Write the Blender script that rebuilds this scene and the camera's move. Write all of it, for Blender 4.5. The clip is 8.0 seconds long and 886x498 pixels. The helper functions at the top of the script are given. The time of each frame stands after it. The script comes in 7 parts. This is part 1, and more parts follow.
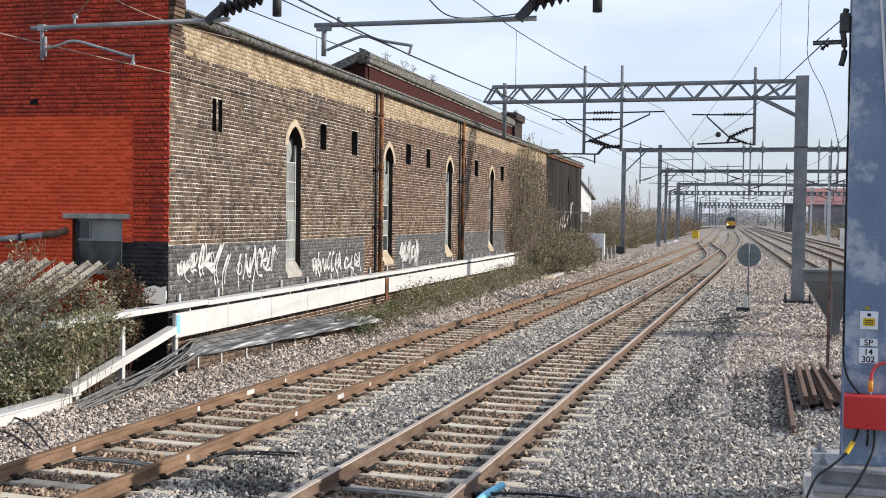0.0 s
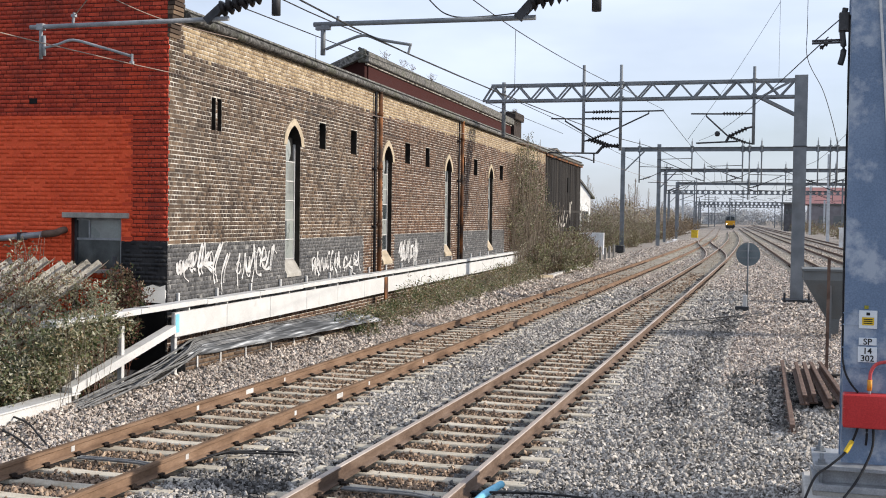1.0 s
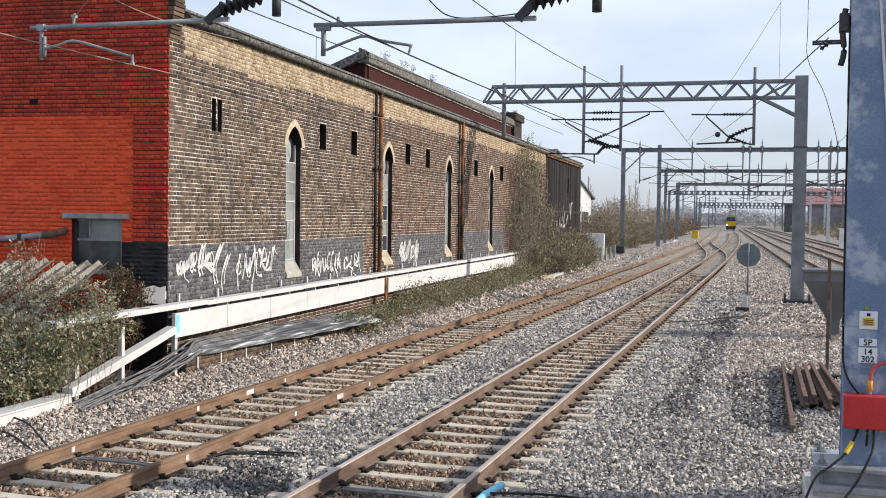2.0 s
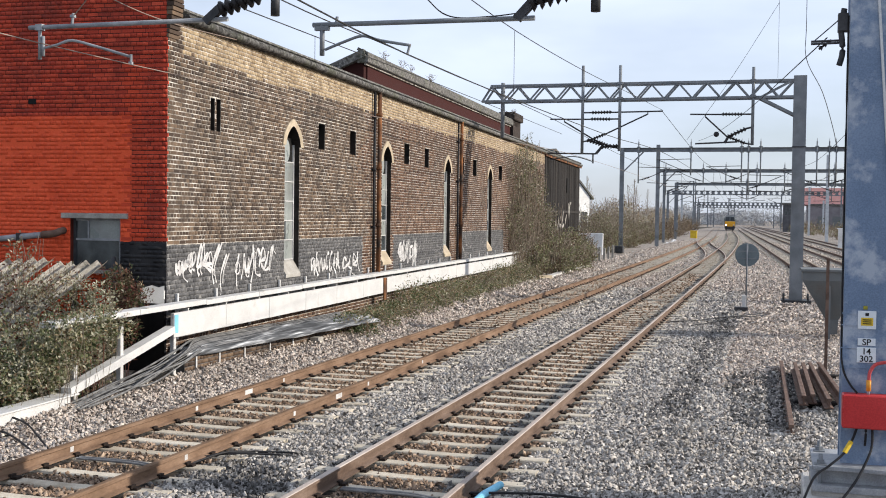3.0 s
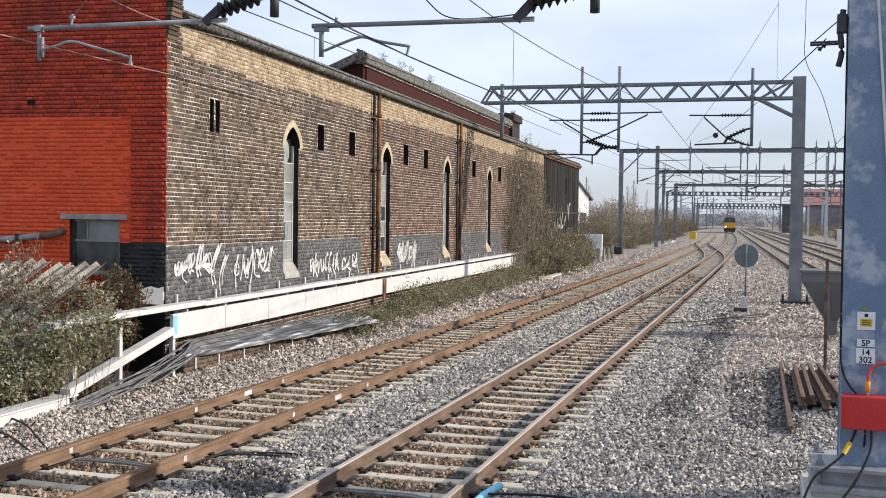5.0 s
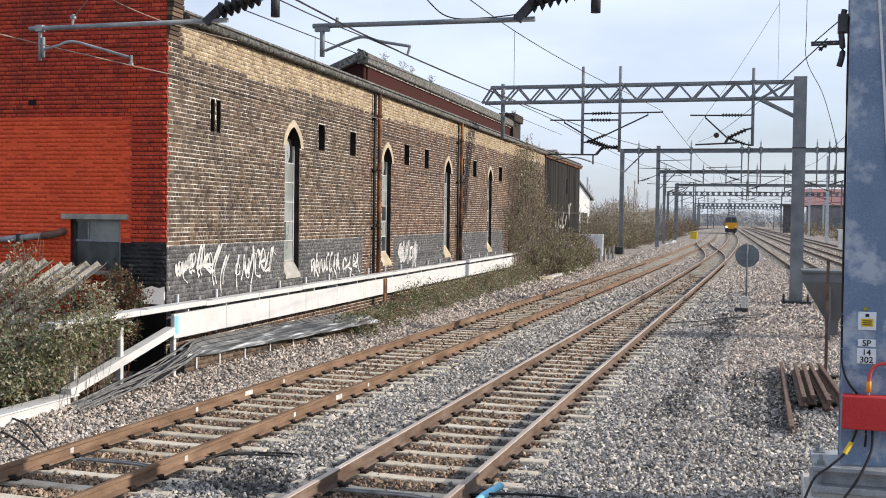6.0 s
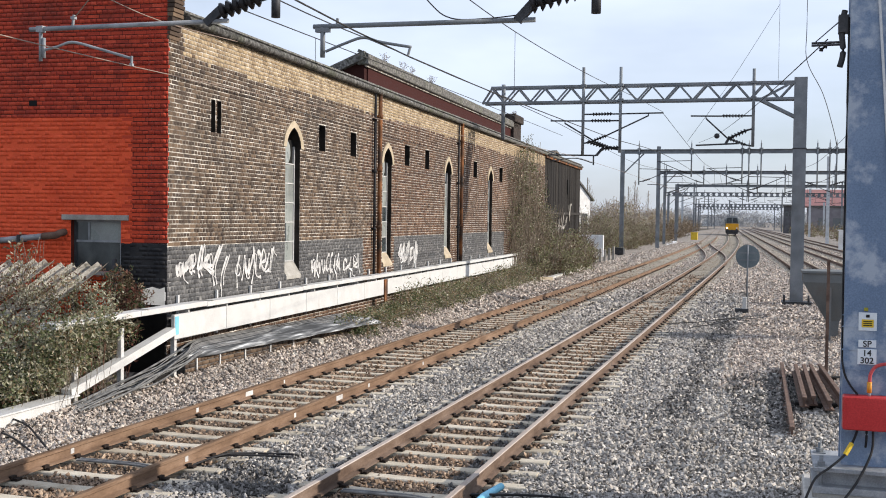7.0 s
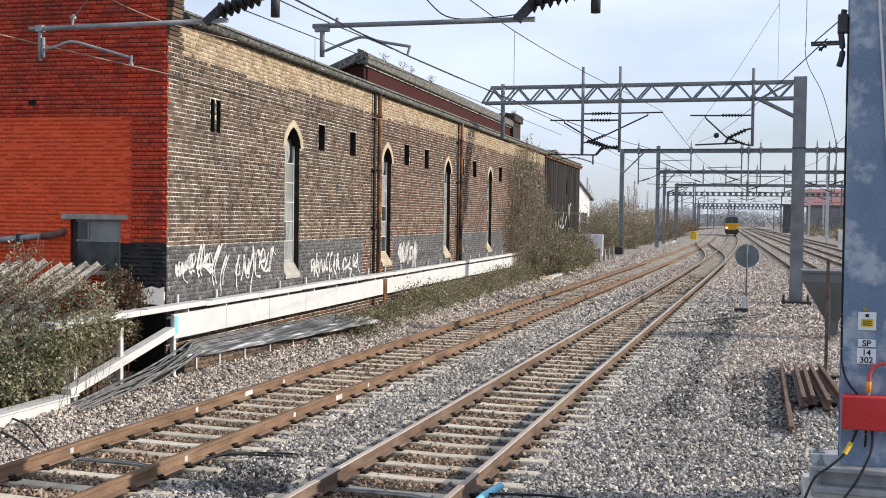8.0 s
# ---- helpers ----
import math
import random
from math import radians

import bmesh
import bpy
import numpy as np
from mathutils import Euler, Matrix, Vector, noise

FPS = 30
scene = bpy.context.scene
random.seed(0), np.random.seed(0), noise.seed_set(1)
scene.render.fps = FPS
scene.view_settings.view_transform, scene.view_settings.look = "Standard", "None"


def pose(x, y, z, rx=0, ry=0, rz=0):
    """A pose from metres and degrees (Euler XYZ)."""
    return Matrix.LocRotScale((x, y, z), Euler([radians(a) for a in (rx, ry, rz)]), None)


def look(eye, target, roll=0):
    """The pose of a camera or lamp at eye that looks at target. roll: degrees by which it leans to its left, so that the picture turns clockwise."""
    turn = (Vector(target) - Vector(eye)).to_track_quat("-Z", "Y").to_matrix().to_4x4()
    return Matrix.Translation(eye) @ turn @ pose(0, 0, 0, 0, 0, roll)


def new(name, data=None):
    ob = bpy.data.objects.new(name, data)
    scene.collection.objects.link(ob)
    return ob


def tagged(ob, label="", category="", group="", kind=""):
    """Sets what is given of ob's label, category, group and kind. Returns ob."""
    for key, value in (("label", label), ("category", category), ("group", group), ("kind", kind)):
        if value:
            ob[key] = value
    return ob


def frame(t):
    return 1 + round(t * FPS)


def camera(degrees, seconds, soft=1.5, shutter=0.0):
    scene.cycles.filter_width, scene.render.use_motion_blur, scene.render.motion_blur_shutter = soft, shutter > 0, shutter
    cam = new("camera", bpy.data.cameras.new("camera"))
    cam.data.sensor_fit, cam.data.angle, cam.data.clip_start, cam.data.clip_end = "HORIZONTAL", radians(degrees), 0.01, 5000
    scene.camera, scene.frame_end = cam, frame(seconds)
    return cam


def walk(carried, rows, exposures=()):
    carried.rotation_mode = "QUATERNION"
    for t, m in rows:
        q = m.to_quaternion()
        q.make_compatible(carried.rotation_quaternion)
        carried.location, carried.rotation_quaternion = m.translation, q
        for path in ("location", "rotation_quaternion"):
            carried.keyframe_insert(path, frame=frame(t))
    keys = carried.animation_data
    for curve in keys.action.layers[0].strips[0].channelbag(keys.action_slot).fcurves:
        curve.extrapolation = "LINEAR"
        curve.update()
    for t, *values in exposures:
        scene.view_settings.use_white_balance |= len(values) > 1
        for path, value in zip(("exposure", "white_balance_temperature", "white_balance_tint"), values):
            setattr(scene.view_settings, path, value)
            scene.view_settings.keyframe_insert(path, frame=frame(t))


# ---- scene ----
# ---------------------------------------------------------------- camera
LENS = 43.326
EYE = Vector((0.0, 0.0, 2.80))
YAW, PITCH, ROLL = 16.541, 1.7074, 0.7735
PX = 360 / (2 * math.pi * 1973.8)      # degrees per unit of sway


def sway(dx, dy):
    a, e = radians(YAW + dx * PX), radians(PITCH - dy * PX)
    way = Vector((-math.sin(a) * math.cos(e), math.cos(a) * math.cos(e), -math.sin(e)))
    return look(EYE, EYE + way * 10, ROLL)


cam = camera(LENS, 8.0, soft=1.0)
walk(cam, [(t, sway(dx, dy)) for t, dx, dy in (
    (0.0, 0, 0), (0.5, 0, -0.1), (1.0, -1.5, -1.4), (1.5, -0.1, 0), (3.0, -3.1, -0.5), (3.5, 0, 0), (4.0, -4.0, 0),
    (4.5, -4.9, 1.2), (6.0, -2.9, 1.2), (6.5, -3.0, 1.5), (7.0, -2.1, 2.4), (7.5, -3.0, 1.8), (8.0, -3.0, 1.5))],
    exposures=[(0.0, 0.04), (8.0, 0.04)])

# ---------------------------------------------------------------- world and sun
SUN_AZ, SUN_EL = 78.0, 24.0            # degrees to the right of the track's way, and up
world = bpy.data.worlds.new("sky")
scene.world = world
world.use_nodes = True
wn, wl = world.node_tree.nodes, world.node_tree.links
sky = wn.new("ShaderNodeTexSky")
sky.sky_type, sky.sun_disc = "NISHITA", False
sky.sun_elevation, sky.sun_rotation = radians(SUN_EL), radians(SUN_AZ)
sky.air_density, sky.dust_density, sky.ozone_density = 1.0, 1.0, 1.5
tc = wn.new("ShaderNodeTexCoord")
mp = wn.new("ShaderNodeMapping")
mp.inputs["Scale"].default_value = (1.0, 1.0, 3.2)
cloud = wn.new("ShaderNodeTexNoise")
cloud.inputs["Scale"].default_value, cloud.inputs["Detail"].default_value = 2.2, 5.0
cr = wn.new("ShaderNodeValToRGB")
cr.color_ramp.elements[0].position, cr.color_ramp.elements[1].position = 0.36, 0.66
mixs = wn.new("ShaderNodeMix")
mixs.data_type = "RGBA"
mixs.inputs["B"].default_value = (9.3, 10.4, 12.7, 1)
wl.new(tc.outputs["Generated"], mp.inputs["Vector"])
wl.new(mp.outputs["Vector"], cloud.inputs["Vector"])
wl.new(cloud.outputs["Fac"], cr.inputs["Fac"])
thin = wn.new("ShaderNodeMath")
thin.operation = "MULTIPLY_ADD"
thin.inputs[1].default_value, thin.inputs[2].default_value = 0.50, 0.44
wl.new(cr.outputs["Color"], thin.inputs[0])
wl.new(thin.outputs[0], mixs.inputs["Factor"])
wl.new(sky.outputs["Color"], mixs.inputs["A"])
bg = wn["Background"]
bg.inputs["Strength"].default_value = 0.099
wl.new(mixs.outputs["Result"], bg.inputs["Color"])

sun = new("sun", bpy.data.lights.new("sun", "SUN"))
sun.data.energy, sun.data.angle, sun.data.color = 5.0, radians(0.6), (1.0, 0.915, 0.80)
a, e = radians(SUN_AZ), radians(SUN_EL)
SUN_WAY = Vector((math.sin(a) * math.cos(e), math.cos(a) * math.cos(e), math.sin(e)))
sun.matrix_world = look(SUN_WAY * 50, (0, 0, 0))


# ---------------------------------------------------------------- materials
def ramp_of(nodes, stops):
    r = nodes.new("ShaderNodeValToRGB")
    el = r.color_ramp.elements
    while len(el) > 1:
        el.remove(el[-1])
    el[0].position, el[0].color = stops[0][0], (*stops[0][1], 1)
    for pos, col in stops[1:]:
        e_ = el.new(pos)
        e_.color = (*col, 1)
    return r


def surface(name, stops, scale=8.0, rough=0.8, metal=0.0, bump=0.3, pick="", grain=60.0, stain=None, stain_amount=0.5,
            stain_scale=0.7, stretch=(1, 1, 1), spec=0.18, stain_edge=(0.5, 0.68), pick_mix=0.65):
    """A worn surface: colours of a ramp by noise or by piece, fine grain, broad stains and relief."""
    m = bpy.data.materials.new(name)
    m.use_nodes = True
    n, l = m.node_tree.nodes, m.node_tree.links
    out = n["Principled BSDF"]
    geo = n.new("ShaderNodeNewGeometry")
    co = n.new("ShaderNodeMapping")
    co.inputs["Scale"].default_value = stretch
    l.new(geo.outputs["Position"], co.inputs["Vector"])
    broad = n.new("ShaderNodeTexNoise")
    broad.inputs["Scale"].default_value, broad.inputs["Detail"].default_value = scale, 6
    l.new(co.outputs["Vector"], broad.inputs["Vector"])
    fine = n.new("ShaderNodeTexNoise")
    fine.inputs["Scale"].default_value, fine.inputs["Detail"].default_value = grain, 4
    l.new(co.outputs["Vector"], fine.inputs["Vector"])
    value = broad.outputs["Fac"]
    if pick:
        if pick == "island":
            src = geo.outputs["Random Per Island"]
        else:
            src = n.new("ShaderNodeObjectInfo").outputs["Random"]
        mx = n.new("ShaderNodeMix")
        mx.inputs["Factor"].default_value = pick_mix
        l.new(broad.outputs["Fac"], mx.inputs["A"])
        l.new(src, mx.inputs["B"])
        value = mx.outputs["Result"]
    r = ramp_of(n, stops)
    l.new(value, r.inputs["Fac"])
    colour = r.outputs["Color"]
    g = n.new("ShaderNodeMix")
    g.data_type, g.blend_type = "RGBA", "OVERLAY"
    g.inputs["Factor"].default_value = 0.35
    l.new(colour, g.inputs["A"])
    l.new(fine.outputs["Fac"], g.inputs["B"])
    colour = g.outputs["Result"]
    if stain:
        sn = n.new("ShaderNodeTexNoise")
        sn.inputs["Scale"].default_value, sn.inputs["Detail"].default_value = stain_scale, 7
        sn.inputs["Roughness"].default_value = 0.65
        l.new(co.outputs["Vector"], sn.inputs["Vector"])
        sr = ramp_of(n, [(stain_edge[0], (0, 0, 0)), (stain_edge[1], (stain_amount,) * 3)])
        l.new(sn.outputs["Fac"], sr.inputs["Fac"])
        s = n.new("ShaderNodeMix")
        s.data_type = "RGBA"
        s.inputs["B"].default_value = (*stain, 1)
        l.new(sr.outputs["Color"], s.inputs["Factor"])
        l.new(colour, s.inputs["A"])
        colour = s.outputs["Result"]
    l.new(colour, out.inputs["Base Color"])
    rr = n.new("ShaderNodeMapRange")
    rr.inputs["To Min"].default_value, rr.inputs["To Max"].default_value = max(0.05, rough - 0.12), min(1, rough + 0.12)
    l.new(broad.outputs["Fac"], rr.inputs["Value"])
    l.new(rr.outputs["Result"], out.inputs["Roughness"])
    out.inputs["Metallic"].default_value = metal
    out.inputs["Specular IOR Level"].default_value = spec
    if bump:
        b = n.new("ShaderNodeBump")
        b.inputs["Strength"].default_value, b.inputs["Distance"].default_value = bump, 0.01
        l.new(fine.outputs["Fac"], b.inputs["Height"])
        l.new(b.outputs["Normal"], out.inputs["Normal"])
    return m


def foliage(name, stops):
    """Thin leaves: one colour a leaf, part of the light passes through."""
    m = surface(name, stops, 1.5, 0.6, bump=0, pick="island", pick_mix=0.8, spec=0.4)
    n, l = m.node_tree.nodes, m.node_tree.links
    base = n["Principled BSDF"]
    tr = n.new("ShaderNodeBsdfTranslucent")
    l.new(base.inputs["Base Color"].links[0].from_socket, tr.inputs["Color"])
    mx = n.new("ShaderNodeMixShader")
    mx.inputs["Fac"].default_value = 0.42
    l.new(base.outputs["BSDF"], mx.inputs[1])
    l.new(tr.outputs["BSDF"], mx.inputs[2])
    l.new(mx.outputs["Shader"], n["Material Output"].inputs["Surface"])
    return m


def glow(name, col, power):
    m = bpy.data.materials.new(name)
    m.use_nodes = True
    o = m.node_tree.nodes["Principled BSDF"]
    o.inputs["Emission Color"].default_value, o.inputs["Emission Strength"].default_value = (*col, 1), power
    return m


STONE_STOPS = [(0.1, (0.19, 0.175, 0.16)), (0.35, (0.34, 0.315, 0.29)), (0.6, (0.48, 0.445, 0.405)), (0.9, (0.64, 0.6, 0.55))]
WARM_STOPS = [(0.1, (0.22, 0.18, 0.155)), (0.35, (0.39, 0.33, 0.285)), (0.6, (0.54, 0.465, 0.405)), (0.9, (0.7, 0.625, 0.555))]
M_STONE = surface("ballast_grey", STONE_STOPS, 3, 0.9, pick="island", grain=90, stain=(0.13, 0.122, 0.114), stain_amount=0.45, stain_scale=0.45)
M_STONE_W = surface("ballast_pinkish", WARM_STOPS, 3, 0.9, pick="island", grain=90, stain=(0.14, 0.12, 0.105), stain_amount=0.3, stain_scale=0.45)
M_STONE_B = surface("ballast_rusty", [(0.0, (0.1, 0.072, 0.048)), (0.35, (0.22, 0.152, 0.105)), (0.7, (0.38, 0.275, 0.2)), (1.0, (0.54, 0.44, 0.33))], 3, 0.9,
                    pick="island", grain=90, stain=(0.06, 0.05, 0.042), stain_amount=0.5, stain_scale=0.6)
# Dark stones: oily patches, and shadow painted beside the rails
M_STONE_D = surface("ballast_stain_and_shade", [(0.0, (0.06, 0.056, 0.052)), (0.4, (0.14, 0.132, 0.125)), (0.8, (0.25, 0.237, 0.224)), (1.0, (0.4, 0.38, 0.36))], 3, 0.9,
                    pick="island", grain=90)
M_GROUND = surface("ballast_bed", [(0.3, (0.12, 0.1, 0.085)), (0.5, (0.27, 0.235, 0.2)), (0.7, (0.44, 0.39, 0.34))], 6, 0.95, bump=1.0, grain=34,
                   stain=(0.14, 0.115, 0.085), stain_amount=0.5, stain_scale=0.05)
# Bed under the near stones: shade of the gaps put into the colour
M_BED = surface("gap_shade_ballast_bed", [(0.3, (0.03, 0.027, 0.024)), (0.7, (0.09, 0.08, 0.072))], 14, 0.95, bump=0.8, grain=34)
M_EARTH = surface("dark_earth", [(0.3, (0.035, 0.03, 0.022)), (0.7, (0.1, 0.085, 0.06))], 5, 0.95, bump=0.8, grain=30)
M_RAIL = surface("rusty_rail", [(0.3, (0.115, 0.071, 0.046)), (0.5, (0.192, 0.122, 0.08)), (0.75, (0.275, 0.188, 0.132))], 5, 0.75, 0.0, 0.25, grain=50,
                 stain=(0.09, 0.05, 0.03), stain_amount=0.5, stain_scale=1.2, stretch=(1, 0.3, 1))
M_RAIL_TOP = surface("worn_rail_head", [(0.3, (0.35, 0.29, 0.25)), (0.7, (0.48, 0.42, 0.375))], 6, 0.9, 0.0, 0.1, stretch=(1, 0.1, 1), spec=0.05)
M_RAIL_USED = surface("brown_rail_side", [(0.3, (0.09, 0.06, 0.045)), (0.5, (0.15, 0.105, 0.08)), (0.75, (0.22, 0.163, 0.13))], 5, 0.85, 0.0, 0.25, grain=50, stretch=(1, 0.3, 1), spec=0.1)
M_RAIL_IDLE = surface("rusted_rail_head", [(0.3, (0.11, 0.068, 0.043)), (0.7, (0.2, 0.13, 0.085))], 6, 0.85, 0.0, 0.15, stretch=(1, 0.2, 1), spec=0.1)
M_RAIL_DARK = surface("dark_rust_and_shade_steel", [(0.3, (0.085, 0.053, 0.04)), (0.7, (0.19, 0.125, 0.095))], 7, 0.8, 0.0, 0.3)
M_SLEEPER = surface("sleeper_concrete", [(0.3, (0.42, 0.37, 0.29)), (0.55, (0.55, 0.49, 0.395)), (0.8, (0.64, 0.585, 0.49))], 4, 0.9, bump=0.35, pick="object", pick_mix=0.3,
                    stain=(0.27, 0.2, 0.13), stain_amount=0.5, stain_scale=1.6)
M_CLIP = surface("rusty_clip", [(0.3, (0.014, 0.011, 0.01)), (0.7, (0.04, 0.028, 0.022))], 20, 0.8, 0.2, 0.2)
BRICK_STOPS = [(0.0, (0.03, 0.022, 0.018)), (0.3, (0.07, 0.048, 0.036)), (0.55, (0.115, 0.078, 0.054)), (0.8, (0.17, 0.116, 0.078)), (1.0, (0.27, 0.195, 0.13))]
REDDER_STOPS = [(0.0, (0.03, 0.02, 0.016)), (0.3, (0.078, 0.044, 0.031)), (0.55, (0.13, 0.074, 0.048)), (0.8, (0.185, 0.112, 0.073)), (1.0, (0.27, 0.185, 0.12))]
M_BRICK = surface("sooty_brown_brick", BRICK_STOPS, 1.5, 0.9, bump=0.5, pick="island", grain=45, stain=(0.05, 0.043, 0.039), stain_amount=0.6, stain_scale=0.4, stretch=(1, 1, 0.7), stain_edge=(0.44, 0.66))
M_BRICK_R = surface("reddish_brown_brick", REDDER_STOPS, 1.5, 0.9, bump=0.5, pick="island", grain=45, stain=(0.05, 0.043, 0.039), stain_amount=0.5, stain_scale=0.5, stretch=(1, 1, 0.7), stain_edge=(0.46, 0.66))
M_BRICK_P = surface("sooty_brown_brick_piece", BRICK_STOPS, 1.5, 0.9, bump=0.5, pick="object", grain=45, stain=(0.05, 0.043, 0.039), stain_amount=0.6, stain_scale=0.4, stretch=(1, 1, 0.7), stain_edge=(0.44, 0.66))
M_BUFF = surface("buff_brick", [(0.0, (0.17, 0.12, 0.075)), (0.4, (0.34, 0.25, 0.155)), (1.0, (0.5, 0.39, 0.25))], 1.6, 0.9, bump=0.5, pick="island", grain=45,
                 stain=(0.16, 0.12, 0.085), stain_amount=0.25, stain_scale=0.9)
M_PLINTH = surface("black_painted_brick", [(0.0, (0.045, 0.045, 0.047)), (0.5, (0.088, 0.087, 0.089)), (1.0, (0.15, 0.147, 0.147))], 2, 0.75, bump=0.4, pick="island", grain=40,
                   stain=(0.16, 0.15, 0.145), stain_amount=0.45, stain_scale=0.8)
M_MORTAR = surface("pale_mortar", [(0.34, (0.12, 0.1, 0.085)), (0.48, (0.37, 0.335, 0.29)), (0.64, (0.68, 0.64, 0.58))], 4, 0.95, bump=0.6, grain=70)
M_MORTAR_D = surface("grimy_mortar", [(0.3, (0.06, 0.058, 0.058)), (0.7, (0.16, 0.155, 0.15))], 3, 0.95, bump=0.5, grain=70)
RED_STOPS = [(0.0, (0.27, 0.034, 0.021)), (0.4, (0.45, 0.054, 0.029)), (0.75, (0.55, 0.07, 0.034)), (1.0, (0.62, 0.1, 0.058))]
M_RED = surface("red_painted_brick", RED_STOPS, 2.5, 0.8, bump=0.5, pick="island", grain=40, stain=(0.1, 0.03, 0.024), stain_amount=0.6, stain_scale=1.0)
M_RED_P = surface("red_painted_brick_piece", RED_STOPS, 2.5, 0.8, bump=0.5, pick="object", grain=40, stain=(0.1, 0.03, 0.024), stain_amount=0.6, stain_scale=1.0)
M_RED_MORTAR = surface("red_grimy_mortar", [(0.3, (0.045, 0.016, 0.013)), (0.7, (0.13, 0.03, 0.02))], 3, 0.95, bump=0.5, grain=70)
M_RED_NEW = surface("fresh_red_paint", [(0.3, (0.66, 0.076, 0.026)), (0.7, (0.82, 0.112, 0.042))], 2.5, 0.7, bump=0.25, pick="island", pick_mix=0.25, grain=40, stain=(0.52, 0.065, 0.03),
                    stain_amount=0.4, stain_scale=1.2)
MID_STOPS = [(0.0, (0.42, 0.048, 0.024)), (0.6, (0.58, 0.066, 0.028)), (1.0, (0.68, 0.085, 0.036))]
M_RED_MID = surface("faded_red_paint", MID_STOPS, 2.5, 0.75, bump=0.4, pick="island", pick_mix=0.4, grain=40, stain=(0.14, 0.03, 0.02), stain_amount=0.5, stain_scale=1.3)
M_RED_MID_P = surface("faded_red_paint_piece", MID_STOPS, 2.5, 0.75, bump=0.4, pick="object", pick_mix=0.4, grain=40, stain=(0.14, 0.03, 0.02), stain_amount=0.5, stain_scale=1.3)
M_BLACK_BASE = surface("black_tar_paint", [(0.3, (0.012, 0.012, 0.014)), (0.7, (0.028, 0.028, 0.031))], 2, 0.65, bump=0.3, grain=40, stain=(0.07, 0.065, 0.06), stain_amount=0.35, stain_scale=1.5)
M_PLINTH_COAT = surface("thin_grey_paint", [(0.35, (0.055, 0.055, 0.057)), (0.5, (0.12, 0.117, 0.115)), (0.65, (0.27, 0.263, 0.255))], 7, 0.9, bump=0.4, grain=70)
M_STONE_TRIM = surface("buff_stone", [(0.3, (0.34, 0.275, 0.195)), (0.7, (0.54, 0.46, 0.345))], 4, 0.9, bump=0.4, stain=(0.2, 0.15, 0.1), stain_amount=0.5, stain_scale=2)
M_LINTEL = surface("grey_concrete", [(0.3, (0.26, 0.245, 0.22)), (0.7, (0.42, 0.4, 0.365))], 4, 0.9, bump=0.4, stain=(0.14, 0.13, 0.115), stain_amount=0.5, stain_scale=1.5)
M_CONCRETE = surface("pale_concrete", [(0.3, (0.4, 0.385, 0.36)), (0.7, (0.6, 0.58, 0.55))], 5, 0.9, bump=0.4, stain=(0.2, 0.18, 0.16), stain_amount=0.5, stain_scale=2.5)
# Near-black that paints in the unlit depth behind openings
M_DARK = surface("unlit_interior_black", [(0.3, (0.008, 0.008, 0.008)), (0.7, (0.02, 0.019, 0.018))], 3, 0.95, bump=0)
M_WHITE = surface("white_plastic_trunking", [(0.3, (0.5, 0.495, 0.485)), (0.7, (0.58, 0.575, 0.565))], 3, 0.6, bump=0.05, stain=(0.34, 0.31, 0.27), stain_amount=0.5, stain_scale=2.6, stain_edge=(0.6, 0.75))
M_STEEL = surface("blue_grey_painted_steel", [(0.3, (0.13, 0.185, 0.28)), (0.7, (0.195, 0.26, 0.365))], 2, 0.55, 0.1, 0.1, stain=(0.44, 0.48, 0.54), stain_amount=0.7, stain_scale=2.2, stain_edge=(0.52, 0.62))
M_GALV = surface("galvanised_steel", [(0.3, (0.2, 0.21, 0.225)), (0.7, (0.36, 0.37, 0.385))], 5, 0.55, 0.1, 0.1)
# Lit version of the galvanised grey: sunlight put into the base colour
M_GALV_SUNLIT = surface("sunlit_galvanised_steel", [(0.3, (0.4, 0.42, 0.44)), (0.7, (0.56, 0.58, 0.6))], 3, 0.5, 0.1, 0.1)
M_MAST = surface("weathered_grey_steel", [(0.3, (0.15, 0.165, 0.18)), (0.7, (0.25, 0.265, 0.28))], 2, 0.6, 0.1, 0.15, stain=(0.1, 0.09, 0.08), stain_amount=0.5, stain_scale=0.8)
M_DARKSTEEL = surface("dark_steel", [(0.3, (0.035, 0.037, 0.04)), (0.7, (0.08, 0.08, 0.085))], 6, 0.6, 0.3, 0.15)
M_CERAMIC = surface("brown_insulator", [(0.3, (0.018, 0.017, 0.018)), (0.7, (0.04, 0.036, 0.035))], 9, 0.3, 0.0, 0.0)
M_WIRE = surface("copper_wire", [(0.3, (0.03, 0.03, 0.03)), (0.7, (0.06, 0.058, 0.056))], 9, 0.8, 0.0, 0.0, spec=0.1)
M_WIRE_PALE = surface("bright_wire", [(0.3, (0.2, 0.145, 0.115)), (0.7, (0.3, 0.23, 0.19))], 9, 0.6, 0.0, 0.0)
M_CABLE = surface("grey_cable", [(0.3, (0.08, 0.08, 0.082)), (0.7, (0.22, 0.218, 0.215))], 6, 0.6, 0.0, 0.05)
M_CABLE_K = surface("black_cable", [(0.3, (0.012, 0.012, 0.014)), (0.7, (0.03, 0.03, 0.032))], 6, 0.5, 0.0, 0.05)
M_SLATE = surface("weathered_coping", [(0.34, (0.05, 0.048, 0.045)), (0.5, (0.12, 0.115, 0.108)), (0.66, (0.25, 0.24, 0.225))], 11, 0.9, bump=0.7, stain=(0.1, 0.11, 0.06), stain_amount=0.5, stain_scale=1.5)
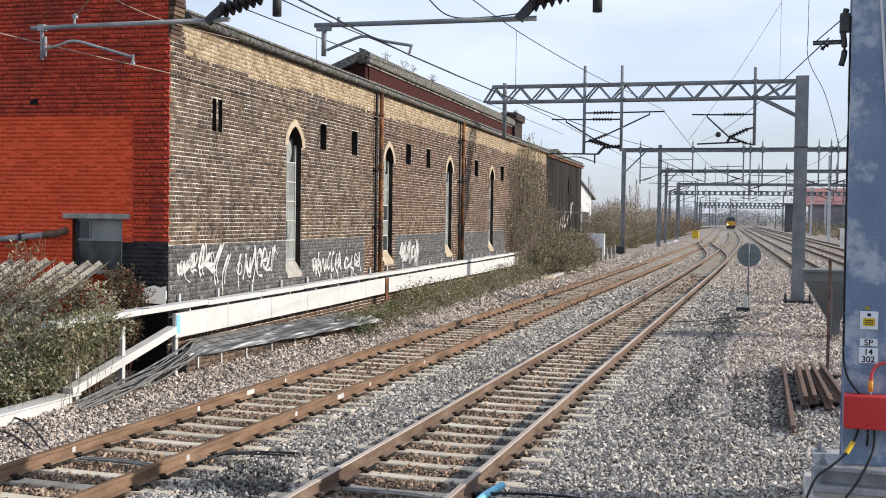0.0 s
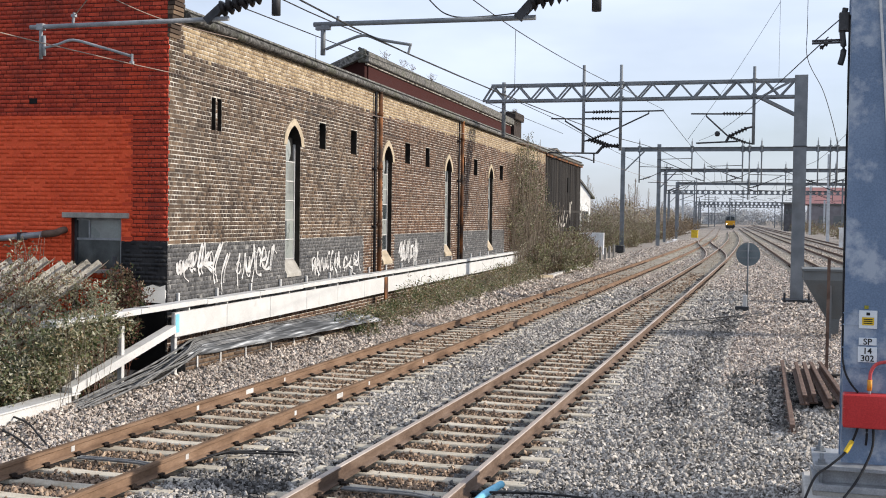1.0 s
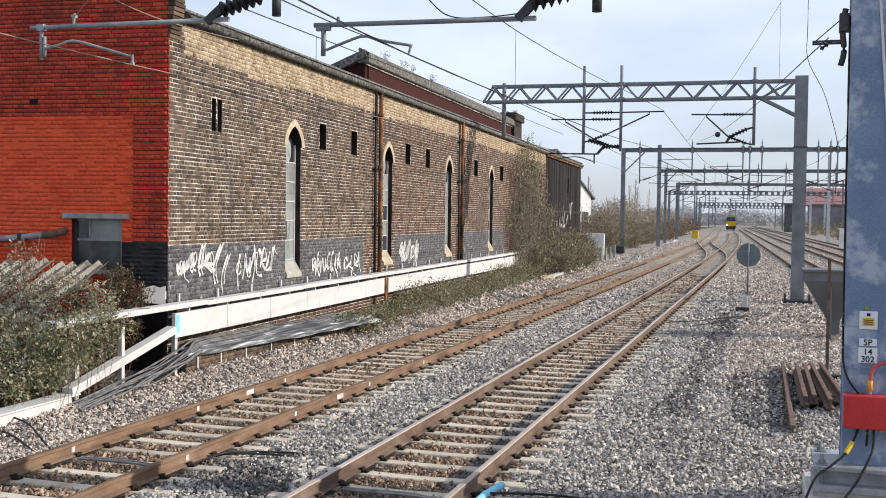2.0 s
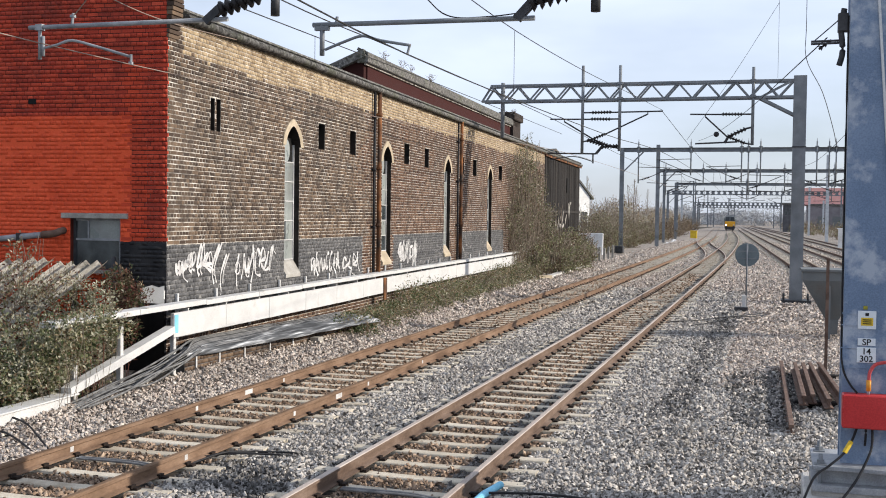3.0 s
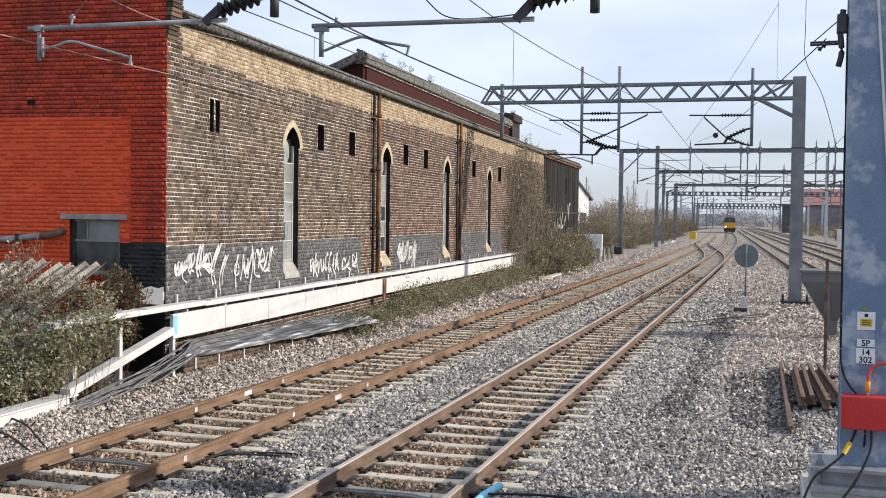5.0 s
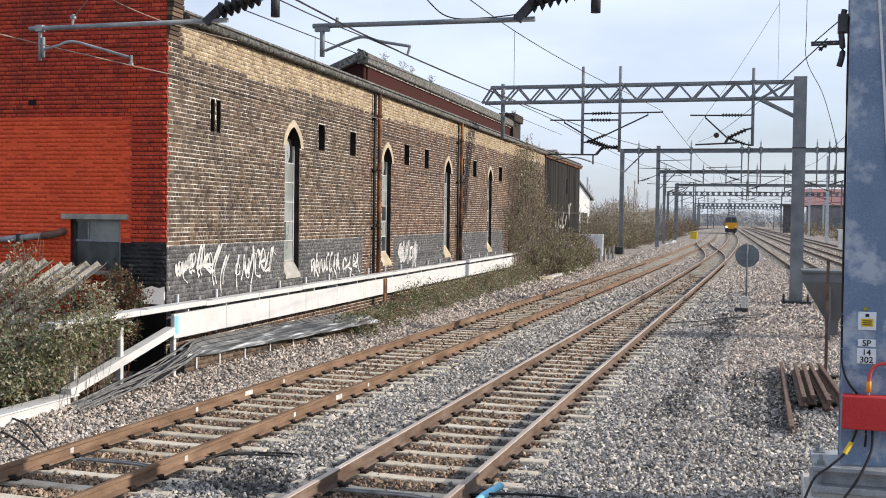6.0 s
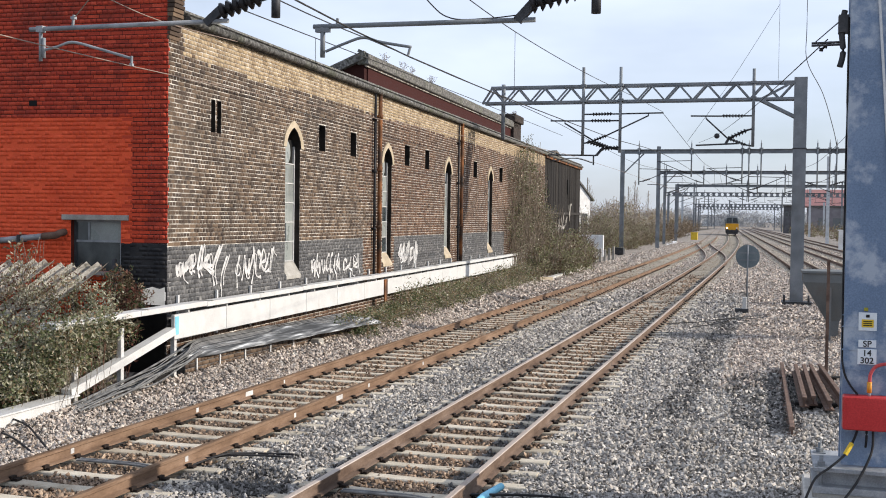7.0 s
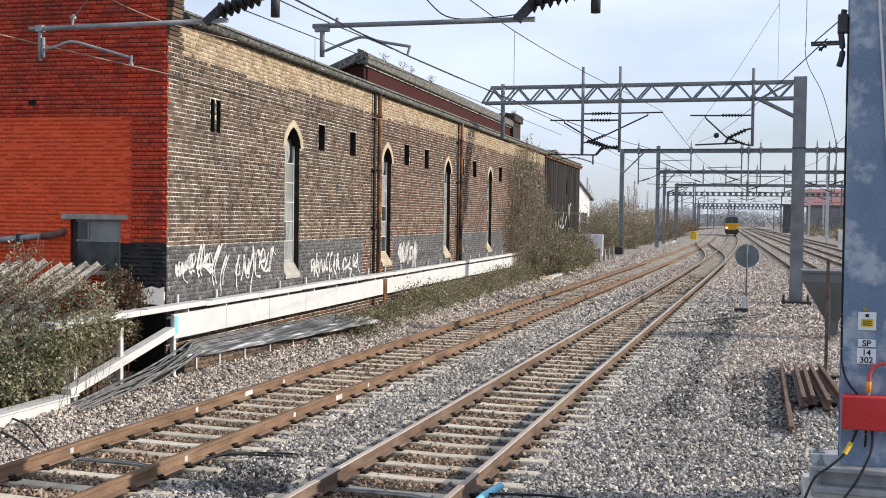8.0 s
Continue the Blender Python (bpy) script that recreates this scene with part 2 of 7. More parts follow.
M_MAROON = surface("maroon_brick", [(0.0, (0.02, 0.007, 0.006)), (1.0, (0.055, 0.016, 0.014))], 4, 0.9, bump=0.5, pick="island", grain=40)
M_RUSTPIPE = surface("rusty_downpipe", [(0.35, (0.04, 0.034, 0.03)), (0.5, (0.13, 0.06, 0.03)), (0.65, (0.3, 0.125, 0.05))], 2.0, 0.8, 0.1, 0.4, stretch=(1, 1, 0.8))
M_TIMBER = surface("tarred_timber", [(0.0, (0.01, 0.009, 0.008)), (0.6, (0.025, 0.022, 0.02)), (1.0, (0.05, 0.044, 0.04))], 2, 0.85, bump=0.5, pick="island", stretch=(1, 1, 0.15),
                   stain=(0.1, 0.092, 0.088), stain_amount=0.16, stain_scale=0.5)
M_TIMBER_P = surface("tarred_plank", [(0.0, (0.01, 0.0085, 0.0075)), (0.6, (0.022, 0.019, 0.017)), (1.0, (0.045, 0.039, 0.034))], 2, 0.85, bump=0.5, pick="object", stretch=(1, 1, 0.15),
                     stain=(0.1, 0.092, 0.088), stain_amount=0.16, stain_scale=0.5)
M_GLASS = surface("dirty_pane", [(0.3, (0.2, 0.22, 0.21)), (0.7, (0.36, 0.38, 0.36))], 3, 0.3, 0.0, 0.1, spec=0.6, stain=(0.09, 0.09, 0.085), stain_amount=0.6, stain_scale=1.5)
M_DGLASS = surface("dark_pane", [(0.3, (0.02, 0.026, 0.028)), (0.7, (0.07, 0.082, 0.086))], 3, 0.12, 0.0, 0.0, spec=0.8)
M_PAINT_W = surface("white_spray_paint", [(0.3, (0.4, 0.39, 0.385)), (0.6, (0.6, 0.59, 0.58))], 6, 0.7, bump=0.1)
LEAF_STOPS = [(0.0, (0.065, 0.078, 0.036)), (0.4, (0.165, 0.175, 0.086)), (0.75, (0.29, 0.29, 0.16)), (1.0, (0.5, 0.475, 0.33))]
M_LEAF = foliage("ivy_leaf", LEAF_STOPS)
M_LEAF_DRY = foliage("dry_leaf", [(0.0, (0.09, 0.056, 0.028)), (0.4, (0.22, 0.155, 0.085)), (0.75, (0.36, 0.275, 0.165)), (1.0, (0.52, 0.44, 0.3))])
M_LEAF_GREY = foliage("buddleia_leaf", [(0.0, (0.1, 0.096, 0.058)), (0.4, (0.34, 0.325, 0.22)), (0.8, (0.58, 0.56, 0.43)), (1.0, (0.77, 0.74, 0.62))])
M_LEAF_IVY = foliage("dark_ivy_leaf", [(0.0, (0.025, 0.038, 0.016)), (0.5, (0.07, 0.095, 0.038)), (0.85, (0.17, 0.2, 0.09)), (1.0, (0.38, 0.4, 0.25))])
M_LEAF_BROWN = foliage("brown_leaf", [(0.0, (0.05, 0.033, 0.019)), (0.4, (0.115, 0.078, 0.046)), (0.75, (0.19, 0.138, 0.085)), (1.0, (0.3, 0.24, 0.165))])
M_LEAF_RED = foliage("reddened_leaf", [(0.0, (0.05, 0.018, 0.014)), (0.5, (0.14, 0.05, 0.036)), (0.85, (0.26, 0.12, 0.08)), (1.0, (0.45, 0.32, 0.24))])
M_TWIG_RED = surface("reddish_stem", [(0.3, (0.09, 0.035, 0.025)), (0.7, (0.24, 0.1, 0.07))], 6, 0.8, bump=0.3)
M_LEAF_YEL = foliage("yellow_leaf", [(0.0, (0.25, 0.25, 0.03)), (1.0, (0.5, 0.45, 0.06))])
# Reveals and soffits: soot together with their shade put into the colour
M_SOOT_SHADE = surface("sooty_shaded_reveal", [(0.3, (0.012, 0.011, 0.01)), (0.7, (0.035, 0.03, 0.027))], 4, 0.95, bump=0.4)
M_TWIG = surface("bark", [(0.3, (0.11, 0.09, 0.07)), (0.7, (0.26, 0.215, 0.17))], 6, 0.9, bump=0.5)
# Far twigs lightened, with the haze painted into their colour
M_TWIG_FAR = surface("haze_paled_twigs", [(0.3, (0.24, 0.21, 0.19)), (0.7, (0.38, 0.34, 0.31))], 6, 0.9, bump=0)
M_STACK = surface("sooty_stack", [(0.3, (0.025, 0.02, 0.018)), (0.7, (0.07, 0.055, 0.048))], 4, 0.95, bump=0.5)
M_RED_BOX = surface("red_enamel", [(0.3, (0.46, 0.035, 0.035)), (0.7, (0.54, 0.05, 0.05))], 2, 0.45, 0.0, 0.03)
M_YELLOW = surface("yellow_paint", [(0.3, (0.6, 0.4, 0.03)), (0.7, (0.72, 0.5, 0.05))], 3, 0.5, bump=0.05, stain=(0.3, 0.2, 0.05), stain_amount=0.4, stain_scale=2)
M_LOCO_Y = surface("warning_yellow", [(0.3, (0.62, 0.3, 0.025)), (0.7, (0.7, 0.36, 0.035))], 2, 0.4, bump=0.02)
M_LOCO_G = surface("dark_green_livery", [(0.3, (0.02, 0.045, 0.038)), (0.7, (0.035, 0.065, 0.055))], 2, 0.4, bump=0.02)
M_LOCO_R = surface("grey_loco_roof", [(0.3, (0.22, 0.23, 0.23)), (0.7, (0.32, 0.33, 0.33))], 2, 0.6, bump=0.1)
M_SIGN_BACK = surface("grey_sign_back", [(0.3, (0.14, 0.175, 0.19)), (0.7, (0.19, 0.225, 0.24))], 3, 0.5, 0.3, 0.05)
M_TANK = surface("dull_green_grey_plate", [(0.3, (0.14, 0.15, 0.152)), (0.7, (0.19, 0.2, 0.203))], 2, 0.75, 0.1, 0.2, stain=(0.12, 0.09, 0.06), stain_amount=0.4, stain_scale=2)
M_WHITEWASH = surface("white_render", [(0.3, (0.68, 0.68, 0.67)), (0.7, (0.8, 0.8, 0.79))], 2, 0.85, bump=0.2, stain=(0.4, 0.38, 0.34), stain_amount=0.5, stain_scale=0.8)
# Red cladding lightened towards pink: haze goes into the base colour
M_ROOF_RED = surface("haze_paled_red_cladding", [(0.3, (0.8, 0.4, 0.35)), (0.7, (0.88, 0.46, 0.41))], 0.5, 0.6, bump=0.05)
M_CLAD = surface("grey_brown_cladding", [(0.3, (0.17, 0.155, 0.165)), (0.7, (0.25, 0.235, 0.245))], 0.5, 0.7, bump=0.1)
M_HUT = surface("dark_cladding", [(0.3, (0.06, 0.06, 0.066)), (0.7, (0.12, 0.12, 0.13))], 0.8, 0.7, bump=0.1)
# Upper ramp stops paint pale highlights along the sheet's folds
M_POLY = surface("grey_plastic_sheet", [(0.38, (0.05, 0.052, 0.055)), (0.52, (0.13, 0.134, 0.14)), (0.6, (0.3, 0.305, 0.31)), (0.68, (0.66, 0.67, 0.68))], 2.2, 0.75, bump=0.3, grain=9, stretch=(6, 0.4, 7), spec=0.15)
M_BLUE = surface("blue_plastic", [(0.3, (0.15, 0.45, 0.62)), (0.7, (0.25, 0.55, 0.72))], 4, 0.45, bump=0.05)
M_ORANGE = surface("orange_sleeve", [(0.3, (0.6, 0.24, 0.03)), (0.7, (0.75, 0.34, 0.05))], 4, 0.5, bump=0.05)
M_REDCABLE = surface("red_cable_sheath", [(0.3, (0.45, 0.06, 0.06)), (0.7, (0.58, 0.1, 0.1))], 4, 0.5, bump=0.05)
M_PLATE = surface("white_enamel_plate", [(0.3, (0.62, 0.66, 0.7)), (0.7, (0.7, 0.74, 0.77))], 4, 0.45, bump=0.02)
M_INK = surface("black_lettering", [(0.3, (0.012, 0.012, 0.014)), (0.7, (0.022, 0.022, 0.024))], 8, 0.5, bump=0)
# Horizon trees: distance haze is mixed into this pale grey
M_HILL = surface("hazed_far_woodland", [(0.3, (0.36, 0.365, 0.375)), (0.7, (0.45, 0.455, 0.465))], 0.05, 0.95, bump=0)
M_SHEET = surface("weathered_corrugated_sheet", [(0.3, (0.48, 0.45, 0.385)), (0.7, (0.74, 0.7, 0.62))], 2, 0.85, bump=0.3, stain=(0.13, 0.115, 0.08), stain_amount=0.75, stain_scale=4.0)
M_LAMP = glow("headlamp_glow", (1.0, 0.93, 0.75), 14.0)


# ---------------------------------------------------------------- mesh helpers
def mesh_of(bm, name, mats):
    me = bpy.data.meshes.new(name)
    bm.to_mesh(me)
    bm.free()
    for m in (mats if isinstance(mats, (list, tuple)) else [mats]):
        me.materials.append(m)
    return me


def part(name, bm, material, parent=None, label="", smooth=False):
    me = mesh_of(bm, name, material)
    if smooth:
        for f in me.polygons:
            f.use_smooth = True
    ob = new(name, me)
    ob.parent = parent
    if label:
        ob["label"] = label
    return ob


def thing(name, label, category, group="", kind="", at=(0, 0, 0)):
    ob = new(name)
    ob.location = at
    ob.empty_display_size = 0.2
    return tagged(ob, label, category, group, kind)


def box(bm, lo, hi, m=None, mat=0, bevel=0.0):
    """An upright box from corner lo to corner hi, turned by m."""
    c = [(lo[i] + hi[i]) / 2 for i in range(3)]
    d = [abs(hi[i] - lo[i]) for i in range(3)]
    mm = Matrix.Translation(c) @ Matrix.Diagonal((*d, 1))
    got = bmesh.ops.create_cube(bm, size=1, matrix=(m @ mm) if m else mm)
    fs = {f for v in got["verts"] for f in v.link_faces}
    for f in fs:
        f.material_index = mat
    if bevel:
        es = list({e_ for f in fs for e_ in f.edges})
        bmesh.ops.bevel(bm, geom=es, offset=bevel, segments=1, affect="EDGES")
    return bm


def boxed(lo, hi, m=None, bevel=0.0):
    return box(bmesh.new(), lo, hi, m, 0, bevel)


def tube(bm, p0, p1, r, seg=10, r2=None, mat=0):
    p0, p1 = Vector(p0), Vector(p1)
    d = p1 - p0
    m = Matrix.Translation((p0 + p1) / 2) @ d.to_track_quat("Z", "Y").to_matrix().to_4x4()
    got = bmesh.ops.create_cone(bm, cap_ends=True, segments=seg, radius1=r, radius2=r if r2 is None else r2, depth=d.length, matrix=m)
    for f in {f for v in got["verts"] for f in v.link_faces}:
        f.material_index = mat
        f.smooth = len(f.verts) == 4 and seg > 6
    return bm


def tubed(p0, p1, r, seg=10, r2=None):
    return tube(bmesh.new(), p0, p1, r, seg, r2)


def bar(bm, p0, p1, w, h, mat=0, up=(0, 0, 1)):
    """A straight bar of section w x h from p0 to p1, its height turned to up."""
    p0, p1 = Vector(p0), Vector(p1)
    y = (p1 - p0).normalized()
    x = y.cross(Vector(up)).normalized()
    z = x.cross(y)
    m = Matrix((x, y, z)).transposed().to_4x4()
    m.translation = (p0 + p1) / 2
    return box(bm, (-w / 2, -(p1 - p0).length / 2, -h / 2), (w / 2, (p1 - p0).length / 2, h / 2), m, mat)


def rope(bm, pts, r, seg=6, mat=0):
    """A round line through the points."""
    pts = [Vector(q) for q in pts]
    rings = []
    for i, q in enumerate(pts):
        d = (pts[min(i + 1, len(pts) - 1)] - pts[max(i - 1, 0)]).normalized()
        x = d.cross(Vector((0, 0, 1)))
        x = x.normalized() if x.length > 1e-4 else Vector((1, 0, 0))
        z = x.cross(d)
        rings.append([bm.verts.new(q + r * (math.cos(k * 2 * math.pi / seg) * x + math.sin(k * 2 * math.pi / seg) * z)) for k in range(seg)])
    for ra, rb in zip(rings, rings[1:]):
        for k in range(seg):
            f = bm.faces.new((ra[k], ra[(k + 1) % seg], rb[(k + 1) % seg], rb[k]))
            f.smooth, f.material_index = True, mat
    for ring in (rings[0], rings[-1]):
        bm.faces.new(ring).material_index = mat
    return bm


def bend(pts, n=8):
    """A smooth curve through the points."""
    pts = [Vector(q) for q in pts]
    out = []
    for i in range(len(pts) - 1):
        a0, a1, a2, a3 = pts[max(i - 1, 0)], pts[i], pts[i + 1], pts[min(i + 2, len(pts) - 1)]
        for k in range(n):
            t = k / n
            out.append(0.5 * (2 * a1 + (a2 - a0) * t + (2 * a0 - 5 * a1 + 4 * a2 - a3) * t * t + (3 * a1 - a0 - 3 * a2 + a3) * t ** 3))
    return out + [pts[-1]]


def mesh_from(name, verts, faces, mats):
    me = bpy.data.meshes.new(name)
    me.vertices.add(len(verts))
    me.vertices.foreach_set("co", np.asarray(verts, np.float32).ravel())
    faces = np.asarray(faces, np.int32)
    k = faces.shape[1]
    me.loops.add(faces.size)
    me.loops.foreach_set("vertex_index", faces.ravel())
    me.polygons.add(len(faces))
    me.polygons.foreach_set("loop_start", np.arange(0, faces.size, k, dtype=np.int32))
    me.update(calc_edges=True)
    me.validate()
    for m in (mats if isinstance(mats, (list, tuple)) else [mats]):
        me.materials.append(m)
    return me


# ---------------------------------------------------------------- the line's plan
BEND_FROM, BEND_TO, BEND = 60.0, 200.0, 1.47e-4


def shift(y):
    """How far the two near tracks have swung to the left at y."""
    if y < BEND_FROM:
        return 0.0
    if y < BEND_TO:
        return -BEND * (y - BEND_FROM) ** 2
    return -BEND * (BEND_TO - BEND_FROM) ** 2 - 2 * BEND * (BEND_TO - BEND_FROM) * (y - BEND_TO)


GAUGE = 1.505
LEFT_X, RIGHT_X = -8.04 + 0.72, -4.54 + 0.72     # centre lines of the two near tracks


def line_left(y):
    return LEFT_X + shift(y)


def line_right(y):
    return RIGHT_X + shift(y)


def line_c(y):
    return 1.82 - 0.041 * (y - 74)


def line_d(y):
    return 5.45 - 0.041 * (y - 74)


def line_e(y):
    return 9.2 - 0.041 * (y - 74)


# the shed's plan: s along the wall, d out of it
CORNER = Vector((-10.3, 17.58, 0))
ALONG = Vector((-0.0386, 1, 0)).normalized()
OUT = Vector((ALONG.y, -ALONG.x, 0))
SHED = Matrix((OUT, ALONG, Vector((0, 0, 1)))).transposed().to_4x4()
SHED.translation = CORNER


def at_shed(d, s, z):
    return SHED @ Vector((d, s, z))


# ---------------------------------------------------------------- ground and tracks
def ground_z(x, y):
    z = -0.22
    wall_x = -10.3 - 0.0386 * (y - 17.58)
    if x < -8.9:
        t = min(1, (-8.9 - x) / 1.0)
        z += 0.17 * t * t * (3 - 2 * t) if y > 12 else 0.08 * t
    if x < wall_x and y < 17.4:
        z = -0.30
    return z + 0.02 * noise.noise((x * 0.7, y * 0.7, 3.1))


def make_ground():
    xs = [-2500, -600, -150, -60, -30, -20, -15] + [-13 + 0.35 * i for i in range(44)] + [3, 5, 8, 12, 20, 40, 120, 500, 2500]
    ys = [-200, -60, -20, 0, 5] + [8 + 0.5 * i for i in range(110)] + [64, 70, 80, 100, 130, 170, 220, 300, 420, 600, 900, 1500, 2800]
    verts = [(x, y, ground_z(x, y)) for y in ys for x in xs]
    nx = len(xs)
    faces = [(j * nx + i, j * nx + i + 1, (j + 1) * nx + i + 1, (j + 1) * nx + i) for j in range(len(ys) - 1) for i in range(nx - 1)]
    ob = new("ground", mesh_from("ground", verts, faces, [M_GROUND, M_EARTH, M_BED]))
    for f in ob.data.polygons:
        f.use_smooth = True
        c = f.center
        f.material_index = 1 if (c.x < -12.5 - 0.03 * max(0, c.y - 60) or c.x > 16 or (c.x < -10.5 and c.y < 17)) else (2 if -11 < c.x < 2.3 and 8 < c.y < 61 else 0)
    tagged(ob, "grey crushed stone trackbed running to the horizon", "ground", kind="structure")


RAIL = [(-0.07, -0.159), (0.07, -0.159), (0.07, -0.147), (0.012, -0.128), (0.010, -0.052), (0.035, -0.038), (0.0365, -0.008), (0.028, 0.0),
        (-0.028, 0.0), (-0.0365, -0.008), (-0.035, -0.038), (-0.010, -0.052), (-0.012, -0.128), (-0.07, -0.147)]


def rail_mesh(name, pts, lift=0.0, mats=None):
    """A rail of flat-bottomed section along plan points."""
    bm = bmesh.new()
    rings = []
    for i, (x, y) in enumerate(pts):
        (xa, ya), (xb, yb) = pts[max(i - 1, 0)], pts[min(i + 1, len(pts) - 1)]
        d = Vector((xb - xa, yb - ya)).normalized()
        rings.append([bm.verts.new((x + d.y * u, y - d.x * u, v + lift)) for u, v in RAIL])
    k = len(RAIL)
    for ra, rb in zip(rings, rings[1:]):
        for j in range(k):
            f = bm.faces.new((ra[j], ra[(j + 1) % k], rb[(j + 1) % k], rb[j]))
            f.material_index = 1 if j in (6, 7, 8) else 0
    bm.faces.new(rings[0])
    bm.faces.new(rings[-1])
    bmesh.ops.recalc_face_normals(bm, faces=bm.faces)
    return mesh_of(bm, name, mats or [M_RAIL, M_RAIL_TOP])


def sleeper_mesh():
    bm = bmesh.new()
    prof = [(-1.25, 0.10, -0.165), (-0.9, 0.10, -0.168), (-0.5, 0.095, -0.178), (0, 0.09, -0.185), (0.5, 0.095, -0.178), (0.9, 0.10, -0.168), (1.25, 0.10, -0.165)]
    rings = [[bm.verts.new(q) for q in ((x, -w - 0.03, -0.35), (x, -w, z - 0.012), (x, -w + 0.012, z), (x, w - 0.012, z), (x, w, z - 0.012), (x, w + 0.03, -0.35))] for x, w, z in prof]
    for ra, rb in zip(rings, rings[1:]):
        for j in range(5):
            bm.faces.new((ra[j], ra[j + 1], rb[j + 1], rb[j]))
    bm.faces.new(rings[0])
    bm.faces.new(rings[-1])
    bmesh.ops.recalc_face_normals(bm, faces=bm.faces)
    return mesh_of(bm, "sleeper", M_SLEEPER)


SLEEPER = sleeper_mesh()


def add_track(name, label, centre, y0, y1, pitch, phase, near, steel=None):
    """A ballasted track: two rails, concrete sleepers and their clips."""
    tr = thing(name, label, "railway track", "railway tracks", "structure")
    ys = [y0 + (60 - y0) * i / 8 for i in range(9)] + [60 + 7 * i for i in range(1, 21)] + [200 + 50 * i for i in range(1, 13)]
    ys = [y for y in ys if y <= y1]
    for side in (-1, 1):
        r = new("rail", rail_mesh("rail", [(centre(y) + side * GAUGE / 2, y) for y in ys], 0.0, steel))
        r.parent = tr
        r["label"] = "rust-brown steel rail with a worn head"
    bm = bmesh.new()
    clips = bmesh.new()
    n0, n1 = math.ceil((y0 - phase) / pitch), int((min(y1, 260) - phase) / pitch)
    rng = random.Random(7)
    for i in range(n0, n1):
        y = phase + i * pitch + rng.uniform(-0.012, 0.012)
        turn = math.atan((centre(y + 1) - centre(y - 1)) / 2)
        m = Matrix.Translation((centre(y), y, rng.uniform(-0.012, 0.004))) @ Matrix.Rotation(-turn + rng.uniform(-0.008, 0.008), 4, "Z")
        if i - n0 < near:
            ob = new("sleeper", SLEEPER)
            ob.matrix_basis, ob.parent = m, tr
        else:
            box(bm, (-1.25, -0.1, -0.3), (1.25, 0.1, -0.168), m)
        if y < 75:
            for side in (-1, 1):
                for q in (-1, 1):
                    x = side * GAUGE / 2 + q * 0.1
                    box(clips, (x - 0.04, -0.045, -0.172), (x + 0.04, 0.045, -0.142), m)
                    box(clips, (x - 0.02 - q * 0.03, -0.07, -0.15), (x + 0.02 - q * 0.03, 0.02, -0.115), m)
    if len(bm.verts):
        tagged(part("sleepers", bm, M_SLEEPER, tr), kind="stuff")
    tagged(part("rail_clips", clips, M_CLIP, tr), kind="stuff")
    return tr


def curve_rail(tr, f, y0, y1, n=24):
    ys = [y0 + (y1 - y0) * i / n for i in range(n + 1)]
    r = new("rail", rail_mesh("rail", [(f(y), y) for y in ys], 0.0, [M_RAIL_DARK, M_RAIL_TOP]))
    r.parent = tr


def make_tracks():
    add_track("track_left", "rust-brown rails on pale concrete sleepers beside the old shed", line_left, 4, 800, 0.5936, 10.43, 90, [M_RAIL, M_RAIL_IDLE])
    add_track("track_right", "rust-brown rails on pale concrete sleepers with rusty stone between", line_right, 4, 800, 0.648, 12.05, 90, [M_RAIL_USED, M_RAIL_TOP])
    # dark steel on the far lines paints in the shaded sides of their rails
    add_track("track_far_a", "distant running line beyond the portal mast", line_c, 20, 800, 0.65, 0.2, 30, [M_RAIL_DARK, M_RAIL])
    add_track("track_far_b", "distant running line beyond the portal mast", line_d, 20, 800, 0.65, 0.2, 30, [M_RAIL_DARK, M_RAIL])
    add_track("track_far_c", "distant running line beside the warehouse", line_e, 20, 800, 0.65, 0.2, 30, [M_RAIL_DARK, M_RAIL])
    xo = thing("crossover", "turnout rails that join the two near tracks", "railway points", kind="structure")

    def ease(y, ya, yb):
        t = min(1, max(0, (y - ya) / (yb - ya)))
        return t * t * (3 - 2 * t)
    for side in (-1, 1):
        curve_rail(xo, lambda y: line_right(y) + side * GAUGE / 2 + (line_left(y) - line_right(y)) * ease(y, 76, 150) + 0.004, 77, 149)
    bm = bmesh.new()
    for i in range(40):
        y = 84 + i * 1.6
        box(bm, (line_left(y) - 1.3, y - 0.12, -0.3), (line_right(y) + 1.3, y + 0.12, -0.19))
    tagged(part("long_bearers", bm, M_SLEEPER, xo), kind="stuff")


# ---------------------------------------------------------------- brickwork
def bricks_in(width0, width1, z0, z1, holes, seed, course=0.0803, long=0.238, gap=0.013, bed=0.0135, heads=4):
    """Bricks of a wall face as (u0, u1, z0, z1): a course of stretchers to each run of header courses, cut at the holes."""
    rng = random.Random(seed)
    out = []
    n = int(round((z1 - z0) / course))
    for c in range(n):
        za, zb = z0 + c * course, z0 + (c + 1) * course
        zm = (za + zb) / 2
        cuts = sorted((h[0], h[1]) for h in holes if h[2] < zm < h[3])
        spans, u = [], width0
        for h0, h1 in cuts:
            if h0 > u:
                spans.append((u, h0))
            u = max(u, h1)
        if u < width1:
            spans.append((u, width1))
        length = long if c % heads == 0 else long / 2
        first = width0 - (long / 4 if c % 2 else (long / 2 if c % (2 * heads) else 0))
        for s0, s1 in spans:
            k = math.floor((s0 - first) / length)
            while True:
                a_, b_ = first + k * length, first + (k + 1) * length
                k += 1
                if a_ >= s1:
                    break
                a_, b_ = max(a_, s0), min(b_, s1)
                if b_ - a_ > 0.035:
                    out.append((a_ + gap / 2, b_ - gap / 2, za + bed / 2, zb - bed / 2 + rng.uniform(-0.002, 0.002)))
    return out


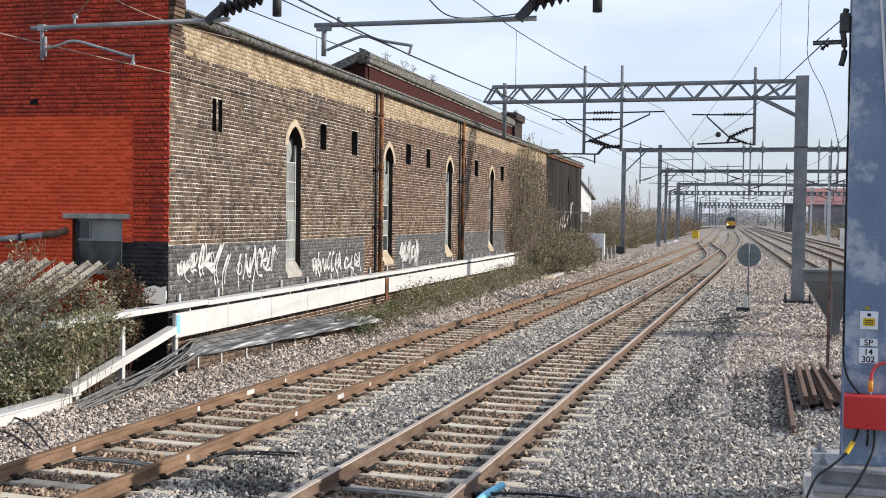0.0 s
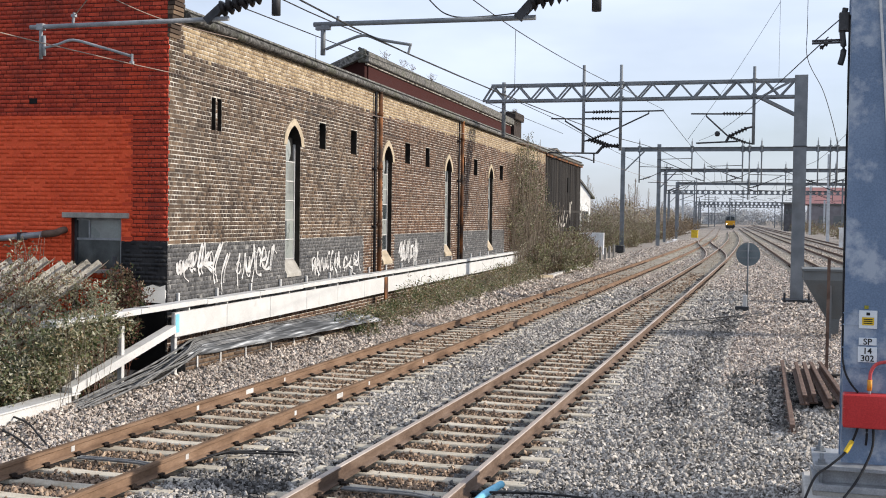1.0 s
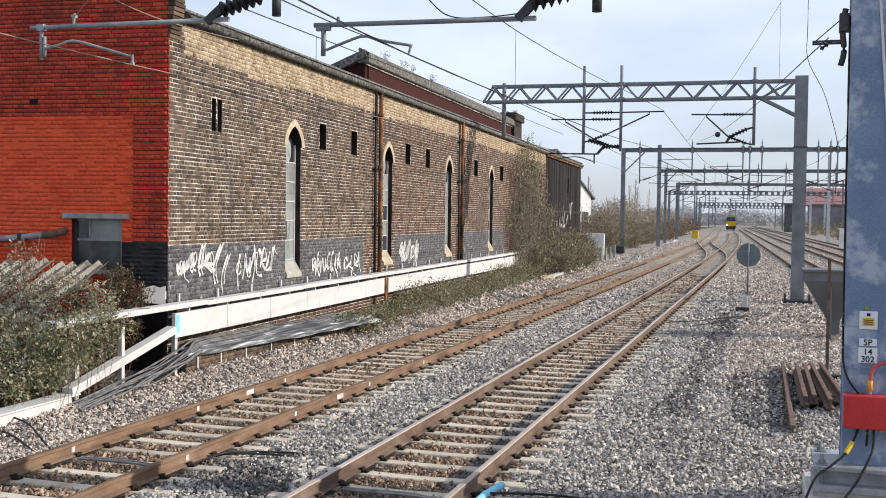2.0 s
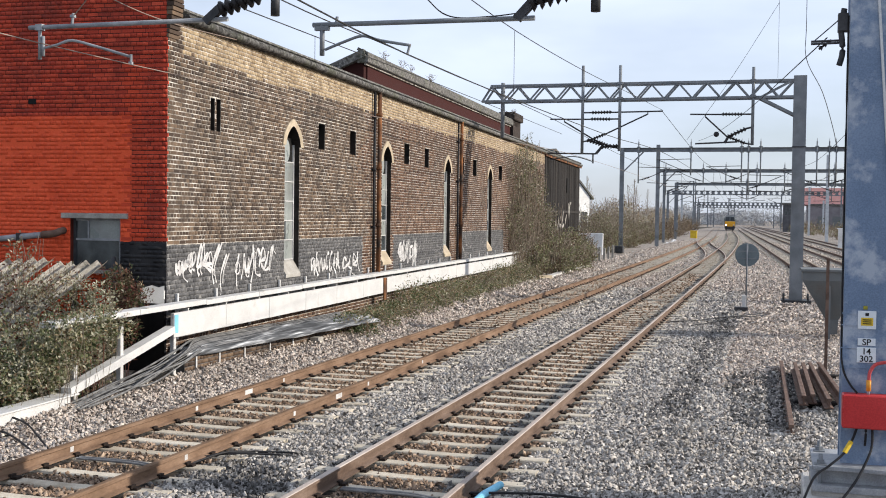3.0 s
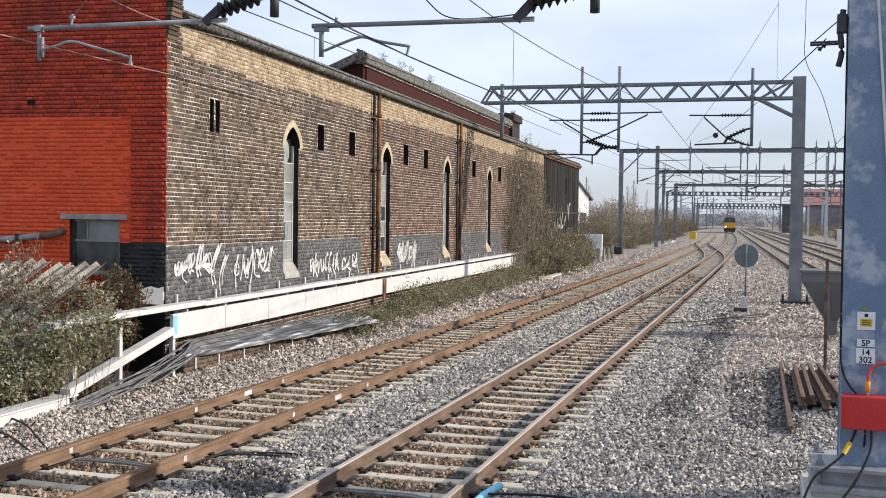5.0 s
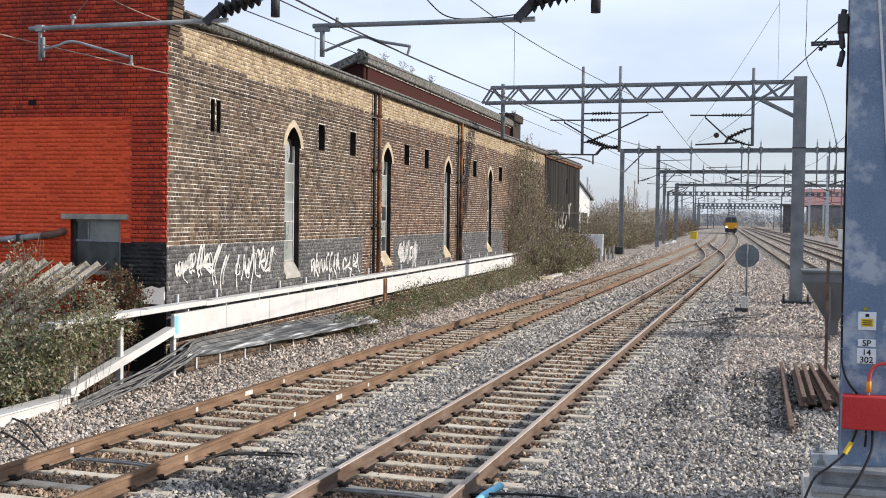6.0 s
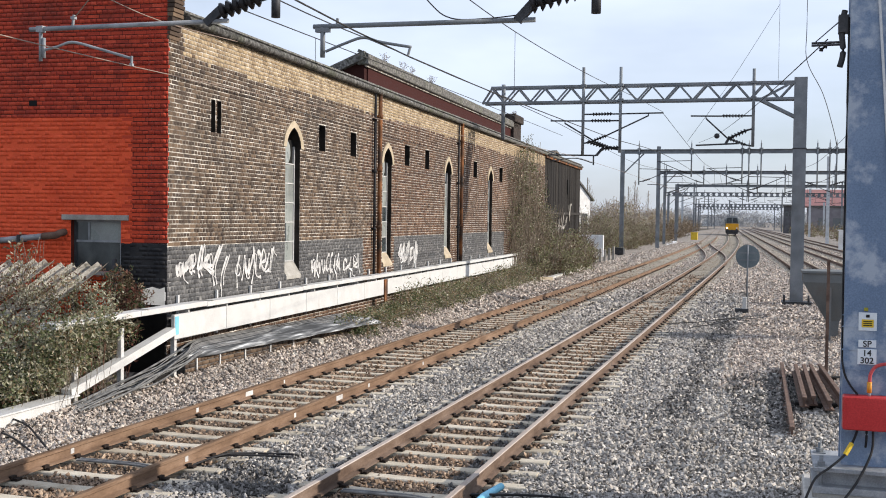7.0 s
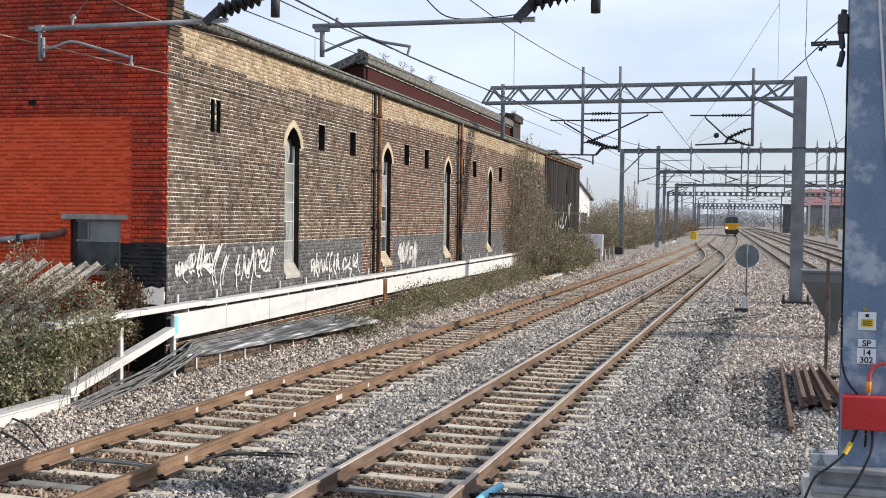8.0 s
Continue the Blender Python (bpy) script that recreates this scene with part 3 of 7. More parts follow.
def brick_mesh(name, rows, to, mat, proud=0.0012, rough_edge=0.0012, seed=1):
    """One mesh of separate bricks; to(u, d, z) gives the place."""
    rng = np.random.default_rng(seed)
    r = np.array(rows)
    nb = len(r)
    pr = proud + rng.uniform(-rough_edge, rough_edge, nb)
    v = np.zeros((nb, 8, 3))
    for k, (iu, idp, iz) in enumerate(((0, 0, 2), (1, 0, 2), (1, 0, 3), (0, 0, 3), (0, 1, 2), (1, 1, 2), (1, 1, 3), (0, 1, 3))):
        v[:, k, 0], v[:, k, 1], v[:, k, 2] = r[:, iu], np.where(idp, pr, -0.03), r[:, iz]
    v[:, 4:, 0] += rng.uniform(-0.003, 0.003, (nb, 4))
    v[:, 4:, 2] += rng.uniform(-0.003, 0.003, (nb, 4))
    w = to(v.reshape(-1, 3))
    q = np.array([(4, 5, 6, 7), (0, 1, 5, 4), (1, 2, 6, 5), (2, 3, 7, 6), (3, 0, 4, 7)])
    f = (np.arange(nb)[:, None, None] * 8 + q).reshape(-1, 4)
    return mesh_from(name, w, f, mat)


def long_face(v):
    return np.stack([v[:, 1], v[:, 0], v[:, 2]], 1)


def end_face(v):
    return np.stack([v[:, 0], -v[:, 1], v[:, 2]], 1)


def single_brick(name, mat, to, length=0.228, height=0.063):
    bm = bmesh.new()
    box(bm, (-length / 2, -0.03, -height / 2), (length / 2, 0.002, height / 2), None, 0, 0.002)
    for v in bm.verts:
        c = to(np.array([[v.co.x, v.co.y, v.co.z]]))[0]
        v.co = Vector(c)
    bmesh.ops.recalc_face_normals(bm, faces=bm.faces)
    return mesh_of(bm, name, mat)


def pointed(u, w, h):
    t = min(1.0, abs(u) / w)
    return h * (0.3 * (1 - t) + 0.7 * math.sqrt(1 - t * t))


ARCHES = [5.86 + 7.28 * k for k in range(5)]
SLITS = [(1.69, 1.88), (1.95, 2.14), (7.52, 7.97), (9.86, 10.34), (14.94, 15.5), (17.32, 17.85), (22.46, 23.0), (24.5, 25.15), (29.6, 30.3)]
SPRING, SILL, EAVE = 4.33, 1.45, 6.22
OPEN_W, RING_W, RING_H, OPEN_H = 0.44, 0.62, 0.62, 0.46
PLINTH, BUFF = 2.18, 5.64
BRICK_END = 42.0
PLINTH_PAINT = [(-0.1, 10.95), (13.9, 20.9), (22.7, 30.8)]     # painted stretches of the plinth


def wall_cells(bm, u0, u1, z0, z1, holes, place):
    """Boxes that fill a wall round its rectangular holes."""
    us = sorted({u0, u1, *[h[0] for h in holes], *[h[1] for h in holes]})
    for a_, b_ in zip(us, us[1:]):
        m_ = (a_ + b_) / 2
        z = z0
        for h in sorted((h for h in holes if h[0] < m_ < h[1] and h[3] > z0 and h[2] < z1), key=lambda h: h[2]):
            if h[2] > z:
                place(bm, a_, b_, z, h[2])
            z = max(z, h[3])
        if z < z1:
            place(bm, a_, b_, z, z1)


def make_shed():
    shed = thing("engine_shed", "long sooty brown brick railway shed with a red painted end wall", "industrial building")
    shed.matrix_basis = SHED
    slit_holes = [(a_, b_, 4.36, 5.0) for a_, b_ in SLITS]
    arch_holes = [(c - OPEN_W, c + OPEN_W, SILL, SPRING) for c in ARCHES]
    heads = []
    for c in ARCHES:
        for i in range(16):
            u = -RING_W + 2 * RING_W * (i + 0.5) / 16
            heads.append((c + u - RING_W / 16, c + u + RING_W / 16, SPRING, SPRING + pointed(u, RING_W - 0.04, RING_H - 0.04)))
    holes = slit_holes + arch_holes + heads
    bm = bmesh.new()
    wall_cells(bm, 0, BRICK_END, -0.4, EAVE, holes, lambda b, a_, c, z, y: box(b, (-0.42, a_, z), (-0.002, c, y)))
    part("wall", bm, M_MORTAR, shed, "brown brick long wall with pale pointing")
    # bricks
    rows = bricks_in(0.0, BRICK_END, -0.36, EAVE, holes, 3)
    full = single_brick("brick", M_BRICK_P, long_face, 0.224)
    header = single_brick("header_brick", M_BRICK_P, long_face, 0.105)
    low, mid, far, top = [], [], [], []
    rng = random.Random(5)
    count = 0
    for b in rows:
        um, zm = (b[0] + b[1]) / 2, (b[2] + b[3]) / 2
        edge = BUFF + 0.09 * noise.noise((um * 0.35, 0, 0)) + rng.uniform(-0.1, 0.1) * (rng.random() < 0.3)
        if zm > edge and um > 0.55:
            top.append(b)
        elif zm < PLINTH:
            if zm > 0.62 and any(p0 < um < p1 for p0, p1 in PLINTH_PAINT):
                low.append(b)
            else:
                far.append(b)
        elif um < 1.1 and zm < 5.5 and b[1] - b[0] > 0.1 and count < 290:
            ob = new("brick", full if b[1] - b[0] > 0.2 else header)
            ob.location, ob.parent = (rng.uniform(-0.0015, 0.0015), um, zm), shed
            count += 1
        elif um + 2.5 * noise.noise((um * 0.5, zm * 0.9, 5.5)) + rng.uniform(-0.8, 0.8) > 11.0:
            far.append(b)
        else:
            mid.append(b)
    for nm, rr, mt in (("plinth_bricks", low, M_PLINTH), ("brown_bricks", mid, M_BRICK), ("reddish_bricks", far, M_BRICK_R), ("buff_bricks", top, M_BUFF)):
        ob = new(nm, brick_mesh(nm, rr, long_face, mt))
        ob.parent = shed
        tagged(ob, kind="stuff")
    # end wall
    win = (-1.93, -0.92, 1.74, 2.66)
    bm = bmesh.new()
    wall_cells(bm, -9, -0.44, -0.4, 7.9, [win], lambda b, a_, c, z, y: box(b, (a_, 0.0, z), (c, 0.4, y)))
    part("end_wall", bm, M_RED_MORTAR, shed, "red painted brick end wall")
    part("wall_head", boxed((-0.44, 0.0, EAVE), (0.0, 0.4, 7.9)), M_RED_MORTAR, shed)
    part("wall_return", boxed((-0.44, 0.0, -0.4), (-0.003, 0.003, EAVE)), M_RED_MORTAR, shed)
    rows = bricks_in(-5.2, 0.0, -0.36, 7.8, [win, (-2.13, -0.75, 2.655, 2.76)], 8, course=0.0772, long=0.232, gap=0.007, bed=0.011, heads=2)
    one = single_brick("brick", M_RED_P, end_face, 0.223, 0.06)
    soft_one = single_brick("faded_brick", M_RED_MID_P, end_face, 0.223, 0.06)
    fresh, old, black, faint = [], [], [], []
    count = 0
    for b in rows:
        um, zm = (b[0] + b[1]) / 2, (b[2] + b[3]) / 2
        worn = um - 0.5 * noise.noise((um * 1.1, zm * 0.8, 3.3)) + 0.12 * (zm > 4.53)
        faded = -0.95 < worn < -0.42 and 2.25 < zm < 5.4
        if zm < 2.25 and um > -0.95:
            black.append(b)
        elif zm < 4.53 and b[1] < -0.72:
            fresh.append(b)
        elif faded and um < -0.3 and b[1] - b[0] > 0.2 and count < 280:
            ob = new("brick", soft_one)
            ob.location, ob.parent = (um, rng.uniform(-0.0015, 0.0015), zm), shed
            count += 1
        elif faded or (zm < 4.53 and um < -0.66):
            faint.append(b)
        elif um > -1.5 and zm < 6.5 and b[1] - b[0] > 0.2 and count < 280:
            ob = new("brick", one)
            ob.location, ob.parent = (um, rng.uniform(-0.0015, 0.0015), zm), shed
            count += 1
        else:
            old.append(b)
    for nm, rr, mt, pr in (("fresh_red_bricks", fresh, M_RED_NEW, 0.002), ("old_red_bricks", old, M_RED, 0.003), ("faded_red_bricks", faint, M_RED_MID, 0.003), ("black_base_bricks", black, M_BLACK_BASE, 0.002)):
        ob = new(nm, brick_mesh(nm, rr, end_face, mt, pr, 0.001 if nm[0] == "f" else 0.0015))
        ob.parent = shed
        tagged(ob, kind="stuff")
    wall_cells(None, -5.2, -0.74, 1.6, 4.52, [win, (-0.95, -0.7, 1.5, 2.25)],
               lambda b, a_, c, z, y: part("paint_coat", boxed((a_, -0.0012, z), (c, -0.0002, y)), M_RED_NEW, shed, "thick fresh red paint over the joints"))
    part("base_coat", boxed((-0.92, -0.0014, -0.36), (-0.004, -0.0004, 2.24)), M_BLACK_BASE, shed, "black tar paint over the lower joints")
    bm = bmesh.new()
    wall_cells(bm, 0.0, BRICK_END, 0.6, PLINTH + 0.004, holes + [(10.95, 13.9, -0.36, PLINTH), (20.9, 22.7, -0.36, PLINTH), (30.8, BRICK_END, -0.36, PLINTH)], lambda b, a_, c, z, y: box(b, (-0.0016, a_, z), (0.0002, c, y)))
    tagged(part("plinth_coat", bm, M_PLINTH_COAT, shed, "thin grey paint over the lower joints"), kind="stuff")
    # black sheet on the wall, put where deep shade lies behind the ramp
    part("shade_panel", boxed((-1.3, -0.016, -0.38), (-0.03, -0.008, 1.06)), M_DARK, shed, "black panel painted as deep shade low on the end wall")
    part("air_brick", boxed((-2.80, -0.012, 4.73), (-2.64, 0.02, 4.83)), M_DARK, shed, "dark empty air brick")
    # back and far walls close the shed
    bm = bmesh.new()
    box(bm, (-12, 0.4, -0.4), (-11.6, 57, 6.2))
    box(bm, (-11.6, 56.7, -0.4), (-0.5, 57, 6.2))
    part("back_wall", bm, M_MORTAR_D, shed)
    bm = bmesh.new()
    box(bm, (-4.3, 0.45, EAVE + 0.10), (-0.43, 57.2, EAVE + 0.16))
    box(bm, (-11.9, 0.45, EAVE + 0.10), (-4.3, 57.2, EAVE + 0.2))
    part("roof", bm, M_SLATE, shed, "grey weathered roof")
    part("floor", boxed((-11.6, 0.4, -0.38), (-0.43, 56.7, -0.3)), M_DARK, shed)
    # parapet coping and gutter
    bm = bmesh.new()
    box(bm, (-0.42, 0.42, EAVE), (0.03, BRICK_END, EAVE + 0.06))
    bar(bm, (-0.06, 0.45, EAVE + 0.15), (-0.06, 57.2, EAVE + 0.15), 0.3, 0.06, 0, (-0.6, 0, 1))
    part("coping", bm, M_SLATE, shed, "grey mossy coping")
    bm = tubed((0.1, 0.5, EAVE + 0.08), (0.1, 57.2, EAVE + 0.06), 0.075, 12)
    part("gutter", bm, M_SLATE, shed, "dark grey cast gutter")
    for i in range(11):
        z = 5.88 + 0.08 * i
        out_ = 0.02 + 0.014 * min(i, 7)
        part("kneeler_course", boxed((-0.025, -0.012, z), (out_, 0.36 + 0.02 * (i % 2), z + 0.068), None, 0.004), M_BRICK_P, shed, "corbelled dark brick course")
    # pointed windows
    for i, c in enumerate(ARCHES):
        make_arch(shed, c, i)
    for a_, b_ in SLITS:
        # black board that stands in for the slot's unlit depth
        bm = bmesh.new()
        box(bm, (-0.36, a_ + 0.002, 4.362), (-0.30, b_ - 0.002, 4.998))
        part("slot_backing", bm, M_DARK, shed, "black backing for the unlit depth of a vent slot")
        # thin liner darkened for the slot's shade as well as soot
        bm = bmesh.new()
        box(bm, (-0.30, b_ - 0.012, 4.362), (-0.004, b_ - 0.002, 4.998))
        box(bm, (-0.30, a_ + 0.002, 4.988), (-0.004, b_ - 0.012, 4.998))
        part("reveal", bm, M_SOOT_SHADE, shed, "reveal coloured for both soot and deep shade")
        bm = bmesh.new()
        for k in range(5):
            box(bm, (-0.28, a_ + 0.01, 4.42 + k * 0.12), (-0.18, b_ - 0.01, 4.435 + k * 0.12))
        part("slats", bm, M_DARKSTEEL, shed)
    # window in the end wall
    bm = bmesh.new()
    box(bm, (-2.1, -0.05, 2.66), (-0.76, 0.05, 2.757), None, 0, 0.008)
    part("lintel", bm, M_LINTEL, shed, "grey concrete lintel")
    w = part("window_frame", boxed((-1.93, 0.1, 1.74), (-1.88, 0.16, 2.66)), M_DARKSTEEL, shed, "dark metal window frame")
    bm = bmesh.new()
    box(bm, (-0.97, 0.06, 1.74), (-0.92, 0.16, 2.66))
    box(bm, (-1.88, 0.1, 2.62), (-0.97, 0.16, 2.66))
    box(bm, (-1.88, 0.1, 2.26), (-0.97, 0.16, 2.3))
    box(bm, (-1.64, 0.1, 2.3), (-1.61, 0.16, 2.62))
    part("glazing_bars", bm, M_GALV, w)
    part("pane", boxed((-1.88, 0.12, 2.3), (-1.64, 0.13, 2.62)), M_DGLASS, w)
    part("pane", boxed((-1.61, 0.12, 2.3), (-0.97, 0.13, 2.62)), M_GLASS, w)
    part("pane", boxed((-1.88, 0.12, 1.74), (-0.97, 0.13, 2.26)), M_DGLASS, w)
    part("sill", boxed((-2.0, -0.06, 1.67), (-0.86, 0.1, 1.738)), M_LINTEL, shed)
    # downpipes
    for s in (12.07, 22.08):
        bm = bmesh.new()
        tube(bm, (0.11, s, 0.55), (0.11, s, EAVE - 0.05), 0.06, 12)
        tube(bm, (0.11, s, EAVE - 0.05), (0.11, s, EAVE + 0.06), 0.06, 12)
        for z in (0.9, 2.5, 4.1, 5.6):
            tube(bm, (0.11, s, z - 0.05), (0.11, s, z + 0.05), 0.078, 12)
            box(bm, (0.0, s - 0.1, z - 0.02), (0.11, s + 0.1, z + 0.02))
        part("downpipe", bm, M_RUSTPIPE, shed, "rust-streaked cast iron downpipe")
        bm = tubed((0.07, s - 0.34, 0.55), (0.07, s - 0.34, EAVE - 0.02), 0.035, 10)
        for z in (0.9, 2.45, 4.05, 5.5):
            tube(bm, (0.07, s - 0.34, z - 0.04), (0.07, s - 0.34, z + 0.04), 0.055, 10)
            box(bm, (0.0, s - 0.4, z - 0.02), (0.07, s - 0.28, z + 0.02))
        part("conduit", bm, M_CABLE_K, shed, "thin black pipe with collars")
    # raised block behind the roof
    bm = bmesh.new()
    box(bm, (-4.5, 23.4, 6.3), (-4.0, 55.0, 8.92))
    part("raised_wall", bm, M_MAROON, shed, "dark maroon brick upper wall")
    bm = bmesh.new()
    box(bm, (-4.3, 22.9, 8.62), (-3.8, 55.1, 9.02), None, 0, 0.03)
    bar(bm, (-4.05, 22.9, 9.06), (-4.05, 55.1, 9.06), 0.46, 0.12, 0, (0.5, 0, 1))
    bar(bm, (-3.95, 23.0, 9.0), (-8.2, 23.0, 7.2), 0.35, 0.3)
    part("raised_coping", bm, M_SLATE, shed, "grey stone coping with weeds")
    part("mortar_fillet", boxed((-4.01, 23.02, 8.55), (-3.93, 52.7, 8.615)), M_MORTAR, shed, "pale mortar line under the coping")
    bm = bmesh.new()
    verts = [bm.verts.new(q) for q in ((-4.05, 23.08, 6.3), (-4.05, 23.08, 8.9), (-8.2, 23.08, 7.1), (-8.2, 23.08, 6.3))]
    f = bm.faces.new(verts)
    got = bmesh.ops.extrude_face_region(bm, geom=[f])
    bmesh.ops.translate(bm, vec=(0, 0.3, 0), verts=[v for v in got["geom"] if isinstance(v, bmesh.types.BMVert)])
    bmesh.ops.recalc_face_normals(bm, faces=bm.faces)
    part("raised_gable", bm, M_MAROON, shed)
    bm = bmesh.new()
    box(bm, (-4.6, 52.8, 6.3), (-3.8, 55.4, 9.0))
    part("chimney", bm, M_STACK, shed, "dark brick stack")
    part("chimney_cap", boxed((-4.75, 52.6, 9.0), (-3.65, 55.6, 9.5), None, 0.05), M_STACK, shed, "heavy sooty stone cap")
    # timber clad far bay
    part("boarded_wall", boxed((-0.3, BRICK_END, -0.4), (-0.05, 57, 6.2)), M_TIMBER, shed)
    rng = random.Random(4)
    s = BRICK_END
    while s < 56.9:
        wd = rng.uniform(0.16, 0.24)
        part("plank", boxed((-0.05, s + 0.01, -0.2), (rng.uniform(-0.01, 0.02), min(57, s + wd), 6.08 + rng.uniform(-0.05, 0.03))), M_TIMBER_P, shed)
        s += wd
    part("rail_board", boxed((0.022, BRICK_END, 3.05), (0.06, 57, 3.2)), M_TIMBER, shed, "black tarred cross board")
    bm = bmesh.new()
    box(bm, (-0.4, BRICK_END - 8, EAVE - 0.02), (0.12, 57.2, EAVE + 0.1), None, 0, 0.01)
    box(bm, (0.02, BRICK_END, EAVE - 0.13), (0.1, 57.2, EAVE - 0.03), None, 0, 0.01)
    part("fascia", bm, M_RUSTPIPE, shed, "weathered rust-brown fascia")
    part("hatch", boxed((-0.02, 50.6, 4.3), (0.06, 51.3, 5.2)), M_DARK, shed, "dark hatch")
    return shed


def make_arch(shed, c, i):
    # stone hood
    bm = bmesh.new()
    n = 9
    for side in (-1, 1):
        prev = None
        for k in range(n + 1):
            uo = RING_W * (1 - k / n)
            ui = OPEN_W * (1 - k / n)
            po = (c + side * uo, SPRING + pointed(uo, RING_W, RING_H))
            pi_ = (c + side * ui, SPRING + pointed(ui, OPEN_W, OPEN_H))
            ring = [bm.verts.new((d, *q)) for d, q in ((0.03, po), (0.03, pi_), (-0.42, pi_), (-0.42, po))]
            if prev:
                for j in range(4):
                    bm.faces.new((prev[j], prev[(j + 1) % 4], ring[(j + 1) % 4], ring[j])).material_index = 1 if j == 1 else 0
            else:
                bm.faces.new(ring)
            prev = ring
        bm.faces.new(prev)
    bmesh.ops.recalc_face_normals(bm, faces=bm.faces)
    part("arch_hood", bm, [M_STONE_TRIM, M_SOOT_SHADE], shed, "buff stone pointed arch head")
    win = part("window_frame", boxed((-0.175, c - OPEN_W + 0.004, SILL), (-0.125, c - OPEN_W + 0.05, SPRING + 0.05)), M_GALV, shed, "pale metal frame of a tall pointed window")
    bm = bmesh.new()
    box(bm, (-0.175, c + OPEN_W - 0.05, SILL), (-0.125, c + OPEN_W - 0.004, SPRING + 0.05))
    rows = 5
    z0, z1 = SILL + 0.3, SPRING - 0.36
    for k in range(rows + 1):
        z = z0 + (z1 - z0) * k / rows
        box(bm, (-0.173, c - OPEN_W + 0.05, z - 0.012), (-0.127, c + OPEN_W - 0.05, z + 0.012))
    part("glazing_bar", bm, M_WHITE, win, "white glazing bars")
    rng = random.Random(30 + i)
    for k in range(rows):
        for side in (0, 1):
            za, zb = z0 + (z1 - z0) * k / rows + 0.015, z0 + (z1 - z0) * (k + 1) / rows - 0.015
            u0 = c - OPEN_W + 0.05 if side == 0 else c + 0.002
            dark = rng.random() < (0.12 if i < 3 else 0.45)
            part("pane", boxed((-0.16, u0, za), (-0.15, u0 + OPEN_W - 0.054, zb)), M_DGLASS if dark else M_GLASS, win)
    bm = bmesh.new()
    got = bmesh.ops.create_circle(bm, cap_ends=True, segments=20, radius=0.2, matrix=Matrix.Translation((-0.125, c - 0.05, SPRING - 0.1)) @ Matrix.Rotation(math.pi / 2, 4, "Y") @ Matrix.Diagonal((1.3, 1, 1, 1)))
    bmesh.ops.solidify(bm, geom=bm.faces[:], thickness=0.02)
    part("round_light", bm, M_GLASS, win, "pale round top light")
    # near-black board in place of the dark space behind the arch head
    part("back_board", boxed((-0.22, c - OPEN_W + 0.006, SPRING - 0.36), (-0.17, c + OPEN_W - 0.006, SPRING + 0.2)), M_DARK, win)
    # far jamb liner, its shade painted in along with soot
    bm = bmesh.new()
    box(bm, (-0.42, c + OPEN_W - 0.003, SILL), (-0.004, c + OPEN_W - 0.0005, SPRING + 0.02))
    part("reveal", bm, M_SOOT_SHADE, shed, "reveal coloured for both soot and deep shade")
    # sloping sill
    bm = bmesh.new()
    pr = [(-0.16, SILL + 0.32), (0.05, SILL - 0.02), (0.05, SILL - 0.1), (-0.16, SILL - 0.1)]
    ra = [bm.verts.new((d, c - OPEN_W + 0.002, z)) for d, z in pr]
    rb = [bm.verts.new((d, c + OPEN_W - 0.002, z)) for d, z in pr]
    for j in range(4):
        bm.faces.new((ra[j], ra[(j + 1) % 4], rb[(j + 1) % 4], rb[j]))
    bm.faces.new(ra)
    bm.faces.new(rb)
    bmesh.ops.recalc_face_normals(bm, faces=bm.faces)
    part("sill", bm, M_LINTEL if i == 0 else M_STONE_TRIM, shed, "steep sloping stone sill")


# ---------------------------------------------------------------- overhead line
def mast_beam(x, y, z0, z1, w, d, flange=0.025):
    """An upright H-section column."""
    bm = bmesh.new()
    box(bm, (x - w / 2, y - d / 2, z0), (x + w / 2, y - d / 2 + flange, z1))
    box(bm, (x - w / 2, y + d / 2 - flange, z0), (x + w / 2, y + d / 2, z1))
    box(bm, (x - 0.012, y - d / 2 + flange, z0), (x + 0.012, y + d / 2 - flange, z1))
    return bm


def insulator(bm, p0, p1, r=0.075, n=7, mat=1):
    p0, p1 = Vector(p0), Vector(p1)
    tube(bm, p0, p1, r * 0.4, 8, None, mat)
    d = (p1 - p0) / n
    for k in range(n):
        q = p0 + d * (k + 0.25)
        tube(bm, q, q + d * 0.5, r, 10, r * 0.55, mat)


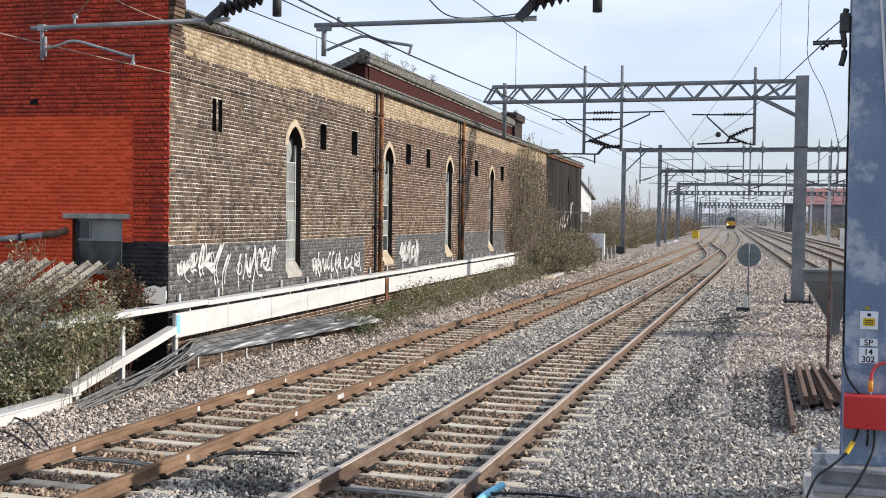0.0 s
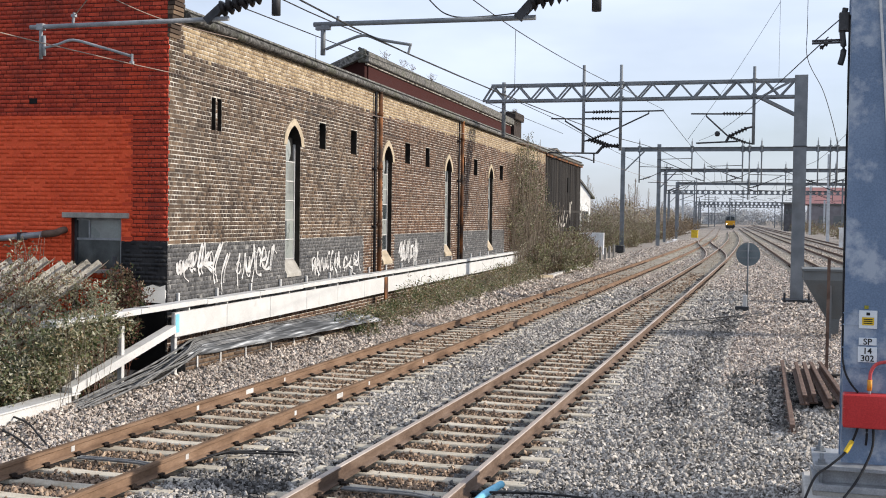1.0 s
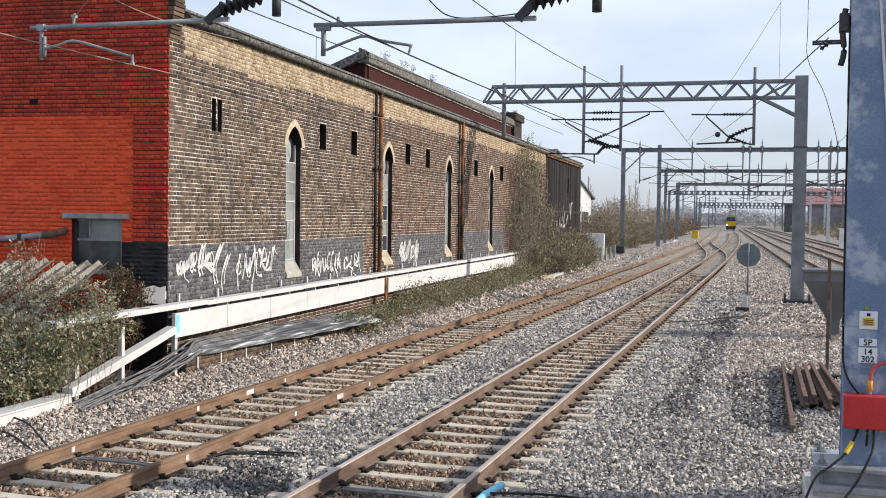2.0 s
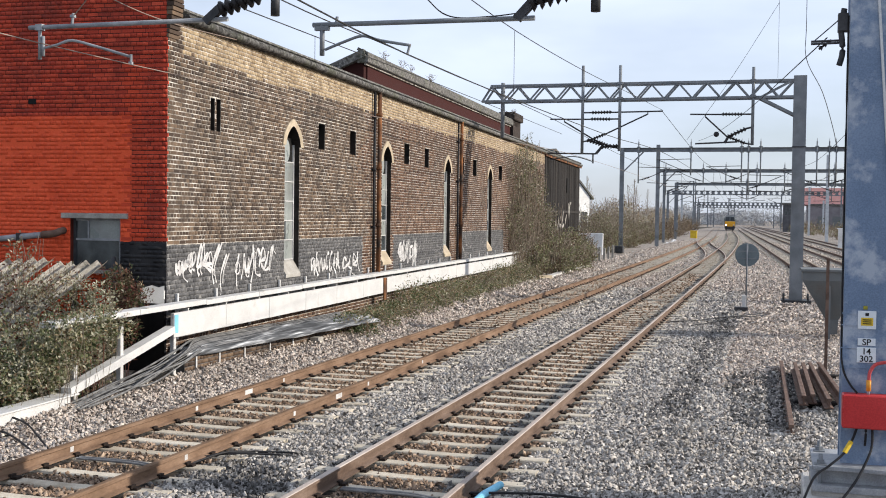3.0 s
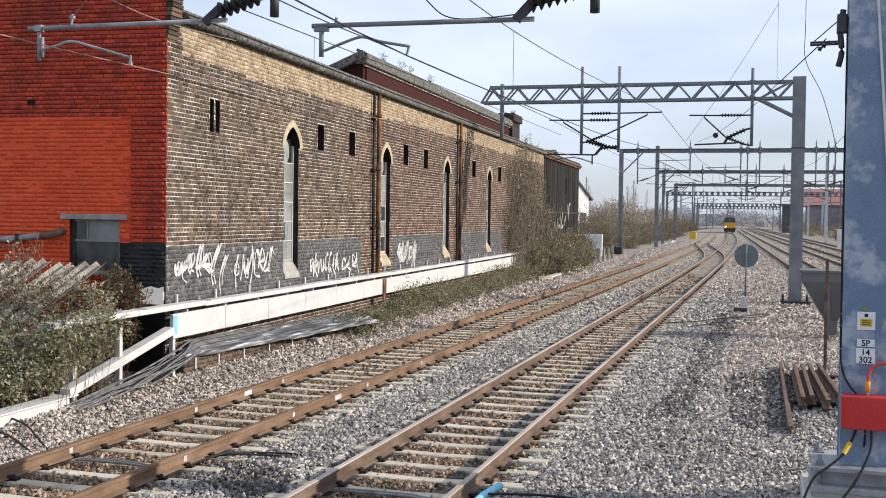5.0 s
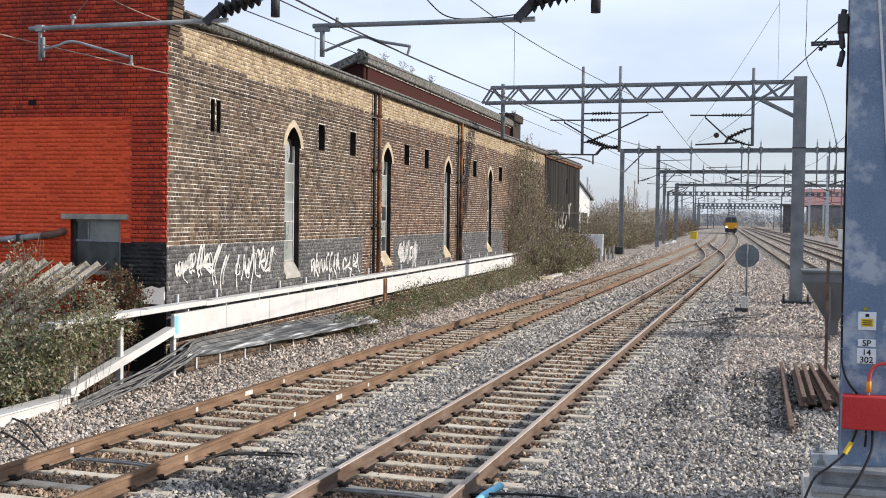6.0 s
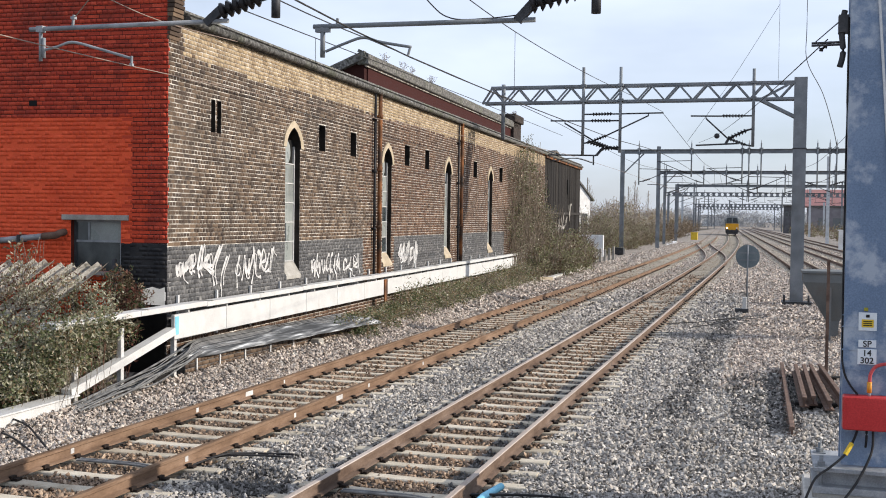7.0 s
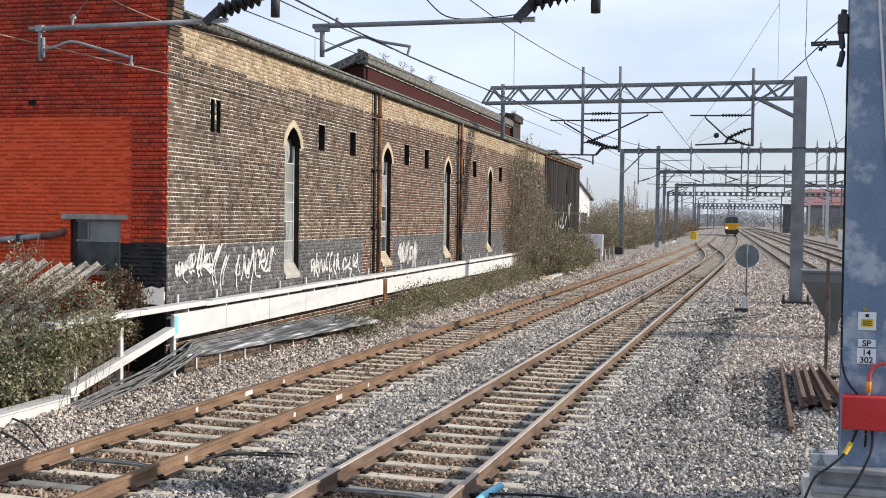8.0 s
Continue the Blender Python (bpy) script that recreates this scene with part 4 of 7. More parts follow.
def lattice(bm, x0, x1, y, z0, z1, depth=0.5, bay=0.95, chord=0.09):
    """A lattice boom of two braced faces."""
    for yy in (y - depth / 2, y + depth / 2):
        box(bm, (x0, yy - chord / 2, z0), (x1, yy + chord / 2, z0 + chord))
        box(bm, (x0 + 0.35, yy - chord / 2, z1 - chord), (x1, yy + chord / 2, z1))
        n = max(2, int((x1 - x0 - 0.35) / bay))
        st = (x1 - x0 - 0.35) / n
        bar(bm, (x0 + 0.02, yy, z0 + 0.05), (x0 + 0.4, yy, z1 - 0.05), 0.07, 0.07, 0, (0, 1, 0))
        for k in range(n):
            xa = x0 + 0.35 + k * st
            bar(bm, (xa, yy, z1 - 0.05), (xa + st / 2, yy, z0 + 0.05), 0.06, 0.06, 0, (0, 1, 0))
            bar(bm, (xa + st / 2, yy, z0 + 0.05), (xa + st, yy, z1 - 0.05), 0.06, 0.06, 0, (0, 1, 0))
    n = max(2, int((x1 - x0) / (bay * 1.0)))
    for k in range(n + 1):
        xa = x0 + 0.4 + (x1 - x0 - 0.45) * k / n
        box(bm, (xa - 0.025, y - depth / 2, z0 + 0.02), (xa + 0.025, y + depth / 2, z0 + 0.07))
        box(bm, (xa - 0.025, y - depth / 2, z1 - 0.07), (xa + 0.025, y + depth / 2, z1 - 0.02))
    return bm


def make_portal_lattice():
    p = thing("lattice_portal", "grey lattice overhead line portal across the near tracks", "overhead line portal")
    y = 42.4
    part("lattice_boom", lattice(bmesh.new(), -10.95, 0.62, y, 7.2, 7.88), M_MAST, p, "grey lattice boom")
    m = part("mast", boxed((0.62, y - 0.28, -0.25), (1.07, y + 0.2, 8.0)), M_MAST, p, "broad grey steel mast")
    bm = bmesh.new()
    box(bm, (0.33, y - 0.45, -0.25), (1.37, y + 0.45, -0.08))
    for dx in (-0.42, 0.42):
        tube(bm, (0.845 + dx, y - 0.36, -0.1), (0.845 + dx, y - 0.36, 0.16), 0.04, 8)
    part("base_plate", bm, M_DARKSTEEL, m)
    bm = bmesh.new()
    box(bm, (0.6, y - 0.3, 5.42), (1.09, y + 0.22, 5.46))
    part("band", bm, M_DARKSTEEL, m)
    bm = bmesh.new()
    bar(bm, (-0.55, y - 0.25, 7.22), (0.64, y - 0.25, 6.6), 0.1, 0.1, 0, (0, 1, 0))
    bar(bm, (-0.55, y + 0.2, 7.22), (0.64, y + 0.2, 6.6), 0.1, 0.1, 0, (0, 1, 0))
    bar(bm, (-0.5, y - 0.25, 7.25), (0.64, y - 0.25, 7.86), 0.08, 0.08, 0, (0, 1, 0))
    part("knee_brace", bm, M_MAST, p)
    bm = bmesh.new()
    tube(bm, (-10.17, y, 5.85), (-10.17, y, 7.98), 0.08, 12)
    part("stub_post", bm, M_MAST, p)
    for x, z0, z1 in ((-6.98, 5.2, 8.52), (-5.58, 5.3, 8.5), (-0.78, 5.5, 8.32)):
        bm = tubed((x, y - 0.38, z0), (x, y - 0.38, z1), 0.058, 10)
        box(bm, (x - 0.1, y - 0.45, 7.22), (x + 0.1, y - 0.2, 7.32))
        box(bm, (x - 0.1, y - 0.45, 7.78), (x + 0.1, y - 0.2, 7.88))
        part("drop_tube", bm, M_MAST, p, "vertical drop tube")
    add_cantilevers(p, y - 0.38, [(-6.98, 1, 6.75, -3.99), (-5.58, -1, 6.5, -8.22), (-0.78, -1, 6.62, -3.0)])
    yy = y - 0.38
    bm = bmesh.new()
    tube(bm, (-8.3, yy, 5.23), (-6.45, yy, 5.2), 0.03, 8)
    tube(bm, (-6.56, yy, 5.2), (-6.56, yy, 4.84), 0.03, 8)
    rope(bm, bend([(-6.6, yy, 4.92), (-7.3, yy, 5.1), (-8.2, yy, 4.98)], 5), 0.02, 6)
    bar(bm, (-6.45, yy, 5.2), (-6.2, yy, 5.5), 0.09, 0.09, 0, (0, 1, 0))
    insulator(bm, (-6.25, yy, 5.45), (-5.62, yy, 5.5), 0.09, 6)
    insulator(bm, (-6.8, yy, 5.72), (-6.15, yy, 5.52), 0.09, 6)
    part("registration_arm", bm, [M_DARKSTEEL, M_CERAMIC], p, "registration arm with dark insulators")
    bm = bmesh.new()
    tube(bm, (-2.8, yy, 5.56), (-1.3, yy, 5.62), 0.03, 8)
    bar(bm, (-1.75, yy, 5.58), (-1.6, yy, 5.85), 0.09, 0.09, 0, (0, 1, 0))
    insulator(bm, (-1.65, yy, 5.8), (-1.0, yy, 6.1), 0.1, 6)
    tube(bm, (-1.0, yy, 6.1), (-0.78, yy, 6.15), 0.035, 8)
    bmesh.ops.create_uvsphere(bm, u_segments=12, v_segments=8, radius=0.1, matrix=Matrix.Translation((-2.05, yy, 5.9)))
    part("registration_arm", bm, [M_DARKSTEEL, M_CERAMIC], p, "registration arm with dark insulators")
    return p


def add_cantilevers(p, y, arms):
    for x, side, ztop, reach in arms:
        bm = bmesh.new()
        x1 = x + side * 0.35
        # top tube, raking tube with insulator, registration arm
        insulator(bm, (x1, y, ztop), (x1 + side * 0.75, y, ztop + 0.01))
        tube(bm, (x, y, ztop), (x1, y, ztop), 0.03, 8)
        tube(bm, (x1 + side * 0.75, y, ztop), (reach, y, ztop + 0.02), 0.028, 8)
        zl = ztop - 1.05
        insulator(bm, (x1 - side * 0.1, y, zl), (x1 + side * 0.55, y, zl + 0.25))
        tube(bm, (x, y, zl - 0.05), (x1 - side * 0.1, y, zl), 0.03, 8)
        tube(bm, (x1 + side * 0.55, y, zl + 0.25), (reach - side * 0.55, y, ztop - 0.08), 0.028, 8)
        tube(bm, (reach - side * 0.55, y, ztop - 0.1), (reach - side * 0.55, y, ztop), 0.02, 6)
        part("cantilever", bm, [M_DARKSTEEL, M_CERAMIC], p, "cantilever arm with ribbed insulators")


def make_portal_plain(name, y, x0, x1, z, deep, drops, mast_w=0.3, holes=False, mast_top=0.0):
    """A portal of two H masts and one boom; drops are (x, foot height, side of the arm or 0)."""
    p = thing(name, "grey steel overhead line portal over the tracks", "overhead line portal", "far portals")
    for x in (x0, x1):
        part("mast", mast_beam(x, y, -0.3, mast_top or z + deep, mast_w, mast_w), M_MAST, p)
        part("footing", boxed((x - 0.4, y - 0.4, -0.35), (x + 0.4, y + 0.4, -0.05), None, 0.02), M_LINTEL, p)
    bm = bmesh.new()
    if holes:
        box(bm, (x0, y - 0.1, z), (x1, y + 0.1, z + 0.12))
        box(bm, (x0, y - 0.1, z + deep - 0.12), (x1, y + 0.1, z + deep))
        n = int((x1 - x0) / (deep * 1.25))
        st = (x1 - x0) / n
        for k in range(n):
            # a plate web with a round opening in each bay
            xa, r = x0 + st * (k + 0.5), min(deep, st) * 0.36
            for q in range(12):
                a0, a1 = q * math.pi / 6, (q + 1) * math.pi / 6
                ring = []
                for a_ in (a0, a1):
                    c_, s_ = math.cos(a_), math.sin(a_)
                    far = min(st / 2 / max(abs(c_), 1e-6), deep / 2 / max(abs(s_), 1e-6))
                    ring += [(xa + r * c_, z + deep / 2 + r * s_), (xa + far * c_, z + deep / 2 + far * s_)]
                front = [bm.verts.new((u, y - 0.02, v)) for u, v in (ring[0], ring[1], ring[3], ring[2])]
                back = [bm.verts.new((u, y + 0.02, v)) for u, v in (ring[0], ring[1], ring[3], ring[2])]
                bm.faces.new(front)
                bm.faces.new(back[::-1])
    else:
        box(bm, (x0 - 0.15, y - 0.15, z), (x1 + 0.15, y + 0.15, z + 0.03))
        box(bm, (x0 - 0.15, y - 0.15, z + deep - 0.03), (x1 + 0.15, y + 0.15, z + deep))
        box(bm, (x0 - 0.15, y - 0.012, z + 0.03), (x1 + 0.15, y + 0.012, z + deep - 0.03))
    part("boom", bm, M_MAST, p)
    for xa, way in ((x0, 1), (x1, -1)):
        part("knee_brace", bar(bmesh.new(), (xa, y, z - 1.7), (xa + way * 1.7, y, z), 0.1, 0.1, 0, (0, 1, 0)), M_MAST, p)
    yy = y - 0.2
    for x, foot, side in drops:
        bm = bmesh.new()
        tube(bm, (x, yy, foot), (x, yy, z + deep + 0.45), 0.055, 8)
        tube(bm, (x, yy, z + deep + 0.45), (x, yy, z + deep + 0.7), 0.03, 6, 0.012)
        for zb in (z - 0.07, z + deep + 0.02):
            box(bm, (x - 0.14, yy - 0.09, zb), (x + 0.14, yy + 0.2, zb + 0.06))
        part("drop_tube", bm, M_MAST, p)
        if side:
            bm = bmesh.new()
            zl = foot + 0.25
            tube(bm, (x, yy, zl), (x + side * 0.3, yy, zl + 0.05), 0.035, 6)
            insulator(bm, (x + side * 0.3, yy, zl + 0.05), (x + side * 0.9, yy, zl + 0.25), 0.09, 5)
            tube(bm, (x + side * 0.9, yy, zl + 0.25), (x + side * 2.5, yy, zl + 0.95), 0.028, 6)
            tube(bm, (x, yy, zl + 1.05), (x + side * 2.7, yy, zl + 0.98), 0.026, 6)
            tube(bm, (x + side * 0.7, yy, zl - 0.2), (x + side * 2.3, yy, zl - 0.25), 0.026, 6)
            tube(bm, (x + side * 2.1, yy, zl - 0.25), (x + side * 2.1, yy, zl + 0.9), 0.012, 5)
            part("cantilever", bm, [M_DARKSTEEL, M_CERAMIC], p)
    return p


def drops_at(y):
    return [(line_left(y) - 1.6, 5.4, 1), (line_right(y) + 1.7, 5.4, -1), (line_c(y) - 1.7, 5.4, 1), (line_d(y) + 1.7, 5.4, -1), (line_e(y) + 1.7, 5.4, -1)]


def make_far_portals():
    make_portal_plain("portal", 90.8, -11.8, 20.0, 8.12, 0.34, [(-10.46, 5.6, 1), (-6.34, 6.25, -1), (-2.45, 5.7, -1), (-1.94, 5.0, 1), (-1.02, 5.55, 0), (3.15, 5.4, -1), (4.05, 5.4, 1), (4.55, 5.4, 0),
                                                                  (7.6, 5.4, -1)], 0.32)
    make_portal_plain("portal", 114.0, -11.2, 19.0, 7.42, 0.34, [(-10.4, 5.3, 1), (-6.73, 6.3, -1), (-4.55, 6.3, 1), (-1.59, 5.25, -1), (1.01, 5.4, 1), (5.6, 5.4, -1), (8.9, 5.4, -1)], 0.36, False, 10.2)
    make_portal_plain("portal", 158.0, -13.0, 17.0, 7.42, 0.38, drops_at(158.0), 0.36)
    make_portal_plain("portal", 212.0, -18.9, 15.0, 7.25, 0.8, drops_at(212.0), 0.4, True)
    make_portal_plain("portal", 380.0, -25.0, 5.2, 7.3, 1.15, drops_at(380.0)[:4], 0.4, True)
    make_portal_plain("portal", 470.0, -29.0, 3.0, 7.4, 1.1, drops_at(470.0)[:3], 0.4, True)
    for y, x, top, pale in ((134, -12.4, 8.6, 0), (180, -14.6, 8.6, 0), (248, -19.1, 8.6, 1), (271, -18.2, 11.8, 0), (300, -19.6, 8.6, 0), (350, -22, 9.0, 0), (405, -22.2, 11.6, 0), (420, -20.8, 11.0, 0), (330, -12.2, 8.8, 0),
                            (330, 2.2, 10.2, 0), (420, 0.3, 9.4, 0), (234.5, 6.9, 9.5, 1), (281, 11.5, 7.6, 1), (156, 6.85, 11.5, 1), (234, 12.9, 10.9, 0), (350, 8, 9.0, 0), (520, -27, 10, 0), (520, -33, 10, 0), (560, -18, 10, 0)):
        m = thing("line_mast", "slim overhead line mast by the track in a painted sunlit grey" if pale else "slim grey overhead line mast by the track", "mast", "far masts")
        part("mast_shaft", mast_beam(x, y, -0.3, top, 0.42 if pale else 0.3, 0.3), M_GALV_SUNLIT if pale else M_MAST, m)
        side = 1 if x < line_right(y) else -1
        bm = bmesh.new()
        tube(bm, (x, y, 6.6), (x + side * 2.6, y, 6.6), 0.04, 6)
        tube(bm, (x, y, 5.6), (x + side * 2.4, y, 6.5), 0.04, 6)
        part("arm", bm, M_DARKSTEEL, m)


def make_near_mast():
    p = thing("line_mast", "large blue-grey painted steel column with plates and a red box", "mast")
    x0, x1, y = 0.715, 1.33, 12.12
    bm = bmesh.new()
    box(bm, (x0, y, 0.3), (x1, y + 0.03, 9.0), None, 0, 0.004)
    box(bm, (x0, y + 0.42, 0.3), (x1, y + 0.45, 9.0), None, 0, 0.004)
    box(bm, (x0 + 0.012, y + 0.03, 0.3), (x0 + 0.04, y + 0.42, 9.0))
    box(bm, (x1 - 0.04, y + 0.03, 0.3), (x1 - 0.012, y + 0.42, 9.0))
    part("column", bm, M_STEEL, p, "blue-grey painted steel box column")
    bm = bmesh.new()
    box(bm, (0.44, y - 0.25, 0.27), (1.6, y + 0.7, 0.31), None, 0, 0.004)
    box(bm, (0.44, y - 0.25, 0.05), (1.6, y + 0.7, 0.12), None, 0, 0.004)
    box(bm, (0.5, y - 0.1, 0.12), (1.5, y + 0.6, 0.27))
    part("base_plate", bm, M_GALV, p, "bolted grey steel base plate")
    for bx, by in ((0.52, y - 0.15), (0.53, y + 0.55), (1.5, y - 0.15)):
        bm = bmesh.new()
        tube(bm, (bx, by, 0.0), (bx, by, 0.42), 0.02, 8)
        tube(bm, (bx, by, 0.31), (bx, by, 0.36), 0.042, 6)
        tube(bm, (bx, by, 0.0), (bx, by, 0.05), 0.042, 6)
        box(bm, (bx - 0.06, by - 0.06, 0.31), (bx + 0.06, by + 0.06, 0.32))
        part("bolt", bm, M_MAST, p, "large anchor bolt")
    part("pale_conduit", tubed((0.91, y - 0.02, 6.0), (1.31, y - 0.02, 0.65), 0.014, 8), M_WHITE, p, "thin pale conduit")
    return p


# ---------------------------------------------------------------- the locomotive
def make_loco():
    L = thing("locomotive", "distant diesel locomotive with a yellow front and dark cab", "locomotive")
    bm = bmesh.new()
    sec = [(-1.3, 1.0), (-1.34, 1.6), (-1.34, 2.7), (-1.22, 3.25), (-0.9, 3.65), (-0.4, 3.86), (0.4, 3.86), (0.9, 3.65), (1.22, 3.25), (1.34, 2.7), (1.34, 1.6), (1.3, 1.0)]
    rings = []
    for y, k, lean in ((0.0, 0.93, 0.0), (0.5, 1.0, 0.0), (20.0, 1.0, 0.0), (20.4, 0.95, 0.0)):
        rings.append([bm.verts.new((x * k, y + (0.35 * max(0, z - 2.2) if y == 0 else 0), z * (0.985 if y == 0 else 1))) for x, z in sec])
    for ra, rb in zip(rings, rings[1:]):
        for j in range(len(sec)):
            f = bm.faces.new((ra[j], ra[(j + 1) % 12], rb[(j + 1) % 12], rb[j]))
            f.material_index = 1 if 3 <= j <= 7 else 0
    f = bm.faces.new(rings[0])
    f.material_index = 1
    bm.faces.new(rings[-1])
    bmesh.ops.recalc_face_normals(bm, faces=bm.faces)
    part("body", bm, [M_LOCO_G, M_LOCO_R], L, "dark green body with a grey roof")
    part("nose_panel", boxed((-1.22, -0.06, 1.02), (1.22, 0.1, 2.28), None, 0.04), M_LOCO_Y, L, "warning yellow front panel")
    bm = bmesh.new()
    for s in (-1, 1):
        v = [bm.verts.new(q) for q in ((s * 0.05, 0.02, 2.36), (s * 1.14, 0.02, 2.36), (s * 1.0, 0.36, 3.36), (s * 0.05, 0.4, 3.5))]
        bm.faces.new(v if s > 0 else v[::-1])
    bmesh.ops.solidify(bm, geom=bm.faces[:], thickness=0.03)
    part("windscreen", bm, M_DGLASS, L, "dark windscreen")
    bm = bmesh.new()
    box(bm, (-1.25, -0.12, 0.62), (1.25, 0.4, 1.02), None, 0, 0.03)
    box(bm, (-1.1, -0.05, 0.25), (1.1, 0.1, 0.62))
    part("buffer_beam", bm, M_DARKSTEEL, L)
    for s in (-1, 1):
        bm = tubed((s * 0.86, -0.65, 1.05), (s * 0.86, -0.1, 1.05), 0.1, 10)
        tube(bm, (s * 0.86, -0.7, 1.05), (s * 0.86, -0.64, 1.05), 0.23, 12)
        part("buffer", bm, M_DARKSTEEL, L)
        part("headlamp", tubed((s * 0.92, -0.1, 1.42), (s * 0.92, -0.05, 1.42), 0.13, 12), M_LAMP if s < 0 else M_PLATE, L, "lit headlamp" if s < 0 else "")
    part("coupling", boxed((-0.1, -0.5, 0.85), (0.1, -0.1, 1.1)), M_DARKSTEEL, L)
    for yb in (3.5, 16.0):
        bm = bmesh.new()
        box(bm, (-1.15, yb - 2.1, 0.45), (1.15, yb + 2.1, 0.98))
        for dy in (-1.6, 0, 1.6):
            for s in (-1, 1):
                tube(bm, (s * 0.68, yb + dy, 0.5), (s * 0.82, yb + dy, 0.5), 0.5, 16)
        part("bogie", bm, M_DARKSTEEL, L)
    part("fuel_tank", boxed((-1.2, 7.2, 0.35), (1.2, 12.4, 1.0), None, 0.05), M_DARKSTEEL, L)
    return L


# ---------------------------------------------------------------- ballast stones
def wall_x(y):
    return -10.3 - 0.0386 * (y - 17.58)


def stones(name, pts, size, mat, label, seed):
    """Loose angular stones, each a rough broken wedge."""
    rng = np.random.default_rng(seed)
    n = len(pts)
    wedge = np.array([(-1, -1, -1), (1, -1, -1), (1, 1, -1), (-1, 1, -1), (-0.6, 0, 1), (0.6, 0, 1)], float) * 0.5
    v = wedge[None] * (1 + rng.uniform(-0.4, 0.35, (n, 6, 3))) + rng.uniform(-0.14, 0.14, (n, 6, 3))
    v *= (size * rng.uniform(0.55, 1.3, (n, 1, 1))) * np.stack([rng.uniform(0.8, 1.7, n), rng.uniform(0.5, 1.0, n), rng.uniform(0.45, 0.9, n)], 1)[:, None, :]
    q = rng.normal(size=(n, 4))
    q[:, 1:3] *= 0.55
    q[:, 0] = np.abs(q[:, 0]) + 0.3
    q /= np.linalg.norm(q, axis=1)[:, None]
    w, x, y, z = q.T
    R = np.stack([1 - 2 * (y * y + z * z), 2 * (x * y - z * w), 2 * (x * z + y * w), 2 * (x * y + z * w), 1 - 2 * (x * x + z * z), 2 * (y * z - x * w),
                  2 * (x * z - y * w), 2 * (y * z + x * w), 1 - 2 * (x * x + y * y)], 1).reshape(n, 3, 3)
    v = np.einsum("nij,nkj->nki", R, v) + pts[:, None, :]
    f = np.array([(0, 1, 5), (0, 5, 4), (1, 2, 5), (2, 3, 4), (2, 4, 5), (3, 0, 4)])
    faces = (np.arange(n)[:, None, None] * 6 + f).reshape(-1, 3)
    ob = new(name, mesh_from(name, v.reshape(-1, 3), faces, mat))
    return tagged(ob, label, "ballast", kind="stuff")


def make_ballast():
    rng = np.random.default_rng(11)
    bands = ((9.2, 14.5, 1150, 0.037, 2.2), (14.5, 20, 900, 0.0425, 2.2), (20, 33, 570, 0.048, 2.2), (33, 62, 140, 0.072, 6.0), (62, 150, 19, 0.085, 13.0))
    groups = {"grey": [], "pinkish": [], "rusty": [], "dark": []}
    for y0, y1, dens, size, xr in bands:
        n = int((y1 - y0) * (11.0 + xr) * dens)
        x, y = rng.uniform(-11.0, xr, n), rng.uniform(y0, y1, n)
        bent = np.array([shift(b_) for b_ in y])
        x = x + bent
        keep = (x > -0.80 * y - 0.4) & (x < 0.1 * y + 0.5) & (x > -10.3 - 0.0386 * (y - 17.58) + 0.42)
        keep &= ~((x > 0.35) & (y < 12.95) & (y > 11.8))
        x, y = x[keep], y[keep]
        inner = np.zeros(len(x), bool)
        ok = np.ones(len(x), bool)
        near_l = np.zeros(len(x), bool)
        for c, pitch, phase in ((LEFT_X, 0.5936, 10.43), (RIGHT_X, 0.648, 12.05)):
            u = x - c - np.array([shift(b_) for b_ in y])
            inner |= np.abs(u) < 0.98
            ok &= np.abs(np.abs(u) - GAUGE / 2) > 0.085
            dy = np.abs((y - phase + pitch / 2) % pitch - pitch / 2)
            ok &= ~((np.abs(u) < 1.27) & (dy < 0.105) & (rng.random(len(x)) > np.where(np.abs(u) > 0.98, 0.45, 0.05)))
        for far in (line_c, line_d, line_e):
            u = x - np.array([far(b_) for b_ in y])
            ok &= np.abs(np.abs(u) - GAUGE / 2) > 0.12
        x, y, inner = x[ok], y[ok], inner[ok]
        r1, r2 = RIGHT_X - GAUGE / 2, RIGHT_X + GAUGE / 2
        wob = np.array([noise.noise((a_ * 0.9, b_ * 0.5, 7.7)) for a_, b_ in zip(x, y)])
        # strips beside the right track's rails paint in the rails' own shadows
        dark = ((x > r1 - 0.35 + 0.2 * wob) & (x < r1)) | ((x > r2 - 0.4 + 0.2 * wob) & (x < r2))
        # swath in shadow colour, painted for the overhead structures
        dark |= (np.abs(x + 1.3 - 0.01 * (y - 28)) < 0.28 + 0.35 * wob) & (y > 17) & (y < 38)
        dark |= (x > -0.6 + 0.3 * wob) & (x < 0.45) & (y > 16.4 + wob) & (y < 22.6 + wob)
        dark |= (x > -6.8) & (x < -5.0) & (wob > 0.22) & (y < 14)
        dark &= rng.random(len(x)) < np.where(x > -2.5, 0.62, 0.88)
        gz = np.array([ground_z(a_, b_) for a_, b_ in zip(x, y)])
        z = gz + rng.uniform(-0.026, 0.036, len(x)) + np.where(inner, -0.006, 0.012)
        z += 0.014 * np.sin(23 * x + 3 * np.sin(7 * y)) * np.sin(19 * y + 2 * np.sin(9 * x))
        p = np.stack([x, y, z], 1)
        warm = ((x < LEFT_X + np.array([shift(b_) for b_ in y])) | ((x > -0.9) & (y > 22 + 3 * wob)) | (y > 48)) & (rng.random(len(x)) < 0.85)
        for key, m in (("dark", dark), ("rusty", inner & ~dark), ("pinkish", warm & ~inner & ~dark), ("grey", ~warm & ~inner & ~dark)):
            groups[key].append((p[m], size))
